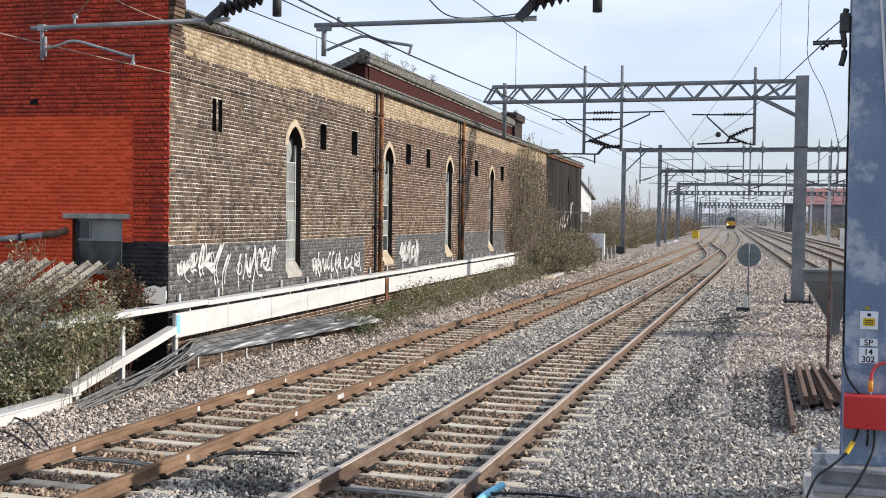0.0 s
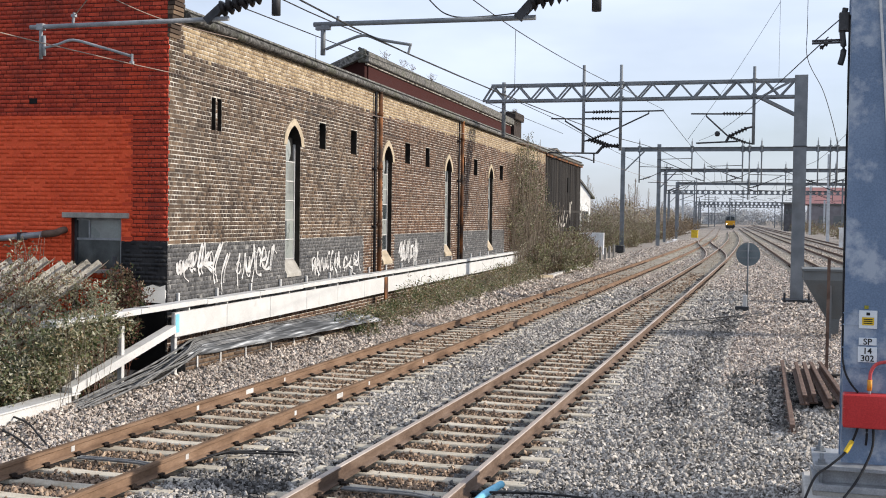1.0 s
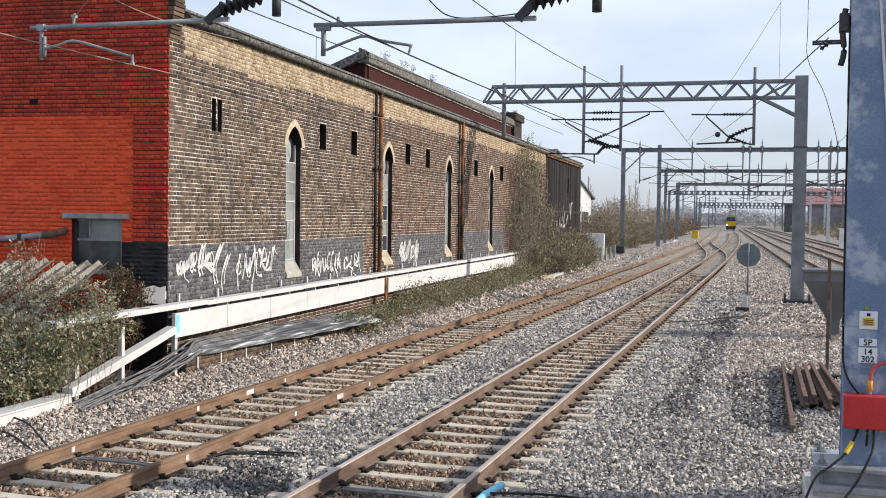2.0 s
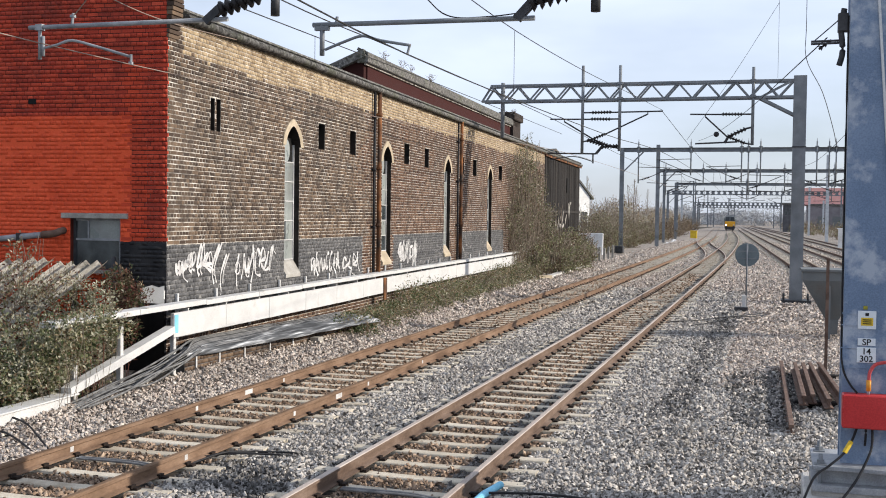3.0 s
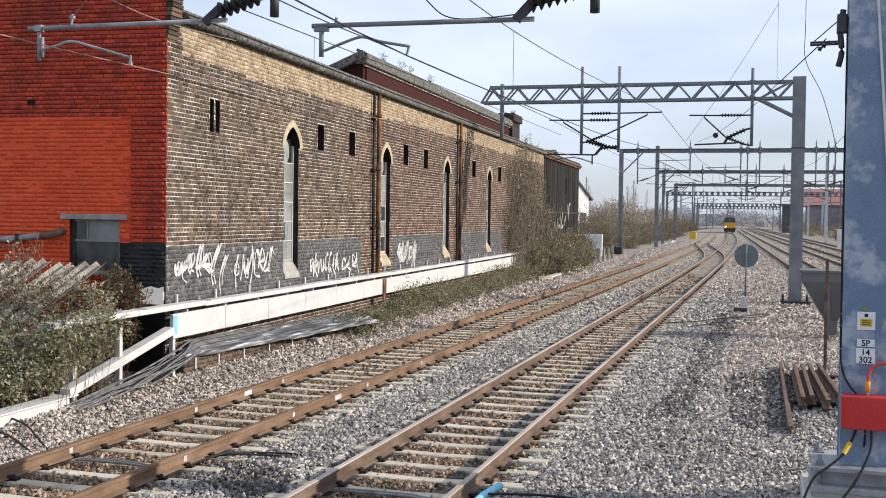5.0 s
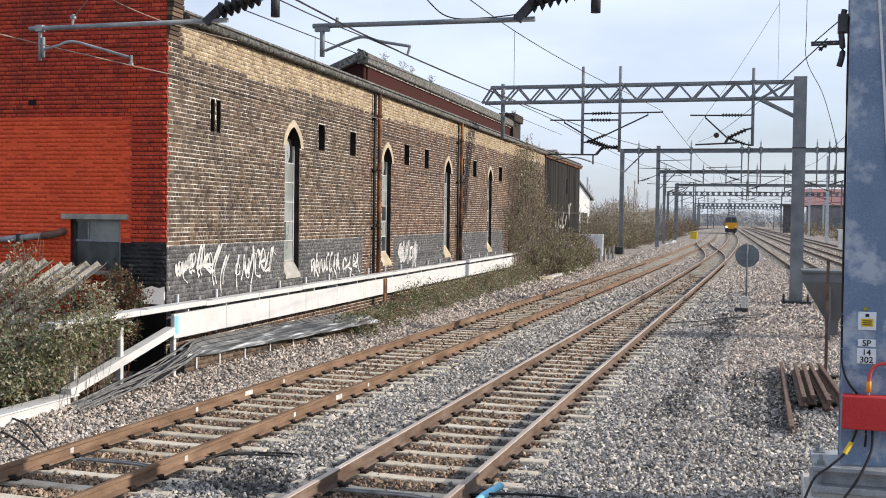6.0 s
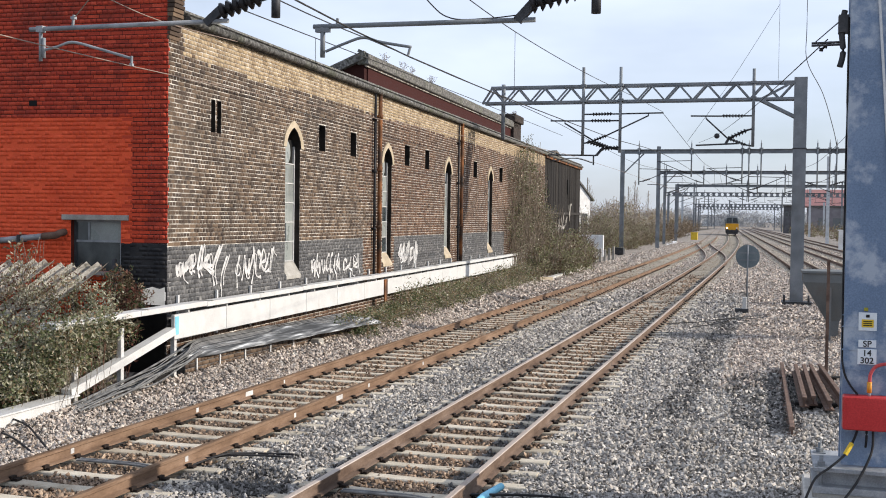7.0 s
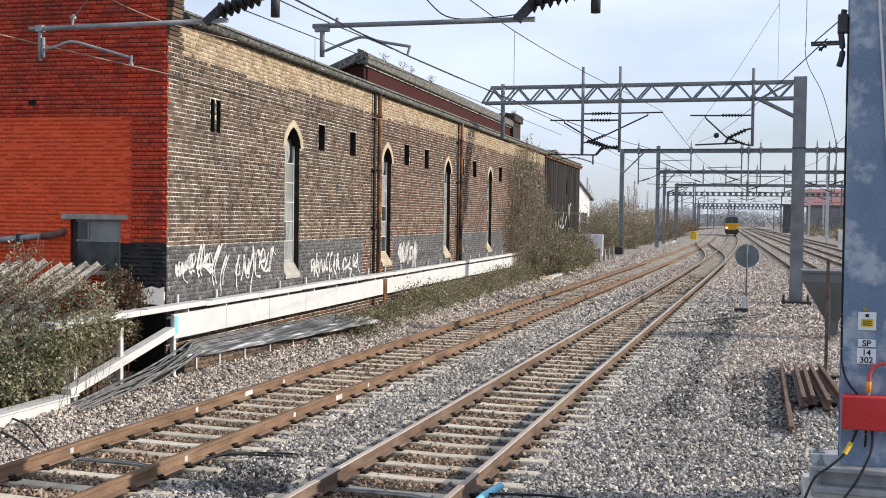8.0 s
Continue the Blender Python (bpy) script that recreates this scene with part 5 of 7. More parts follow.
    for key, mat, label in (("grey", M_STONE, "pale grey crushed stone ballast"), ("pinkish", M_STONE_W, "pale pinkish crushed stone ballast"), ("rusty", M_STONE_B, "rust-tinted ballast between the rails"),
                            ("dark", M_STONE_D, "dark ballast, part oil stain and part painted shadow")):
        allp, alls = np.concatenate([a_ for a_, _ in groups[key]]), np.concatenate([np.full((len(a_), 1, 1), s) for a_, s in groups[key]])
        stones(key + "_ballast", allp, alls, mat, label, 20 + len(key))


# ---------------------------------------------------------------- plants
def leaves(name, blobs, n, size, mat, parent, seed, droop=0.0, hollow=0.45, gaps=0.0):
    """Single leaves in clumps through the blobs; gaps sets how much stays open."""
    rng = np.random.default_rng(seed)
    b = np.array(blobs)
    vol = b[:, 3] * b[:, 4] + b[:, 4] * b[:, 5]
    pick = rng.choice(len(b), n, p=vol / vol.sum())
    d = rng.normal(size=(n, 3))
    d /= np.linalg.norm(d, axis=1)[:, None]
    rad = (hollow + (1 - hollow) * rng.random(n)) * (1 + 0.25 * np.sin(d[:, 0] * 7 + pick) * np.cos(d[:, 1] * 6 - d[:, 2] * 5 + pick))
    c = b[pick, :3] + d * b[pick, 3:6] * rad[:, None]
    c[:, 2] = np.maximum(c[:, 2], -0.2 + rng.random(n) * 0.1)
    waves = rng.normal(size=(6, 3)) * 0.55 / size
    clump = np.sin(c @ waves.T + rng.uniform(0, 6.28, 6)).sum(1)
    keep = clump > gaps + rng.normal(0, 0.5, n)
    c, d, n = c[keep], d[keep], int(keep.sum())
    ax = rng.normal(size=(n, 3)) + d * 0.8
    ax[:, 2] -= droop
    ax /= np.linalg.norm(ax, axis=1)[:, None]
    sd = np.cross(ax, rng.normal(size=(n, 3)))
    sd /= np.linalg.norm(sd, axis=1)[:, None]
    L = size * rng.uniform(0.5, 1.4, n)[:, None]
    nm = np.cross(ax, sd) * L * 0.12
    v = np.stack([c - ax * L * 0.5, c + sd * L * 0.24 + nm, c + ax * L * 0.5, c - sd * L * 0.24 + nm], 1)
    f = np.arange(n * 4).reshape(n, 4)
    ob = new(name, mesh_from(name, v.reshape(-1, 3), f, mat))
    ob.parent = parent
    return tagged(ob, kind="stuff")


def stems(blobs, n, parent, seed, r=0.012, base_z=-0.25, mat=None):
    rng = random.Random(seed)
    bm = bmesh.new()
    for _ in range(n):
        x, y, z, rx, ry, rz = rng.choice(blobs)
        tip = Vector((x + rng.uniform(-1, 1) * rx, y + rng.uniform(-1, 1) * ry, z + rz * rng.uniform(0.2, 1.05)))
        foot = Vector((x + rng.uniform(-0.4, 0.4) * rx, y + rng.uniform(-0.4, 0.4) * ry, base_z))
        mid = foot.lerp(tip, 0.55) + Vector((rng.uniform(-0.15, 0.15), rng.uniform(-0.15, 0.15), 0.1))
        pts = bend([foot, mid, tip], 4)
        rope(bm, pts, r, 4)
        for k in (4, 6):
            q = pts[k]
            rope(bm, [q, q + Vector((rng.uniform(-1, 1) * rx, rng.uniform(-1, 1) * ry, rng.uniform(0.1, 0.7) * rz)) * 0.5], r * 0.6, 3)
    return tagged(part("stem_tangle", bm, mat or M_TWIG, parent), kind="stuff")


def bush(name, label, blobs, layers, stem_n, seed, stem_r=0.012, category="shrub", group="", base=-0.25, bark=None, gaps=0.0):
    b = thing(name, label, category, group)
    stems(blobs, stem_n, b, seed, stem_r, base, bark)
    for k, (n, size, mat) in enumerate(layers):
        leaves("leaves", blobs, n, size, mat, b, seed * 10 + k, gaps=gaps)
    return b


def bare_tree(name, label, x, y, h, seed, spread=0.3, r=0.11, mat=None):
    t = thing(name, label, "tree", "bare trees")
    rng = random.Random(seed)
    tr, tw = bmesh.new(), bmesh.new()
    top = Vector((x + rng.uniform(-0.3, 0.3), y, h))
    rope(tr, bend([(x, y, -0.3), (x + rng.uniform(-0.2, 0.2), y, h * 0.5), top], 5), r, 6)
    for k in range(38):
        z = h * rng.uniform(0.18, 0.95)
        a_ = rng.uniform(0, 6.28)
        ln = h * spread * (1.1 - z / h) * rng.uniform(0.7, 1.2)
        q0 = Vector((x, y, z))
        q1 = q0 + Vector((math.cos(a_) * ln * 0.5, math.sin(a_) * ln * 0.5, ln * 0.75))
        q2 = q1 + Vector((math.cos(a_) * ln * 0.25, math.sin(a_) * ln * 0.25, ln * 0.7))
        rope(tw, [q0, q1, q2], r * 0.25, 4)
        for j in range(5):
            s0 = q0.lerp(q2, rng.uniform(0.3, 1))
            rope(tw, [s0, s0 + Vector((rng.uniform(-1, 1), rng.uniform(-1, 1), rng.uniform(0.3, 1.4))) * ln * 0.33], r * 0.11, 3)
    part("trunk", tr, M_TWIG, t)
    tagged(part("crown", tw, mat or M_TWIG, t), kind="stuff")


def make_plants():
    def sp(d, s, z):
        q = at_shed(d, s, z)
        return (q.x, q.y, q.z)
    # overgrown corner before the red end wall
    bl = [(*sp(-0.55, -2.6, 0.45), 0.75, 0.9, 0.75), (*sp(-1.5, -2.4, 0.5), 0.9, 0.9, 0.66), (*sp(-2.6, -2.4, 0.5), 0.9, 0.9, 0.64), (*sp(-1.2, -3.6, 0.35), 0.8, 0.8, 0.7),
          (*sp(-3.6, -2.8, 0.5), 0.9, 0.9, 0.64), (*sp(-0.5, -4.1, 0.15), 0.6, 0.7, 0.45), (*sp(-0.35, -1.9, 0.55), 0.42, 0.6, 0.6), (*sp(-0.32, -3.1, 0.5), 0.45, 0.7, 0.6),
          (*sp(0.12, -2.5, 1.0), 0.3, 0.55, 0.34), (*sp(0.15, -3.2, 0.85), 0.34, 0.6, 0.4), (*sp(0.05, -3.6, 0.5), 0.3, 0.5, 0.35), (*sp(-1.0, -4.9, 0.3), 0.8, 0.8, 0.6),
          (*sp(-0.5, -1.75, 0.95), 0.35, 0.35, 0.4)]
    bush("bramble_thicket", "tangled bramble and buddleia with grey-green leaves before the red wall", bl,
         [(21000, 0.075, M_LEAF_GREY), (9000, 0.075, M_LEAF), (6000, 0.075, M_LEAF_IVY), (8000, 0.058, M_LEAF_DRY), (3500, 0.058, M_LEAF_RED)], 70, 3, 0.0035, bark=M_TWIG_RED, gaps=-0.7)
    bl = [(*sp(0.25, -2.55, 1.05), 0.26, 0.4, 0.26), (*sp(0.2, -3.1, 0.95), 0.3, 0.5, 0.35), (*sp(0.1, -3.5, 0.6), 0.25, 0.5, 0.4), (*sp(0.05, -2.2, 0.85), 0.2, 0.4, 0.3),
          (*sp(0.25, -3.9, 0.75), 0.3, 0.5, 0.5), (*sp(0.1, -4.5, 0.6), 0.35, 0.6, 0.5), (*sp(0.2, -2.0, 1.0), 0.25, 0.4, 0.22),
          (*sp(0.42, -3.3, 1.05), 0.22, 0.5, 0.26), (*sp(0.42, -3.9, 1.02), 0.24, 0.5, 0.3), (*sp(0.38, -2.7, 1.1), 0.15, 0.35, 0.16)]
    bush("bramble", "trailing bramble that swallows the end of the white trunking", bl, [(3600, 0.062, M_LEAF_GREY), (2600, 0.062, M_LEAF), (2600, 0.062, M_LEAF_IVY), (1600, 0.06, M_LEAF_DRY)], 40, 7, 0.0035, gaps=-0.5)
    bl = [(*sp(-1.9, -1.5, 1.45), 0.5, 0.4, 0.5), (*sp(-1.2, -1.4, 1.5), 0.45, 0.4, 0.45), (*sp(-2.3, -1.6, 1.5), 0.4, 0.4, 0.4), (*sp(-1.9, -1.5, 1.95), 0.3, 0.3, 0.45)]
    bush("buddleia", "straggly buddleia with pale grey leaves by the old sheeting", bl, [(1500, 0.06, M_LEAF_GREY), (1300, 0.06, M_LEAF_DRY), (500, 0.06, M_LEAF), (700, 0.06, M_LEAF_RED)], 34, 4, 0.004, gaps=0.4)
    bl = [(*sp(-0.62, -0.6, 1.5), 0.36, 0.35, 0.4), (*sp(-0.32, -0.7, 1.3), 0.42, 0.35, 0.3), (*sp(-0.3, -1.0, 0.7), 0.4, 0.3, 0.5)]
    bush("bramble", "dark reddish bramble hanging over the white trunking", bl, [(1300, 0.07, M_LEAF_RED), (2800, 0.065, M_LEAF_BROWN), (350, 0.05, M_LEAF_GREY), (1400, 0.06, M_LEAF_IVY)], 9, 5, 0.004, bark=M_TWIG_RED)
    bl = [(*sp(-0.7, -1.7, 1.3), 0.42, 0.3, 0.5), (*sp(-0.28, -1.75, 1.25), 0.34, 0.3, 0.46), (*sp(-0.3, -1.8, 0.8), 0.4, 0.3, 0.45), (*sp(-1.35, -1.85, 1.25), 0.45, 0.3, 0.5), (*sp(-2.0, -1.95, 1.05), 0.45, 0.3, 0.45),
          (*sp(-0.8, -2.1, 0.65), 0.5, 0.3, 0.45), (*sp(-1.7, -2.2, 0.7), 0.6, 0.3, 0.45)]
    bush("buddleia", "dense pale buddleia pushed through the old sheeting", bl, [(5200, 0.06, M_LEAF_GREY), (2400, 0.058, M_LEAF), (2800, 0.056, M_LEAF_DRY), (1200, 0.055, M_LEAF_RED)], 60, 9, 0.0035, gaps=0.3)
    bl = [(*sp(-0.9, -4.0, 0.42), 0.3, 0.25, 0.2)]
    bush("weed", "small yellow-flowering weed in the bramble", bl, [(240, 0.05, M_LEAF_YEL)], 8, 6, 0.006)
    bl = [(*sp(-0.5, -4.7, 0.55), 0.35, 0.5, 0.4), (*sp(-0.9, -4.4, 0.75), 0.4, 0.4, 0.35), (*sp(-0.3, -5.1, 0.3), 0.35, 0.4, 0.35)]
    bush("bramble", "rust-brown bramble with withered leaves", bl, [(3200, 0.06, M_LEAF_RED), (2600, 0.06, M_LEAF_DRY), (900, 0.06, M_LEAF_IVY)], 30, 11, 0.004, bark=M_TWIG_RED, gaps=-0.2)
    # strip of growth along the foot of the wall
    rng = random.Random(8)
    for k in range(13):
        s = 7.6 + k * 1.95
        hgt = 0.42 + 0.05 * k + rng.uniform(-0.22, 0.3)
        w = 0.62 + 0.03 * k
        bl = [(*sp(0.55 + rng.uniform(-0.1, 0.25) + 0.02 * k, s, 0.12), w, 1.1, hgt), (*sp(0.5, s + 0.8, 0.1), w * 0.8, 0.8, hgt * 0.8), (*sp(1.05, s + 0.4, -0.02), 0.4, 0.8, 0.3)]
        bush("scrub", "low ivy and dry weeds at the foot of the wall", bl,
             [(1700 if k > 3 else 900, 0.068, M_LEAF), (1300 if k > 3 else 2600, 0.07, M_LEAF_IVY), (1500, 0.065, M_LEAF_DRY), (900, 0.06, M_LEAF_GREY)], 26, 40 + k, 0.006, "shrub", "scrub along the wall",
             gaps=0.25)
    # climber on the wall
    bl = [(*sp(0.35, 33.5 + 0.9 * k, z), 0.4, 1.6, 1.0) for k, z in ((-1, 1.2), (1, 2.4), (0, 3.6), (2, 4.6), (-1, 4.9), (1.5, 5.7), (4, 3.2), (6, 1.8), (5, 4.3), (3, 1.0), (7.5, 2.6), (-2, 2.6), (8.5, 1.6), (10.5, 1.4), (9.5, 2.6))]
    bush("climber", "half-bare ivy climbing to the eaves of the shed", bl, [(3000, 0.09, M_LEAF_GREY), (4000, 0.09, M_LEAF), (4500, 0.09, M_LEAF_IVY), (6500, 0.085, M_LEAF_BROWN)], 330, 60, 0.01, "climbing plant", gaps=-0.1)
    # thickets beyond
    def mass(s, d, h, w, seed, dry):
        bl = [(*sp(d + rng.uniform(-0.4, 0.4), s + rng.uniform(-1, 1), h * 0.35), w, w * 1.3, h * 0.65), (*sp(d + 0.6, s + 1.5, h * 0.25), w * 0.8, w, h * 0.5),
              (*sp(d - 0.3, s - 1.4, h * 0.3), w * 0.7, w, h * 0.55)]
        ly = [(5200, 0.12, M_LEAF_BROWN), (2600, 0.11, M_LEAF), (400, 0.11, M_LEAF_GREY)] if dry else [(4600, 0.11, M_LEAF), (2600, 0.11, M_LEAF_BROWN), (500, 0.11, M_LEAF_GREY)]
        bush("thicket", "dense lineside thicket of brown and green scrub", bl, ly, 50, seed, 0.018, "shrub", "lineside thickets")
    for k, (s, d, h, w, dry) in enumerate(((36, 1.1, 1.7, 0.9, 0), (39, 1.2, 1.9, 1.0, 0), (42.5, 1.3, 2.2, 1.1, 0), (46, 0.8, 2.4, 1.1, 1), (50, 0.4, 2.0, 1.1, 1), (54, -0.2, 1.9, 1.1, 1),
                                           (59, -0.4, 1.2, 1.2, 1), (63, -1.0, 1.0, 1.2, 1), (70, -0.7, 3.2, 1.2, 1), (72, -0.2, 3.4, 1.8, 0), (77, -1.4, 4.0, 2.1, 1), (83, -0.8, 3.0, 1.7, 1),
                                           (89, 0.1, 2.5, 1.5, 1), (93, -2.4, 3.4, 2.0, 1), (101, -3.2, 3.8, 2.4, 1), (111, -2.8, 3.6, 2.4, 1), (122, -2.5, 3.4, 2.3, 1), (135, -2.5, 3.2, 2.4, 1), (148, -1.0, 2.8, 2.2, 1), (150, -5, 4.0, 3, 1), (98, -0.6, 2.4, 1.6, 1), (108, 0.3, 2.2, 1.5, 1), (118, -0.3, 2.4, 1.6, 1), (130, 0.6, 2.0, 1.6, 1))):
        mass(s, d, h, w, 80 + k, dry)
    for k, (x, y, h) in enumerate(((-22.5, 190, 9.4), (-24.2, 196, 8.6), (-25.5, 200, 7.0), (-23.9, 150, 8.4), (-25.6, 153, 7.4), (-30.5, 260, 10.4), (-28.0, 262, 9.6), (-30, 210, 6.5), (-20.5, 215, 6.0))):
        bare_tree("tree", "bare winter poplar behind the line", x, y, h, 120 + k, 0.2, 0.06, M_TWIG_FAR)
    for k, (s, w) in enumerate(((25.5, 0.35), (28.2, 0.5), (29.5, 0.3), (33.0, 0.4), (54.0, 0.5))):
        z = 9.5 if s > 50 else 9.14
        bush("coping_weed", "dry weed rooted in the old coping", [(*sp(-4.0, s, z + 0.08), 0.12, w, 0.2)], [(90, 0.07, M_LEAF_BROWN)], 8, 200 + k, 0.005, "weed", "coping weeds", z - 0.02)
    rk = random.Random(31)
    for k in range(12):
        y = 150 + 15 * k
        x = line_left(y) - 5.2 - rk.uniform(0, 2.2)
        h = rk.uniform(1.8, 3.4)
        bush("thicket", "distant lineside thicket of brown scrub", [(x, y, h * 0.35, 1.8, 4.5, h * 0.6), (x - 1.5, y + 5, h * 0.4, 1.8, 4.0, h * 0.7)],
             [(1900, 0.24, M_LEAF_BROWN)], 16, 220 + k, 0.03, "shrub", "far thickets")
    for k in range(9):
        y = 165 + 24 * k
        x = line_e(y) + 4.5 + rk.uniform(0, 2.5)
        h = rk.uniform(1.4, 2.8)
        bush("thicket", "distant lineside thicket of brown scrub", [(x, y, h * 0.35, 1.8, 5.0, h * 0.6), (x + 2.5, y + 6, h * 0.4, 2.0, 5.0, h * 0.7)],
             [(1000, 0.28, M_LEAF_BROWN), (450, 0.28, M_LEAF)], 16, 250 + k, 0.03, "shrub", "far thickets")
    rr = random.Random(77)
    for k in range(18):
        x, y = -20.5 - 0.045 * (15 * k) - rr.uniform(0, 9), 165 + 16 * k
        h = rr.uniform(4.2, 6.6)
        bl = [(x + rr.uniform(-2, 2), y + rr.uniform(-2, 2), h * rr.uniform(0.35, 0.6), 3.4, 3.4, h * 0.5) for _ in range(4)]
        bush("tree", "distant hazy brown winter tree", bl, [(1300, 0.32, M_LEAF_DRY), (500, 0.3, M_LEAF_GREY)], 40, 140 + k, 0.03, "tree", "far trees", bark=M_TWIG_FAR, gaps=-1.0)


# ---------------------------------------------------------------- lineside things
def make_trunking():
    t = thing("cable_trunking", "white cable trunking in two runs fixed along the shed wall", "cable trunking")
    t.matrix_basis = SHED
    s = -3.9
    rng = random.Random(2)
    while s < 35:
        e_ = min(35.2, s + 2.4)
        z = 1.185 + rng.uniform(-0.008, 0.008)
        o = part("shelf", boxed((0.08, s + 0.006, z - 0.09), (0.34, e_ - 0.006, z), None, 0.006), M_WHITE, t, "white upper trunking length")
        part("strap", boxed((0.075, s + 0.2, z), (0.345, s + 0.26, z + 0.012)), M_LINTEL, o)
        s = e_
    s = -0.33
    while s < 34.5:
        e_ = min(34.6, s + 2.1)
        z = rng.uniform(-0.008, 0.008)
        part("board", boxed((0.25, s + 0.008, 0.60 + z), (0.32, e_ - 0.008, 1.03 + z), None, 0.006), M_WHITE, t, "white vertical trunking board")
        s = e_
    # hidden bearers tie the runs to the wall
    for s in [0.33 + 1.58 * i for i in range(20)]:
        bm = boxed((0.012, s - 0.03, 0.5), (0.06, s + 0.025, 1.33), None, 0.004)
        box(bm, (0.06, s - 0.02, 1.02), (0.26, s + 0.02, 1.08))
        part("bracket", bm, M_WHITE, t, "white upright bracket")
    # ramp to the ground
    bm = bmesh.new()
    bar(bm, (0.26, -0.33, 0.75), (0.26, -3.5, 0.13), 0.17, 0.13)
    part("ramp", bm, M_WHITE, t, "white trunking sloping down to the ballast")
    part("ground_run", boxed((0.12, -9.0, -0.15), (0.40, -3.6, 0.08), None, 0.008), M_WHITE, t, "white trunking lying on the ground")
    part("lid", boxed((0.10, -9.0, 0.084), (0.42, -3.4, 0.11), None, 0.006), M_WHITE, t, "scuffed white trunking lid")
    for s, z0, z1 in ((-1.97, -0.2, 0.95), (-2.98, -0.2, 1.08), (-0.2, -0.2, 0.62)):
        part("post", boxed((0.2 if s > -2.5 else 0.02, s - 0.05, z0), (0.28 if s > -2.5 else 0.09, s + 0.04, z1), None, 0.006), M_WHITE, t, "white square post")
    part("end_tape", boxed((0.322, -0.31, 0.68), (0.326, -0.17, 1.0)), M_BLUE, t, "pale blue tape patch")
    bm = boxed((0.32, 11.9, 0.4), (0.36, 12.15, 1.03), None, 0.004)
    part("pipe_cover", bm, M_RUSTPIPE, t)


def make_cable_wall():
    w = thing("low_wall", "low brick wall that carries the cables beside the shed", "wall")
    lean = math.atan(0.5 / 8.6)
    w.matrix_basis = SHED @ Matrix.Translation((0.36, 0, 0)) @ Matrix.Rotation(-lean, 4, "Z")
    part("core", boxed((-0.3, 0.0, -0.35), (-0.002, 8.6, 0.2)), M_MORTAR_D, w)
    rows = bricks_in(0.0, 8.6, -0.28, 0.21, [], 4, 0.08)
    ob = new("bricks", brick_mesh("bricks", rows, lambda v: np.stack([v[:, 1], v[:, 0], v[:, 2]], 1), M_BRICK, 0.006))
    ob.parent = w
    tagged(ob, kind="stuff")
    for s in (0.35, 1.2, 2.2, 3.3, 4.4):
        part("marker_strip", boxed((0.009, s, -0.12), (0.03, s + 0.04, 0.2)), M_WHITE, w, "thin white marker strip")
    sheet = thing("plastic_sheeting", "crumpled grey plastic sheeting draped over the cables on the low wall", "sheeting")
    sheet.matrix_basis = w.matrix_basis
    nx, ny = 14, 90
    verts, faces = [], []
    for j in range(ny + 1):
        s = 0.05 + 8.5 * j / ny
        for i in range(nx + 1):
            u = i / nx
            d = -0.34 - 0.055 * s * (1 - u) * 0.9 + (0.38 + 0.055 * s * 0.9) * u
            z = 0.40 - 0.008 * s - 0.13 * u ** 1.4 - (0.05 if i == nx else 0) + 0.045 * noise.noise((d * 3, s * 0.8, 1)) + 0.03 * noise.noise((u * 9, s * 1.3, 4)) + 0.012 * math.sin(u * 26 + 2 * noise.noise((s * 0.7, 0, 2)))
            verts.append((d + 0.03 * noise.noise((s * 1.7, d, 9)), s, z))
    for j in range(ny):
        for i in range(nx):
            a_ = j * (nx + 1) + i
            faces.append((a_, a_ + 1, a_ + nx + 2, a_ + nx + 1))
    ob = new("sheet", mesh_from("sheet", verts, faces, M_POLY))
    ob.parent = sheet
    sol = ob.modifiers.new("thick", "SOLIDIFY")
    sol.thickness = 0.012
    sol.offset = -1
    part("fill", boxed((-0.30, 0.1, 0.2), (-0.12, 8.4, 0.26)), M_DARK, sheet)
    rng = random.Random(12)
    bundle = thing("cable_bundle", "loose grey cables running up from the ballast onto the low wall", "cables")
    bundle.matrix_basis = SHED
    for k in range(20):
        o = rng.uniform(-0.3, 0.32)
        zz = 0.14 + 0.013 * k
        f_ = k / 19
        pts = [(0.52 + o * 0.6, -3.5 + rng.uniform(-0.4, 0.4), -0.05), (0.52 + o * 0.6, -2.6, 0.0 + rng.uniform(0, 0.08)), (0.48 + o * 0.55, -1.6, 0.0 + rng.uniform(0, 0.16)), (0.44 + o * 0.3, -0.3, zz),
               (0.42 - 0.38 * f_, 1.0, 0.29 + 0.15 * f_), (0.48 - 0.43 * f_, 2.6, 0.28 + 0.14 * f_), (0.5 - 0.44 * f_, 4.5, 0.28 + 0.12 * f_)]
        if k % 3 == 0:
            pts += [(0.66 - 0.5 * f_, 6.5, 0.27 + 0.1 * f_), (0.8 - 0.6 * f_, 8.7, 0.24 + 0.09 * f_)]
        part("cable", rope(bmesh.new(), bend(pts, 6), rng.uniform(0.010, 0.017), 6), M_CABLE if k % 7 else M_CABLE_K, bundle)
    part("junction_box", boxed((0.72, 5.2, -0.14), (0.92, 5.5, 0.06), None, 0.01), M_LINTEL, bundle, "small grey junction box")


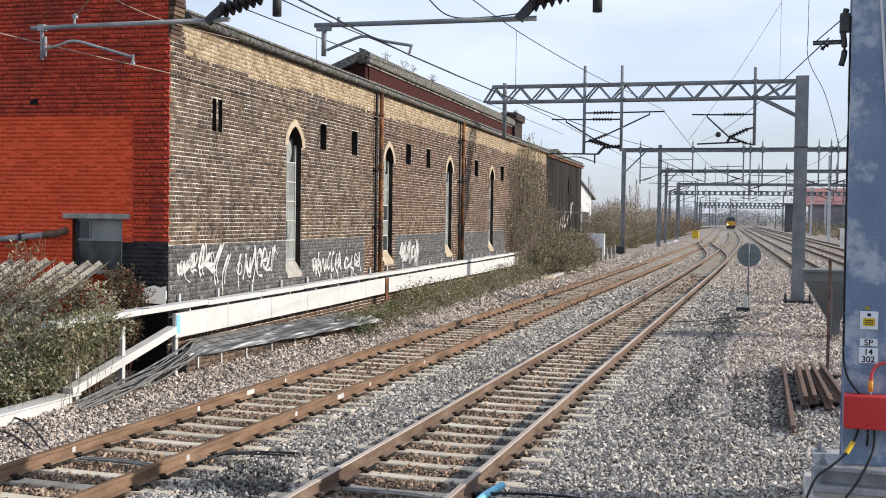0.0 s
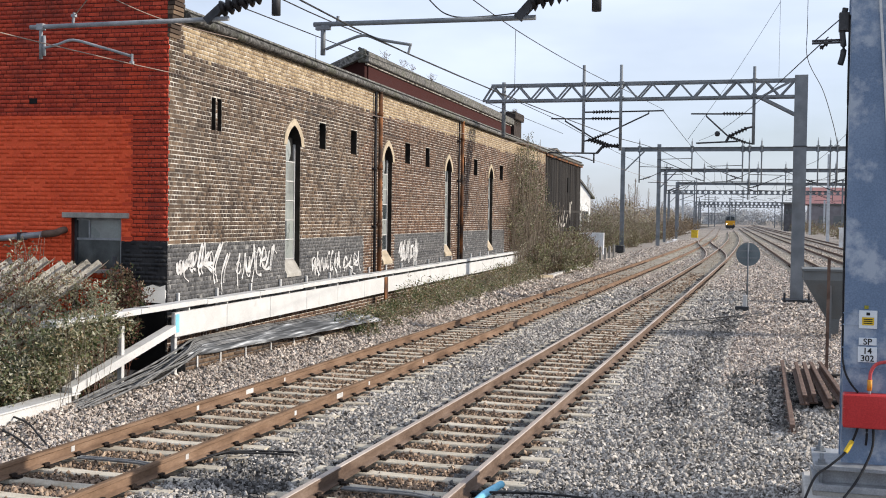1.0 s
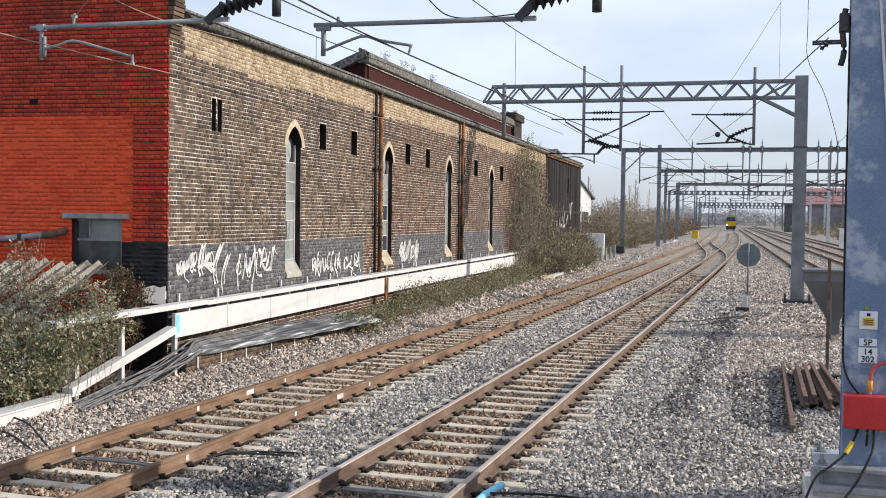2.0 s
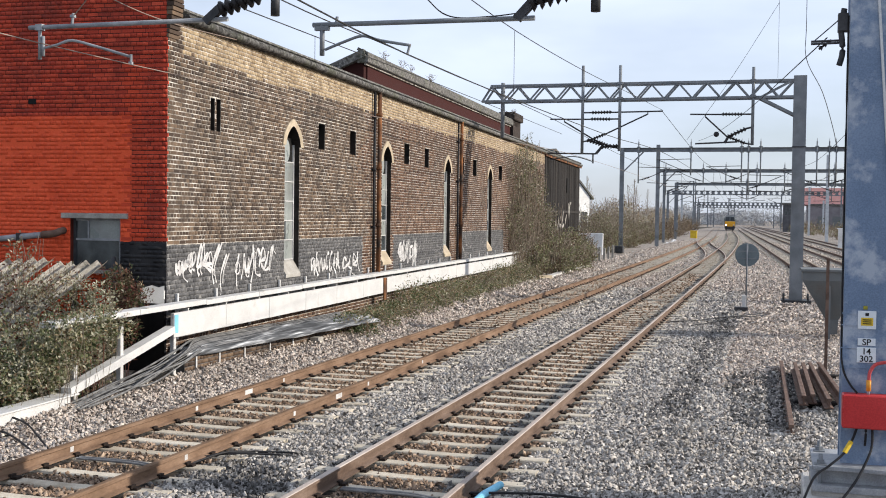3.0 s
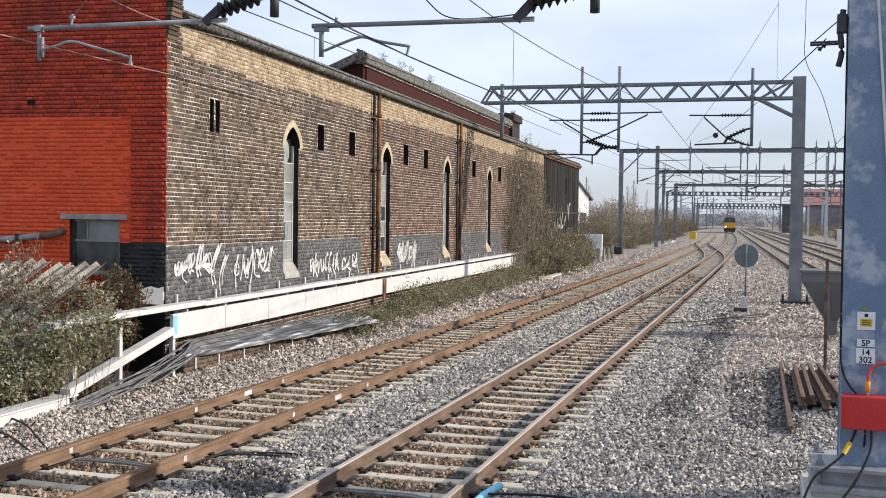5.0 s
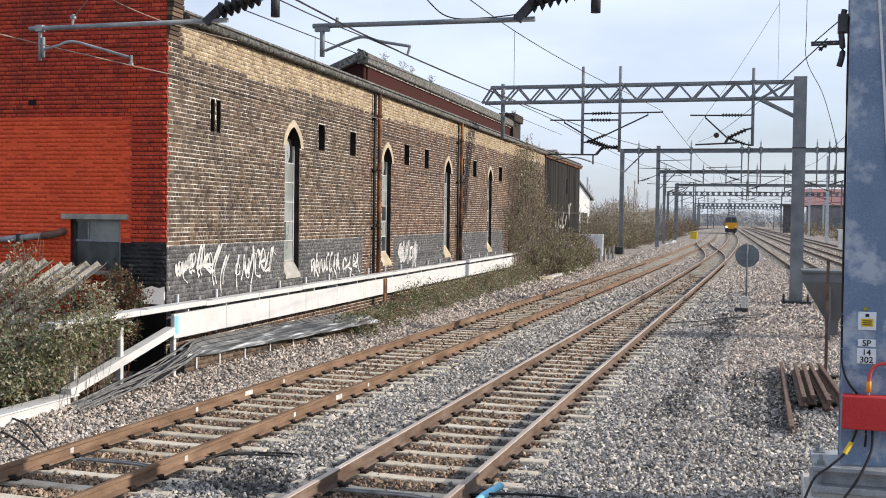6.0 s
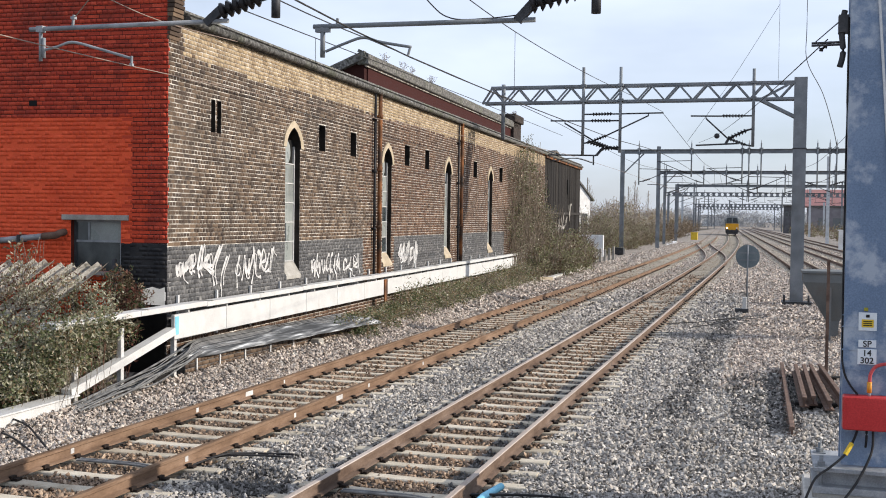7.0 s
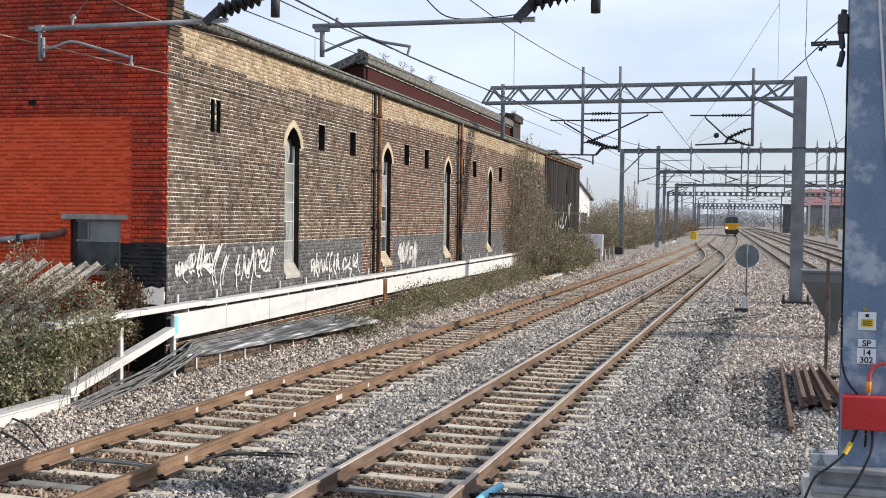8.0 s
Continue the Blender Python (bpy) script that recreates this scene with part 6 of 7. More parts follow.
def make_corner_clutter():
    sh = thing("corrugated_sheets", "weathered pale corrugated roofing sheets before the red wall", "corrugated sheets")
    sh.matrix_basis = SHED
    for k in range(8):
        u0 = -5.15 + k * 0.53
        bm = bmesh.new()
        prof = [(u0 + 0.11 * i, 0.075 * (i % 2)) for i in range(6)]
        lift = 0.03 * ((k * 7) % 3 - 1)
        ra = [bm.verts.new((u - 0.44, -2.08, 0.92 + d)) for u, d in prof]
        rb = [bm.verts.new((u, -0.42 - 0.03 * (k % 2), 1.83 + lift + d * 1.4)) for u, d in prof]
        for i in range(5):
            bm.faces.new((ra[i], ra[i + 1], rb[i + 1], rb[i]))
        bmesh.ops.solidify(bm, geom=bm.faces[:], thickness=0.015)
        part("sheet", bm, M_SHEET, sh)
    for u in (-4.1, -1.5):
        part("support", boxed((u - 0.04, -0.6, -0.35), (u + 0.04, -0.52, 1.7)), M_TIMBER, sh)
        part("support", boxed((u - 0.34, -1.66, -0.35), (u - 0.26, -1.58, 1.12)), M_TIMBER, sh)
    pipe = thing("wall_pipe", "grey pipe on the red wall with a dark open end", "pipe")
    pipe.matrix_basis = SHED
    part("tube", rope(bmesh.new(), [(-6.5, -0.16, 2.0), (-3.44, -0.16, 2.25), (-2.35, -0.16, 2.36)], 0.055, 12), M_GALV, pipe)
    part("elbow", rope(bmesh.new(), bend([(-2.4, -0.16, 2.355), (-2.15, -0.16, 2.38), (-2.08, -0.1, 2.42), (-2.06, 0.05, 2.44)], 4), 0.066, 12), M_RAIL_DARK, pipe, "rusty pipe elbow")
    part("clamp", boxed((-2.9, -0.23, 2.24), (-2.84, 0.0, 2.38)), M_DARKSTEEL, pipe)
    sc = thing("scrap_panel", "torn white panel fixed at the shed corner", "panel")
    sc.matrix_basis = SHED
    bm = bmesh.new()
    v = [bm.verts.new(q) for q in ((-0.36, -0.27, 1.2), (-0.02, -0.04, 1.16), (-0.02, -0.04, 1.49), (-0.1, -0.095, 1.46), (-0.2, -0.162, 1.5), (-0.35, -0.263, 1.45))]
    bm.faces.new(v)
    bmesh.ops.solidify(bm, geom=bm.faces[:], thickness=-0.022)
    box(bm, (-0.07, -0.05, 1.25), (-0.03, -0.001, 1.4))
    part("board", bm, M_WHITEWASH, sc)
    drain = thing("soil_pipe", "dark downpipe on the red wall beside the window", "pipe")
    drain.matrix_basis = SHED
    part("tube", tubed((-0.98, -0.12, -0.35), (-0.98, -0.12, 1.98), 0.04, 10), M_DARKSTEEL, drain)


def stroke(bm, pts, w=0.035, d=0.014):
    """A painted stroke on the shed's long wall, through (s, z) points."""
    pts = bend([(0, s, z) for s, z in pts], 5)
    prev = None
    for i, q in enumerate(pts):
        t = (pts[min(i + 1, len(pts) - 1)] - pts[max(i - 1, 0)]).normalized()
        n = Vector((0, -t.z, t.y)) * w * (0.7 + 0.3 * math.sin(i * 0.7))
        cur = (bm.verts.new((d, q.y + n.y, q.z + n.z)), bm.verts.new((d, q.y - n.y, q.z - n.z)))
        if prev:
            bm.faces.new((prev[0], prev[1], cur[1], cur[0]))
        prev = cur


def make_graffiti():
    rng = random.Random(19)
    for s0, s1, z0, z1, n, slant, bold in ((0.3, 2.3, 1.5, 2.14, 6, 0.35, True), (2.8, 4.8, 1.4, 2.12, 8, 0.1, False), (7.1, 9.0, 1.3, 1.9, 8, 0.1, False), (9.3, 10.8, 1.28, 1.8, 4, 0.05, False), (14.3, 16.3, 1.3, 2.0, 8, 0.15, True)):
        g = thing("graffiti", "white sprayed scribble on the black painted plinth", "graffiti", "graffiti on the plinth")
        g.matrix_basis = SHED
        w = (s1 - s0) / n
        for k in range(n):
            a_ = s0 + k * w
            lo, hi = z0 + rng.uniform(0, 0.3) * (z1 - z0), z1 - rng.uniform(0, 0.3) * (z1 - z0)
            bm = bmesh.new()
            dx = slant * (hi - lo)
            form = rng.randrange(5)
            h_ = hi - lo
            if form == 0:
                pts = [(0.9, 0.9), (0.4, 1.0), (0.1, 0.6), (0.3, 0.1), (0.9, 0.2)]
            elif form == 1:
                pts = [(0.1, 1.0), (0.2, 0.0), (0.6, 0.3), (0.9, 1.1)]
            elif form == 2:
                pts = [(0.5, 1.0), (0.4, 0.4), (0.5, -0.3)]
            elif form == 3:
                pts = [(0.1, 0.2), (0.5, 1.0), (0.8, 0.5), (0.4, 0.3), (1.1, 0.1)]
            else:
                pts = [(0.0, 0.8), (0.3, 0.1), (0.5, 0.7), (0.7, 0.1), (1.0, 0.9)]
            pts = [(a_ + w * (u + rng.uniform(-0.35, 0.35)) + dx * v, lo + h_ * (v + rng.uniform(-0.2, 0.2))) for u, v in pts]
            stroke(bm, pts, rng.uniform(0.036, 0.05))
            if bold:
                stroke(bm, [(u + 0.11, v + 0.02) for u, v in pts], rng.uniform(0.024, 0.032), 0.0148)
            if rng.random() < 0.6:
                q_ = rng.choice(pts)
                stroke(bm, [(q_[0], q_[1]), (q_[0] + 0.03, q_[1] - 0.12), (q_[0] + rng.uniform(-0.02, 0.25), q_[1] - rng.uniform(0.15, 0.3))], 0.02, 0.017)
            if rng.random() < 0.35:
                c_, r_ = (a_ + 0.5 * w, rng.uniform(lo, hi)), rng.uniform(0.06, 0.12)
                stroke(bm, [(c_[0] + r_ * math.cos(q * 0.9), c_[1] + r_ * math.sin(q * 0.9)) for q in range(8)], 0.022, 0.0155)
            part("stroke", bm, M_PAINT_W, g)


def make_board_marks():
    rng = random.Random(23)
    g = thing("graffiti", "pale smeared paint scrawl on the black boarding", "graffiti")
    g.matrix_basis = SHED
    for k in range(9):
        s, z = 43.5 + k * 1.05, 1.7 + 0.12 * k
        bm = bmesh.new()
        pts = [(s + rng.uniform(-0.2, 0.9), z + rng.uniform(-0.2, 1.1)) for _ in range(4)]
        stroke(bm, pts, 0.1, 0.064)
        part("stroke", bm, M_LINTEL, g)


def make_near_portal():
    """The arms over the near tracks hang from a portal above and beside the view."""
    p = thing("near_portal", "grey cantilever arms over the tracks with ribbed dark insulators", "overhead line portal")
    y = 12.5
    part("lattice_boom", lattice(bmesh.new(), -12.6, 0.7, y + 0.1, 7.2, 7.9), M_MAST, p)
    part("mast", mast_beam(-12.6, y + 0.1, -0.3, 8.0, 0.3, 0.3), M_MAST, p)
    # left track arm
    bm = bmesh.new()
    tube(bm, (-9.36, y, 5.175), (-6.5, y, 5.185), 0.03, 12)
    part("arm_tube", bm, M_GALV, p, "galvanised registration tube")
    bm = bmesh.new()
    tube(bm, (-9.2, y, 5.2), (-9.2, y, 4.76), 0.024, 10)
    tube(bm, (-9.15, y, 5.06), (-9.15, y, 4.80), 0.022, 8)
    box(bm, (-9.25, y - 0.035, 5.135), (-9.15, y + 0.035, 5.215))
    part("drop_bracket", bm, M_GALV, p)
    part("steady_arm", rope(bmesh.new(), bend([(-9.17, y, 4.90), (-8.95, y, 4.94), (-8.72, y, 4.99), (-8.35, y, 4.9), (-7.86, y, 4.76)], 5), 0.018, 8), M_GALV, p, "bent steady arm")
    bm = bmesh.new()
    tube(bm, (-7.85, y, 4.79), (-7.85, y, 4.66), 0.016, 6)
    box(bm, (-7.875, y - 0.02, 4.66), (-7.83, y + 0.02, 4.695))
    part("wire_clip", bm, M_GALV, p)
    bm = bmesh.new()
    tube(bm, (-8.72, y, 5.18), (-8.70, y, 5.34), 0.02, 6)
    box(bm, (-8.735, y - 0.025, 5.285), (-8.675, y + 0.025, 5.32))
    part("wire_clip", bm, M_GALV, p)
    bm = bmesh.new()
    bar(bm, (-6.8, y, 5.16), (-6.55, y, 5.36), 0.1, 0.08, 0, (0, 1, 0))
    insulator(bm, (-6.6, y, 5.3), (-6.05, y, 5.46), 0.11, 6)
    tube(bm, (-6.05, y, 5.46), (-5.8, y, 5.52), 0.06, 10)
    tube(bm, (-5.86, y, 5.56), (-5.86, y, 5.2), 0.055, 12)
    tube(bm, (-5.86, y, 5.5), (-5.86, y, 7.3), 0.05, 10)
    part("insulator", bm, [M_DARKSTEEL, M_CERAMIC], p, "dark ribbed insulator on a drop tube")
    # right track arm
    part("arm_tube", tubed((-5.36, y, 5.07), (-2.64, y, 5.055), 0.03, 12), M_MAST, p, "grey registration tube")
    bm = bmesh.new()
    tube(bm, (-5.24, y, 5.06), (-5.24, y, 4.70), 0.03, 10)
    box(bm, (-5.33, y - 0.03, 5.0), (-5.15, y + 0.03, 5.05))
    part("drop_bracket", bm, M_MAST, p)
    part("steady_arm", rope(bmesh.new(), bend([(-5.2, y, 4.77), (-4.95, y, 4.86), (-4.72, y, 4.92), (-4.5, y, 4.86), (-4.12, y, 4.79)], 5), 0.018, 8), M_MAST, p, "bent steady arm")
    bm = bmesh.new()
    tube(bm, (-4.13, y, 4.8), (-4.16, y, 4.69), 0.016, 6)
    part("wire_clip", bm, M_MAST, p)
    bm = bmesh.new()
    tube(bm, (-5.06, y, 5.07), (-5.05, y, 5.16), 0.02, 6)
    part("wire_clip", bm, M_MAST, p)
    bm = bmesh.new()
    bar(bm, (-2.85, y, 5.05), (-2.65, y, 5.26), 0.1, 0.08, 0, (0, 1, 0))
    insulator(bm, (-2.7, y, 5.22), (-2.15, y, 5.36), 0.11, 6)
    tube(bm, (-2.15, y, 5.36), (-1.9, y, 5.42), 0.06, 10)
    tube(bm, (-1.95, y, 5.5), (-1.95, y, 5.1), 0.055, 12)
    tube(bm, (-1.95, y, 5.5), (-1.95, y, 7.3), 0.05, 10)
    part("insulator", bm, [M_DARKSTEEL, M_CERAMIC], p, "dark ribbed insulator on a drop tube")


def wire(label, pts, r=0.009, mat=None, n=6):
    w = thing("overhead_wire", label, "wire", "overhead wires")
    part("strand", rope(bmesh.new(), bend(pts, n), r, 5), mat or M_WIRE, w)


def make_wires():
    wire("pale copper contact wire over the track by the shed", [(-7.55, 4, 4.66), (-7.85, 12.5, 4.66), (-7.3, 27, 4.8), (-6.9, 42, 5.05), (-7.6, 90, 5.2), (-8.4, 114, 5.2), (-11.5, 212, 5.2), (-15, 300, 5.2)], 0.007, M_WIRE_PALE)
    wire("contact wire over the second track", [(-3.7, 4, 4.7), (-4.15, 12.5, 4.68), (-3.9, 27, 4.8), (-3.5, 42, 5.0), (-4.2, 90, 5.2), (-5.0, 114, 5.2), (-8, 212, 5.2), (-11.5, 300, 5.2)], 0.009)
    wire("dark catenary wire above the track by the shed", [(-7.9, 8, 6.6), (-7.9, 17, 6.34), (-7.9, 22.8, 6.38), (-7.9, 31.3, 6.43), (-8.15, 42, 6.55)], 0.012)
    wire("dark catenary wire running on to the far portals", [(-8.15, 42, 6.55), (-7.8, 66, 6.1), (-7.6, 90, 6.6), (-8.4, 114, 6.6), (-10, 158, 6.5), (-11.5, 212, 6.5)], 0.011)
    wire("dark catenary wire above the second track", [(-4.0, 12.5, 5.75), (-4.0, 17.4, 5.76), (-4.0, 24.4, 5.99), (-4.0, 33, 6.4), (-4.0, 42, 6.8)], 0.0075)
    wire("dark catenary wire running on to the far portals", [(-4.0, 42, 6.75), (-4.0, 66, 6.2), (-4.2, 90, 6.6), (-5.0, 114, 6.6), (-6.5, 158, 6.5), (-8, 212, 6.5)], 0.011)
    wire("thin wire from the insulator to the lattice portal", [(-6.28, 12.5, 5.3), (-6.9, 25, 5.6), (-7.75, 42, 5.95)], 0.008)
    wire("slack jumper wire looped to the arm", [(-4.4, 12.5, 5.9), (-3.92, 12.5, 5.32), (-3.64, 12.5, 5.11), (-3.2, 12.5, 5.09), (-2.8, 12.5, 5.12)], 0.008)
    wire("thin pale wire over the brick end wall", [(-8.7, 12.5, 5.3), (-8.2, 12.2, 5.55), (-7.8, 11.9, 5.75)], 0.007, M_WIRE_PALE)
    wire("thin pale wire over the brick end wall", [(-7.7, 10.8, 5.5), (-7.7, 11.8, 5.36), (-7.7, 13.1, 5.3), (-7.65, 15, 5.35)], 0.007, M_WIRE_PALE)
    for x, y, z0, z1 in ((-4.0, 17.4, 4.75, 5.75), (-6.4, 15.0, 5.0, 5.36)):
        wire("fine dropper between the wires", [(x, y, z0), (x, y, z1)], 0.004)
    wire("fine wire slanting up from the lattice boom", [(-3.1, 42, 5.7), (-1.55, 42, 7.95), (0.06, 42, 10.6)], 0.007)
    wire("fine upright wire above the boom", [(0.06, 42, 7.9), (0.06, 42, 11.2)], 0.006)
    wire("tensioned wire anchored at the near column", [(0.5, 12.3, 4.70), (-0.6, 26, 5.25), (-2.07, 42, 5.93), (-3.2, 50, 6.2)], 0.007)
    wire("black jumper wire hanging from the tensioned wire", [(0.34, 14.3, 6.5), (0.34, 14.3, 5.2), (0.35, 14.3, 4.76), (0.54, 14.3, 4.36), (0.67, 14.3, 3.93), (0.715, 14.3, 3.72)], 0.0045, M_CABLE_K)
    for line, off in ((line_c, 0.2), (line_d, -0.2), (line_e, 0.1)):
        wire("contact wire over the far tracks", [(line(y) + off, y, 5.0) for y in (42, 90, 114, 158, 212, 300)], 0.010)
        wire("sagging catenary wire over the far tracks", [(line(y) + off, y, z) for y, z in ((42, 6.9), (66, 6.2), (90, 6.7), (102, 6.4), (114, 6.6), (136, 6.1), (158, 6.6), (212, 6.5))], 0.011)


def make_mast_fittings():
    m = [o for o in scene.objects if o.name.startswith("line_mast") and "red box" in o.get("label", "")][0]
    y = 12.12
    # number plate of the structure
    part("structure_plate", boxed((0.858, y - 0.012, 1.53), (1.029, y - 0.003, 1.605), None, 0.002), M_PLATE, m, "small pale enamel plate with black letters")
    pl = part("structure_plate", boxed((0.852, y - 0.012, 1.355), (1.035, y - 0.003, 1.512), None, 0.002), M_PLATE, m, "pale enamel plate with black numerals")
    for txt, z in (("SP", 1.537), ("14", 1.442), ("302", 1.366)):
        cu = bpy.data.curves.new("lettering", "FONT")
        cu.body, cu.size, cu.align_x, cu.extrude = txt, 0.088, "CENTER", 0.001
        cu.offset = 0.0012
        cu.materials.append(M_INK)
        o = new("lettering", cu)
        o.matrix_basis = Matrix.Translation((0.943, y - 0.0145, z)) @ Matrix.Rotation(math.pi / 2, 4, "X")
        o.parent = pl
    wp = part("warning_plate", boxed((0.855, y - 0.012, 1.70), (1.03, y - 0.003, 1.885), None, 0.002), M_PLATE, m, "white plate with a yellow warning panel")
    part("yellow_panel", boxed((0.885, y - 0.016, 1.735), (1.0, y - 0.0125, 1.815)), M_YELLOW, wp)
    bm = bmesh.new()
    for z in (1.795, 1.775, 1.755):
        box(bm, (0.9, y - 0.019, z - 0.005), (0.985, y - 0.0165, z + 0.004))
    box(bm, (0.925, y - 0.016, 1.835), (0.96, y - 0.0125, 1.865))
    part("bars", bm, M_INK, wp)
    part("sticker", boxed((0.905, y - 0.01, 1.90), (0.945, y - 0.002, 1.935)), M_LEAF_YEL, m, "small lime sticker")
    bm = bmesh.new()
    for z in (1.30, 1.50, 1.735, 1.855):
        box(bm, (0.70, y - 0.006, z - 0.006), (1.345, y - 0.001, z + 0.006))
    part("band", bm, M_STEEL, m, "thin steel strapping")
    # red box
    rb = part("red_box", boxed((0.715, y - 0.2, 0.705), (1.18, y - 0.005, 1.045), None, 0.012), M_RED_BOX, m, "bright red enamelled box")
    bm = bmesh.new()
    box(bm, (0.725, y - 0.206, 0.72), (0.745, y - 0.199, 1.03))
    tube(bm, (0.722, y - 0.215, 0.9), (0.722, y - 0.2, 0.9), 0.012, 8)
    part("hinge", bm, M_RED_BOX, rb)
    sl = part("cable_sleeve", tubed((0.965, y - 0.1, 1.08), (0.967, y - 0.1, 1.19), 0.024, 10), M_ORANGE, rb, "orange cable sleeve")
    part("gland", tubed((0.965, y - 0.1, 1.04), (0.965, y - 0.1, 1.09), 0.015, 8), M_GALV, rb)
    part("red_cable", rope(bmesh.new(), bend([(0.967, y - 0.1, 1.18), (0.975, y - 0.1, 1.27), (1.02, y - 0.1, 1.345), (1.1, y - 0.1, 1.375), (1.2, y - 0.1, 1.38), (1.3, y - 0.06, 1.38)], 6), 0.017, 8), M_REDCABLE, rb, "red sheathed cable")
    part("red_cable", rope(bmesh.new(), bend([(1.16, y - 0.24, 0.7), (1.17, y - 0.26, 0.4), (1.16, y - 0.3, 0.1), (1.15, y - 0.32, -0.05)], 5), 0.012, 6), M_REDCABLE, rb)
    for pts in ([(0.87, y - 0.1, 0.72), (0.82, y - 0.14, 0.58), (0.74, y - 0.2, 0.45), (0.60, y - 0.28, 0.33), (0.46, y - 0.34, 0.22), (0.36, y - 0.4, 0.0), (0.28, y - 0.45, -0.2)],
                [(0.95, y - 0.1, 0.72), (0.95, y - 0.1, 0.6), (0.945, y - 0.08, 0.52)],
                [(1.01, y - 0.1, 0.72), (1.01, y - 0.13, 0.55), (0.97, y - 0.2, 0.42), (0.85, y - 0.32, 0.2), (0.7, y - 0.42, 0.0), (0.55, y - 0.5, -0.2)]):
        part("black_cable", rope(bmesh.new(), bend(pts, 6), 0.013, 8), M_CABLE_K, rb, "black cable")
    bm = bmesh.new()
    bar(bm, (0.81, y - 0.15, 0.565), (0.745, y - 0.2, 0.455), 0.034, 0.034)
    part("yellow_tag", bm, M_YELLOW, rb, "yellow cable tag")
    part("side_cable", rope(bmesh.new(), bend([(0.70, y + 0.05, 4.9), (0.70, y + 0.05, 3.0), (0.705, y + 0.03, 1.6), (0.72, y - 0.02, 1.3), (0.78, y - 0.05, 1.15), (0.86, y - 0.08, 1.05)], 6), 0.011, 6), M_CABLE_K, m)
    # bracket high on the side
    bm = bmesh.new()
    box(bm, (0.60, y + 0.05, 4.75), (0.70, y + 0.2, 4.93))
    rope(bm, bend([(0.66, y + 0.1, 4.98), (0.63, y + 0.1, 4.8), (0.65, y + 0.1, 4.55), (0.62, y + 0.1, 4.4)], 5), 0.03, 8)
    tube(bm, (0.34, y + 0.12, 4.655), (0.66, y + 0.12, 4.66), 0.012, 8)
    tube(bm, (0.34, y + 0.12, 4.63), (0.66, y + 0.12, 4.635), 0.012, 8)
    tube(bm, (0.36, y + 0.12, 4.65), (0.62, y + 0.12, 4.88), 0.006, 6)
    insulator(bm, (0.42, y + 0.16, 4.58), (0.54, y + 0.14, 4.67), 0.03, 3)
    part("anchor_bracket", bm, [M_DARKSTEEL, M_CERAMIC], m, "anchor bracket with a grey horn")
    f = thing("mast_foundation", "pale concrete foundation block under the steel column", "foundation")
    part("block", boxed((0.36, y - 0.55, -0.4), (2.2, y + 0.9, 0.0), None, 0.02), M_CONCRETE, f)
    part("grout", boxed((0.44, y - 0.22, 0.0), (1.6, y + 0.68, 0.05)), M_LINTEL, f)


RAIL_MARKS = ([(11.55, 0.07), (14.6, 0.07), (17.65, 0.05), (16.2, 0.26)], [(11.62, 0.07), (14.72, 0.07), (17.78, 0.07), (20.85, 0.07), (16.34, 0.26)])


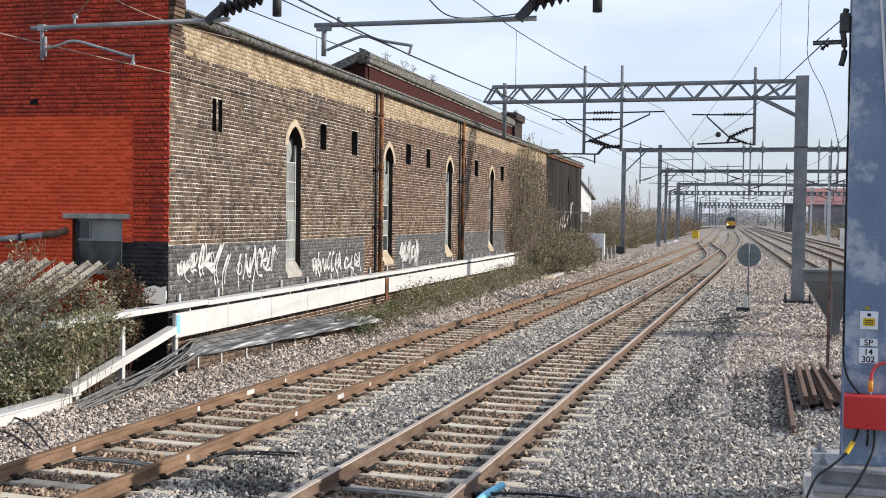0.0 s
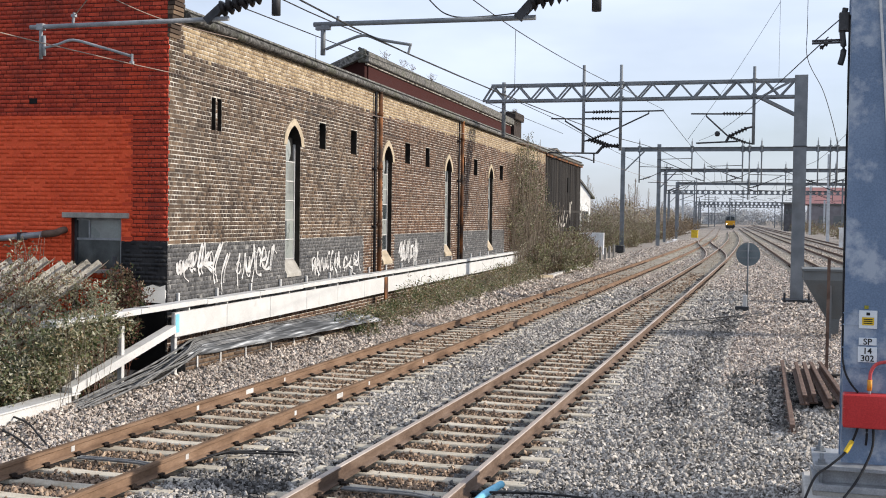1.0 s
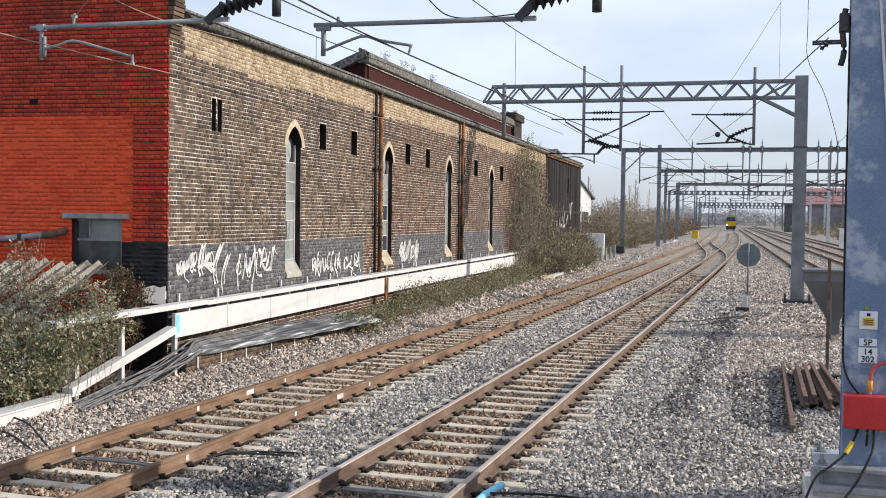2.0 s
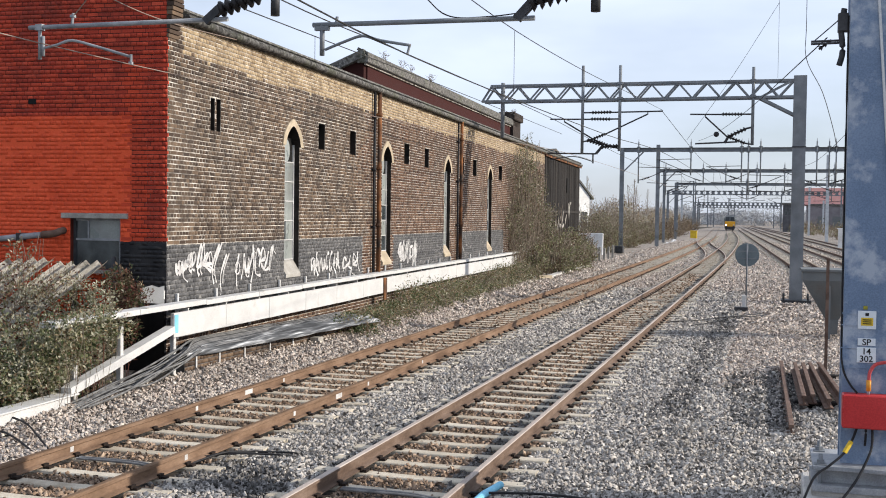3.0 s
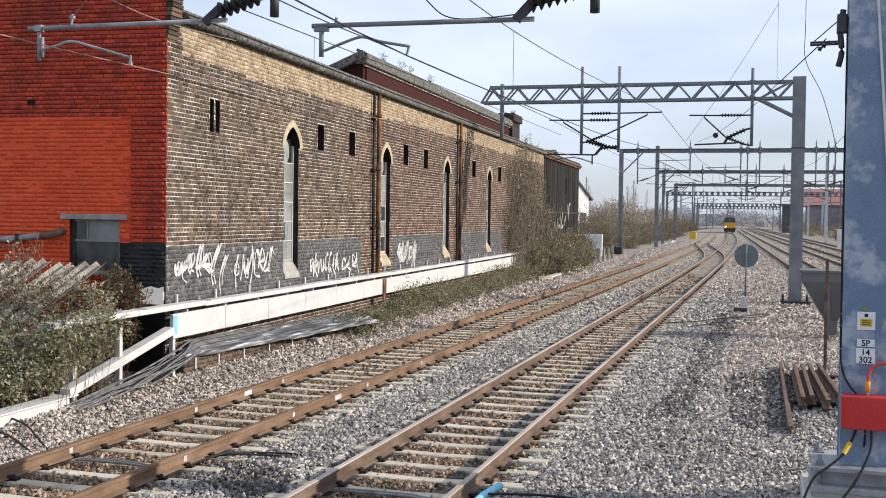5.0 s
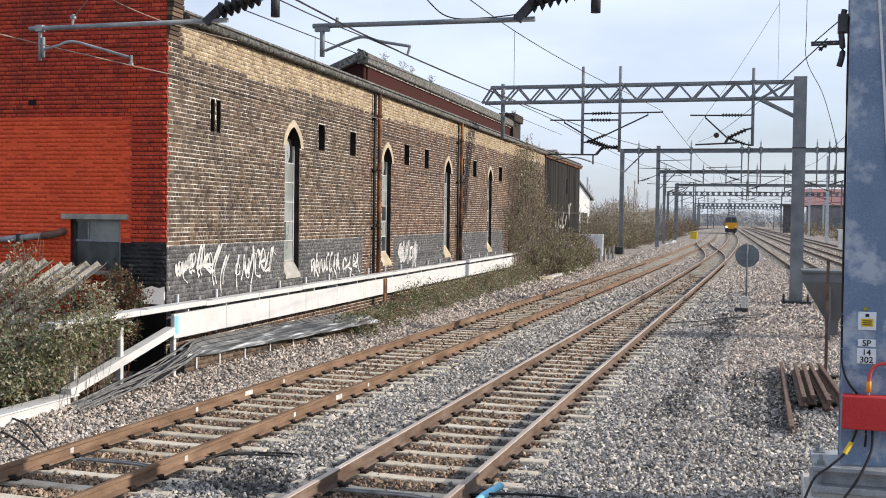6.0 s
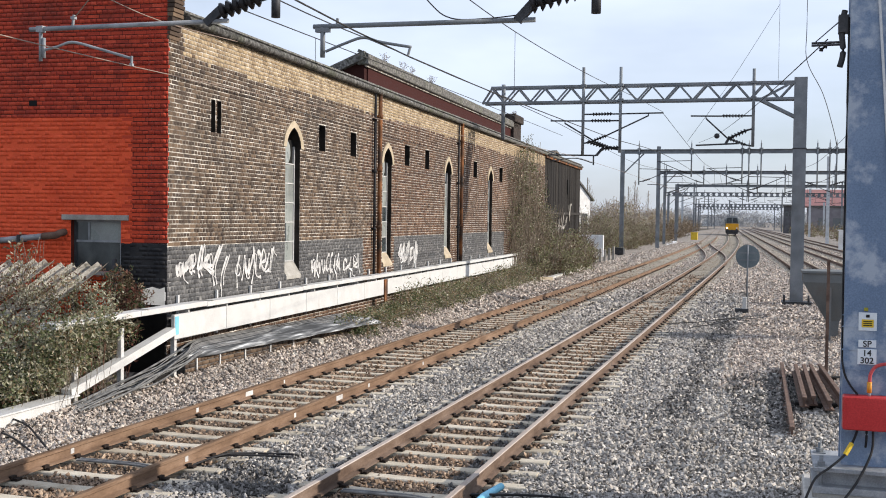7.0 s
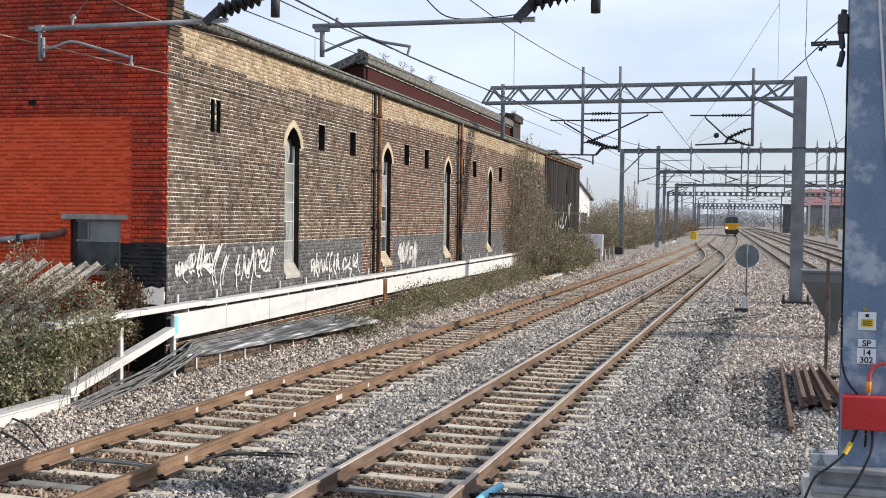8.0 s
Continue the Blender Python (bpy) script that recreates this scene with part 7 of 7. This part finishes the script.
def make_lineside():
    # round sign seen from behind
    s = thing("round_sign", "round grey-backed lineside sign on a thin post", "sign")
    x, y = -0.8, 38.6
    part("post", tubed((x, y, -0.3), (x, y, 2.0), 0.03, 10), M_MAST, s)
    bm = tubed((x, y + 0.06, 1.62), (x, y + 0.045, 1.62), 0.39, 36)
    tube(bm, (x, y + 0.045, 1.62), (x, y + 0.041, 1.62), 0.36, 36)
    part("disc", bm, M_SIGN_BACK, s, "round grey disc")
    bm = bmesh.new()
    for z in (1.5, 1.74):
        box(bm, (x - 0.3, y + 0.012, z - 0.02), (x + 0.3, y + 0.041, z + 0.02))
    part("rail", bm, M_MAST, s)
    b = thing("track_box", "small white and dark lineside box", "equipment box")
    part("upright", boxed((-0.92, 37.6, -0.25), (-0.78, 37.75, 0.32), None, 0.01), M_WHITE, b)
    part("base", boxed((-1.15, 37.5, -0.25), (-0.72, 37.8, -0.05), None, 0.015), M_DARKSTEEL, b)
    # hopper
    h = thing("hopper", "dull grey-green steel hopper with a tapering bottom", "hopper")
    bm = bmesh.new()
    cx, cy = 1.5, 30.2
    prof = [(0.75, 1.56), (0.75, 1.28), (0.16, 0.28), (0.13, -0.1)]
    rings = [[bm.verts.new((cx + a_ * w, cy + b_ * w * 0.8, z)) for a_, b_ in ((-1, -1), (1, -1), (1, 1), (-1, 1))] for w, z in prof]
    for ra, rb in zip(rings, rings[1:]):
        for j in range(4):
            bm.faces.new((ra[j], ra[(j + 1) % 4], rb[(j + 1) % 4], rb[j]))
    bm.faces.new(rings[0])
    bm.faces.new(rings[-1])
    bmesh.ops.recalc_face_normals(bm, faces=bm.faces)
    part("bin", bm, M_TANK, h)
    part("rim", boxed((cx - 0.79, cy - 0.64, 1.5), (cx + 0.79, cy + 0.64, 1.57), None, 0.01), M_TANK, h)
    for dx in (-0.1, 0.65):
        for dy in (-0.5, 0.5):
            part("leg", boxed((cx + dx - 0.04, cy + dy - 0.04, -0.3), (cx + dx + 0.04, cy + dy + 0.04, 1.3)), M_TANK, h)
    p = thing("marker_post", "thin brown steel post standing in the ballast", "post")
    bm = boxed((1.03, 23.18, -0.35), (1.09, 23.2, 2.06))
    box(bm, (1.07, 23.2, -0.35), (1.09, 23.26, 2.06))
    part("angle", bm, M_RAIL_DARK, p)
    # spare rails
    rng = random.Random(6)
    for k, ((xa, ya), (xb, yb), lift) in enumerate((((0.22, 23.6), (0.31, 16.2), 0.0), ((0.47, 22.7), (0.53, 18.4), 0.09), ((0.62, 22.7), (0.67, 18.6), 0.09), ((0.75, 22.8), (0.9, 18.2), 0.09), ((0.92, 22.9), (1.13, 18.5), 0.09))):
        r = thing("spare_rail", "short length of rusty rail lying on the ballast", "rail", "stack of spare rails")
        ob = new("length", rail_mesh("length", [(xa, ya), (xb, yb)], -0.05 + lift, [M_RAIL_DARK, M_RAIL_DARK]))
        ob.parent = r
    for yy in (18.9, 22.2):
        t = thing("timber_baulk", "dark timber baulk under the spare rails", "timber", "baulks")
        part("beam", boxed((0.4, yy, -0.3), (1.3, yy + 0.2, -0.118), None, 0.012), M_TIMBER, t)
    # loose cables in the ballast
    for pts in ([(-6.5, 11.7, -0.16), (-6.3, 12.1, -0.1), (-6.1, 12.5, -0.15), (-5.6, 12.7, -0.17)], [(-6.6, 12.0, -0.16), (-6.2, 12.2, -0.12), (-5.7, 12.5, -0.16)],
                [(-10.4, 12.9, -0.1), (-9.9, 12.7, 0.02), (-9.4, 12.5, -0.02), (-9.0, 12.2, -0.1), (-8.6, 11.9, -0.2)], [(-10.2, 12.0, -0.1), (-9.5, 12.1, -0.05), (-8.7, 11.7, -0.18)],
                [(-3.0, 11.3, -0.12), (-2.2, 11.5, -0.12), (-1.2, 11.3, -0.1), (-0.4, 11.7, -0.12), (0.2, 11.6, -0.12)], [(-1.2, 11.0, -0.12), (-0.4, 11.3, -0.1), (0.3, 11.1, -0.12)],
                [(-2.1, 31.5, -0.15), (-1.4, 33, -0.12), (-0.9, 36.5, -0.12)],
                [(-2.85, 32.2, -0.14), (-1.95, 32.8, -0.11), (-1.2, 34.2, -0.1), (-0.25, 36.3, -0.13)], [(-1.9, 33.1, -0.13), (-1.1, 33.9, -0.06), (-0.5, 34.6, -0.1), (-0.1, 36.0, -0.14)]):
        c = thing("loose_cable", "black cable lying loose on the ballast", "cable", "loose cables")
        part("strand", rope(bmesh.new(), bend(pts, 7), 0.014, 6), M_CABLE_K, c)
    c = thing("blue_pipe", "short pale blue plastic pipe end beside the rail", "pipe")
    part("tube", rope(bmesh.new(), [(-2.78, 11.75, -0.12), (-2.86, 11.3, -0.13), (-2.9, 10.8, -0.16)], 0.04, 12), M_BLUE, c)
    # cables crossing under the rails
    for c_, yy in ((LEFT_X, 11.35), (RIGHT_X, 11.0)):
        for dy in (0, 0.07):
            c = thing("track_cable", "grey cable clipped across between the rails", "cable", "track cables")
            part("strand", rope(bmesh.new(), bend([(c_ - 0.55, yy + dy + 0.05, -0.14), (c_ - 0.1, yy + dy, -0.125), (c_ + 0.3, yy + dy, -0.13), (c_ + 0.62, yy + dy - 0.08, -0.15)], 6), 0.016, 6), M_CABLE, c)
    # white paint marks on the webs of the rails
    for x, marks in ((LEFT_X - GAUGE / 2, RAIL_MARKS[0]), (LEFT_X + GAUGE / 2, RAIL_MARKS[1])):
        for yy, ln in marks:
            k = thing("rail_mark", "small white painted mark on the side of a rail", "paint mark", "rail marks")
            part("patch", boxed((x + 0.009, yy, -0.125 if ln > 0.1 else -0.115), (x + 0.0135, yy + ln, -0.05)), M_PAINT_W, k)
    # slabs and rubble dumped at the edge of the scrub
    rng = random.Random(44)
    for (xa, ya), (xb, yb), w, h in (((-9.98, 51.4), (-10.12, 57.6), 0.26, 0.14), ((-10.13, 58.8), (-10.15, 63.5), 0.24, 0.12)):
        sl = thing("trough_slab", "pale concrete cable trough lid dumped beside the scrub", "concrete slab", "dumped slabs")
        part("slab", bar(bmesh.new(), (xa, ya, 0.0), (xb, yb, 0.02), w, h), M_CONCRETE, sl)
    tb = thing("timber_offcut", "orange-brown timber offcut lying on the ballast", "timber")
    part("beam", bar(bmesh.new(), (-10.2, 49.8, 0.03), (-9.75, 50.6, 0.03), 0.18, 0.18), M_STONE_TRIM, tb)
    for k in range(12):
        y = 126 + 2.2 * k
        x = -11.4 - 0.03 * (y - 126) + rng.uniform(-0.35, 0.3)
        rk = thing("rubble", "white broken lump of rubble beside the line", "rubble", "rubble by the far scrub")
        bm = bmesh.new()
        bmesh.ops.create_icosphere(bm, subdivisions=1, radius=rng.uniform(0.1, 0.24), matrix=Matrix.Translation((x, y, -0.08)) @ Matrix.Diagonal((1.2, 1.0, 0.8, 1)))
        for v in bm.verts:
            v.co += Vector((rng.uniform(-0.06, 0.06), rng.uniform(-0.06, 0.06), rng.uniform(-0.06, 0.06)))
        part("lump", bm, M_WHITEWASH, rk)
    # unseen pole and head, added only to shadow the left track
    hm = thing("shadow_caster", "unseen tall pole with a black head, added to cast a shadow", "railway signal")
    part("pole", tubed((3.3, 31.1, -0.3), (3.3, 31.1, 5.6), 0.06, 10), M_MAST, hm)
    part("head", boxed((3.15, 30.85, 4.2), (3.45, 31.35, 5.6), None, 0.03), M_DARKSTEEL, hm, "black head of the added shadow caster")
    yb = thing("yellow_cabinet", "small yellow lineside cabinet in the distance", "cabinet")
    part("case", boxed((-11.64, 168.0, -0.3), (-10.7, 169.0, 1.0), None, 0.03), M_YELLOW, yb)
    part("lid", boxed((-11.69, 167.95, 1.0), (-10.65, 169.05, 1.08)), M_YELLOW, yb)
    wc = thing("white_cabinet", "white lineside equipment cabinet by the far tracks", "cabinet")
    part("case", boxed((6.9, 129.0, -0.3), (8.3, 130.0, 1.9), None, 0.03), M_WHITEWASH, wc)
    part("roof", boxed((6.8, 128.9, 1.9), (8.4, 130.1, 2.0)), M_WHITEWASH, wc)
    for k in range(6):
        f = thing("marker_post", "short grey marker post at the edge of the scrub", "post", "short posts")
        x, y = -10.95 + 0.03 * k, 69.5 + k * 1.9
        part("stake", boxed((x - 0.08, y - 0.08, -0.3), (x + 0.08, y + 0.08, 0.75 + 0.06 * (k % 3)), None, 0.02), M_WHITE if k == 0 else M_LINTEL, f)
    rb = thing("relay_box", "dark relay box at the foot of a far mast", "equipment box")
    part("case", boxed((-12.2, 89.5, 0.0), (-11.45, 90.3, 0.55), None, 0.03), M_DARKSTEEL, rb)
    part("stand", boxed((-12.0, 89.6, -0.3), (-11.6, 90.2, 0.0)), M_DARKSTEEL, rb)


def make_far_buildings():
    h = thing("white_house", "white rendered gabled house beyond the shed", "house")
    bm = bmesh.new()
    box(bm, (-24, 100, -0.3), (-15.9, 101.2, 4.7))
    part("wall", bm, M_WHITEWASH, h)
    bm = bmesh.new()
    v = [bm.verts.new(q) for q in ((-24, 100, 4.7), (-15.9, 100, 4.7), (-20, 100, 8.6))]
    f = bm.faces.new(v)
    got = bmesh.ops.extrude_face_region(bm, geom=[f])
    bmesh.ops.translate(bm, vec=(0, 1.2, 0), verts=[q for q in got["geom"] if isinstance(q, bmesh.types.BMVert)])
    bmesh.ops.recalc_face_normals(bm, faces=bm.faces)
    part("gable", bm, M_WHITEWASH, h)
    bm = bmesh.new()
    for s in (-1, 1):
        bar(bm, (-20, 100.6, 8.75), (-20 + s * 4.5, 100.6, 4.45), 1.5, 0.14, 0, (s, 0, 1))
    part("roof", bm, M_SLATE, h)
    win = part("window", boxed((-16.9, 99.96, 1.6), (-16.2, 100.02, 3.3)), M_DGLASS, h)
    pivot = Vector((-15.85, 100, 0))
    h.matrix_basis = Matrix.Translation(pivot) @ Matrix.Rotation(radians(50), 4, "Z") @ Matrix.Translation(-Vector((-15.9, 100, 0)))
    yw = thing("yard_wall", "low white painted yard wall behind the scrub", "wall")
    part("panel", boxed((-16.9, 85.0, -0.3), (-12.4, 85.25, 1.6), None, 0.02), M_WHITEWASH, yw)
    wh = thing("warehouse", "large grey-brown warehouse with a haze-paled red upper storey", "warehouse")
    x0, y0 = 11.5, 385
    part("wall", boxed((x0, y0, -0.3), (x0 + 60, y0 + 40, 8.0)), M_CLAD, wh)
    part("upper_wall", boxed((x0 - 3, y0 + 2, 8.0), (x0 + 60, y0 + 40, 13.5)), M_ROOF_RED, wh, "red cladding paled by painted haze")
    part("band", boxed((x0 - 0.3, y0 - 0.4, 7.6), (x0 + 60, y0, 8.2)), M_SLATE, wh)
    for k in range(6):
        part("door", boxed((x0 + 2.5 + k * 4.6, y0 - 0.15, -0.3), (x0 + 6 + k * 4.6, y0, 4.2)), M_TANK, wh, "grey loading door")
    sd = thing("lineside_hut", "dark two-storey lineside building", "building")
    part("wall", boxed((2.5, 300, -0.3), (5.6, 310, 6.8)), M_HUT, sd)
    part("roof", boxed((2.2, 299.5, 6.8), (5.9, 310.5, 7.2)), M_SLATE, sd)
    for k in range(3):
        part("window", boxed((2.9 + k * 0.9, 299.95, 4.2), (3.5 + k * 0.9, 300.02, 5.6)), M_DGLASS, sd)
    # far trees and sheds at the horizon
    rr = random.Random(5)
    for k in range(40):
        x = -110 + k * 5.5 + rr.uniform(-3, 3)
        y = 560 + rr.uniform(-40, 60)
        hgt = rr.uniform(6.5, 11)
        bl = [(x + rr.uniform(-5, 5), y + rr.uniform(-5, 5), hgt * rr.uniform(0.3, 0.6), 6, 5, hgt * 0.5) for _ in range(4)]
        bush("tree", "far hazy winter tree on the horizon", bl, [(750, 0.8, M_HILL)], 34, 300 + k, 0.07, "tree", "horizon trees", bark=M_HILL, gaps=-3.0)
    for x, y, w, hgt in ((-44, 620, 20, 6), (14, 640, 14, 7)):
        b = thing("far_shed", "far pale industrial shed on the horizon", "building", "far sheds")
        part("wall", boxed((x, y, -0.3), (x + w, y + 15, hgt * 0.7)), M_WHITEWASH, b)
        part("roof", boxed((x - 0.5, y - 0.5, hgt * 0.7), (x + w + 0.5, y + 15.5, hgt)), M_CLAD, b)


# ---------------------------------------------------------------- build
make_ground()
make_tracks()
make_shed()
make_portal_lattice()
make_far_portals()
make_near_mast()
make_mast_fittings()
make_near_portal()
make_wires()
make_trunking()
make_cable_wall()
make_corner_clutter()
make_graffiti()
make_board_marks()
make_lineside()
make_far_buildings()
LOCO = make_loco()
make_plants()
make_ballast()


def motions():
    rows = []
    for t, y in LOCO_ROWS:
        turn = -math.degrees(math.atan((line_right(y + 10) - line_right(y)) / 10))
        rows.append((t, pose(line_right(y), y, 0.0, 0, 0, turn)))
    walk(LOCO, rows)


LOCO_ROWS = [(0.0, 328.0), (2.0, 297.5), (4.0, 267.5), (6.0, 239.5), (8.0, 213.5)]
motions()
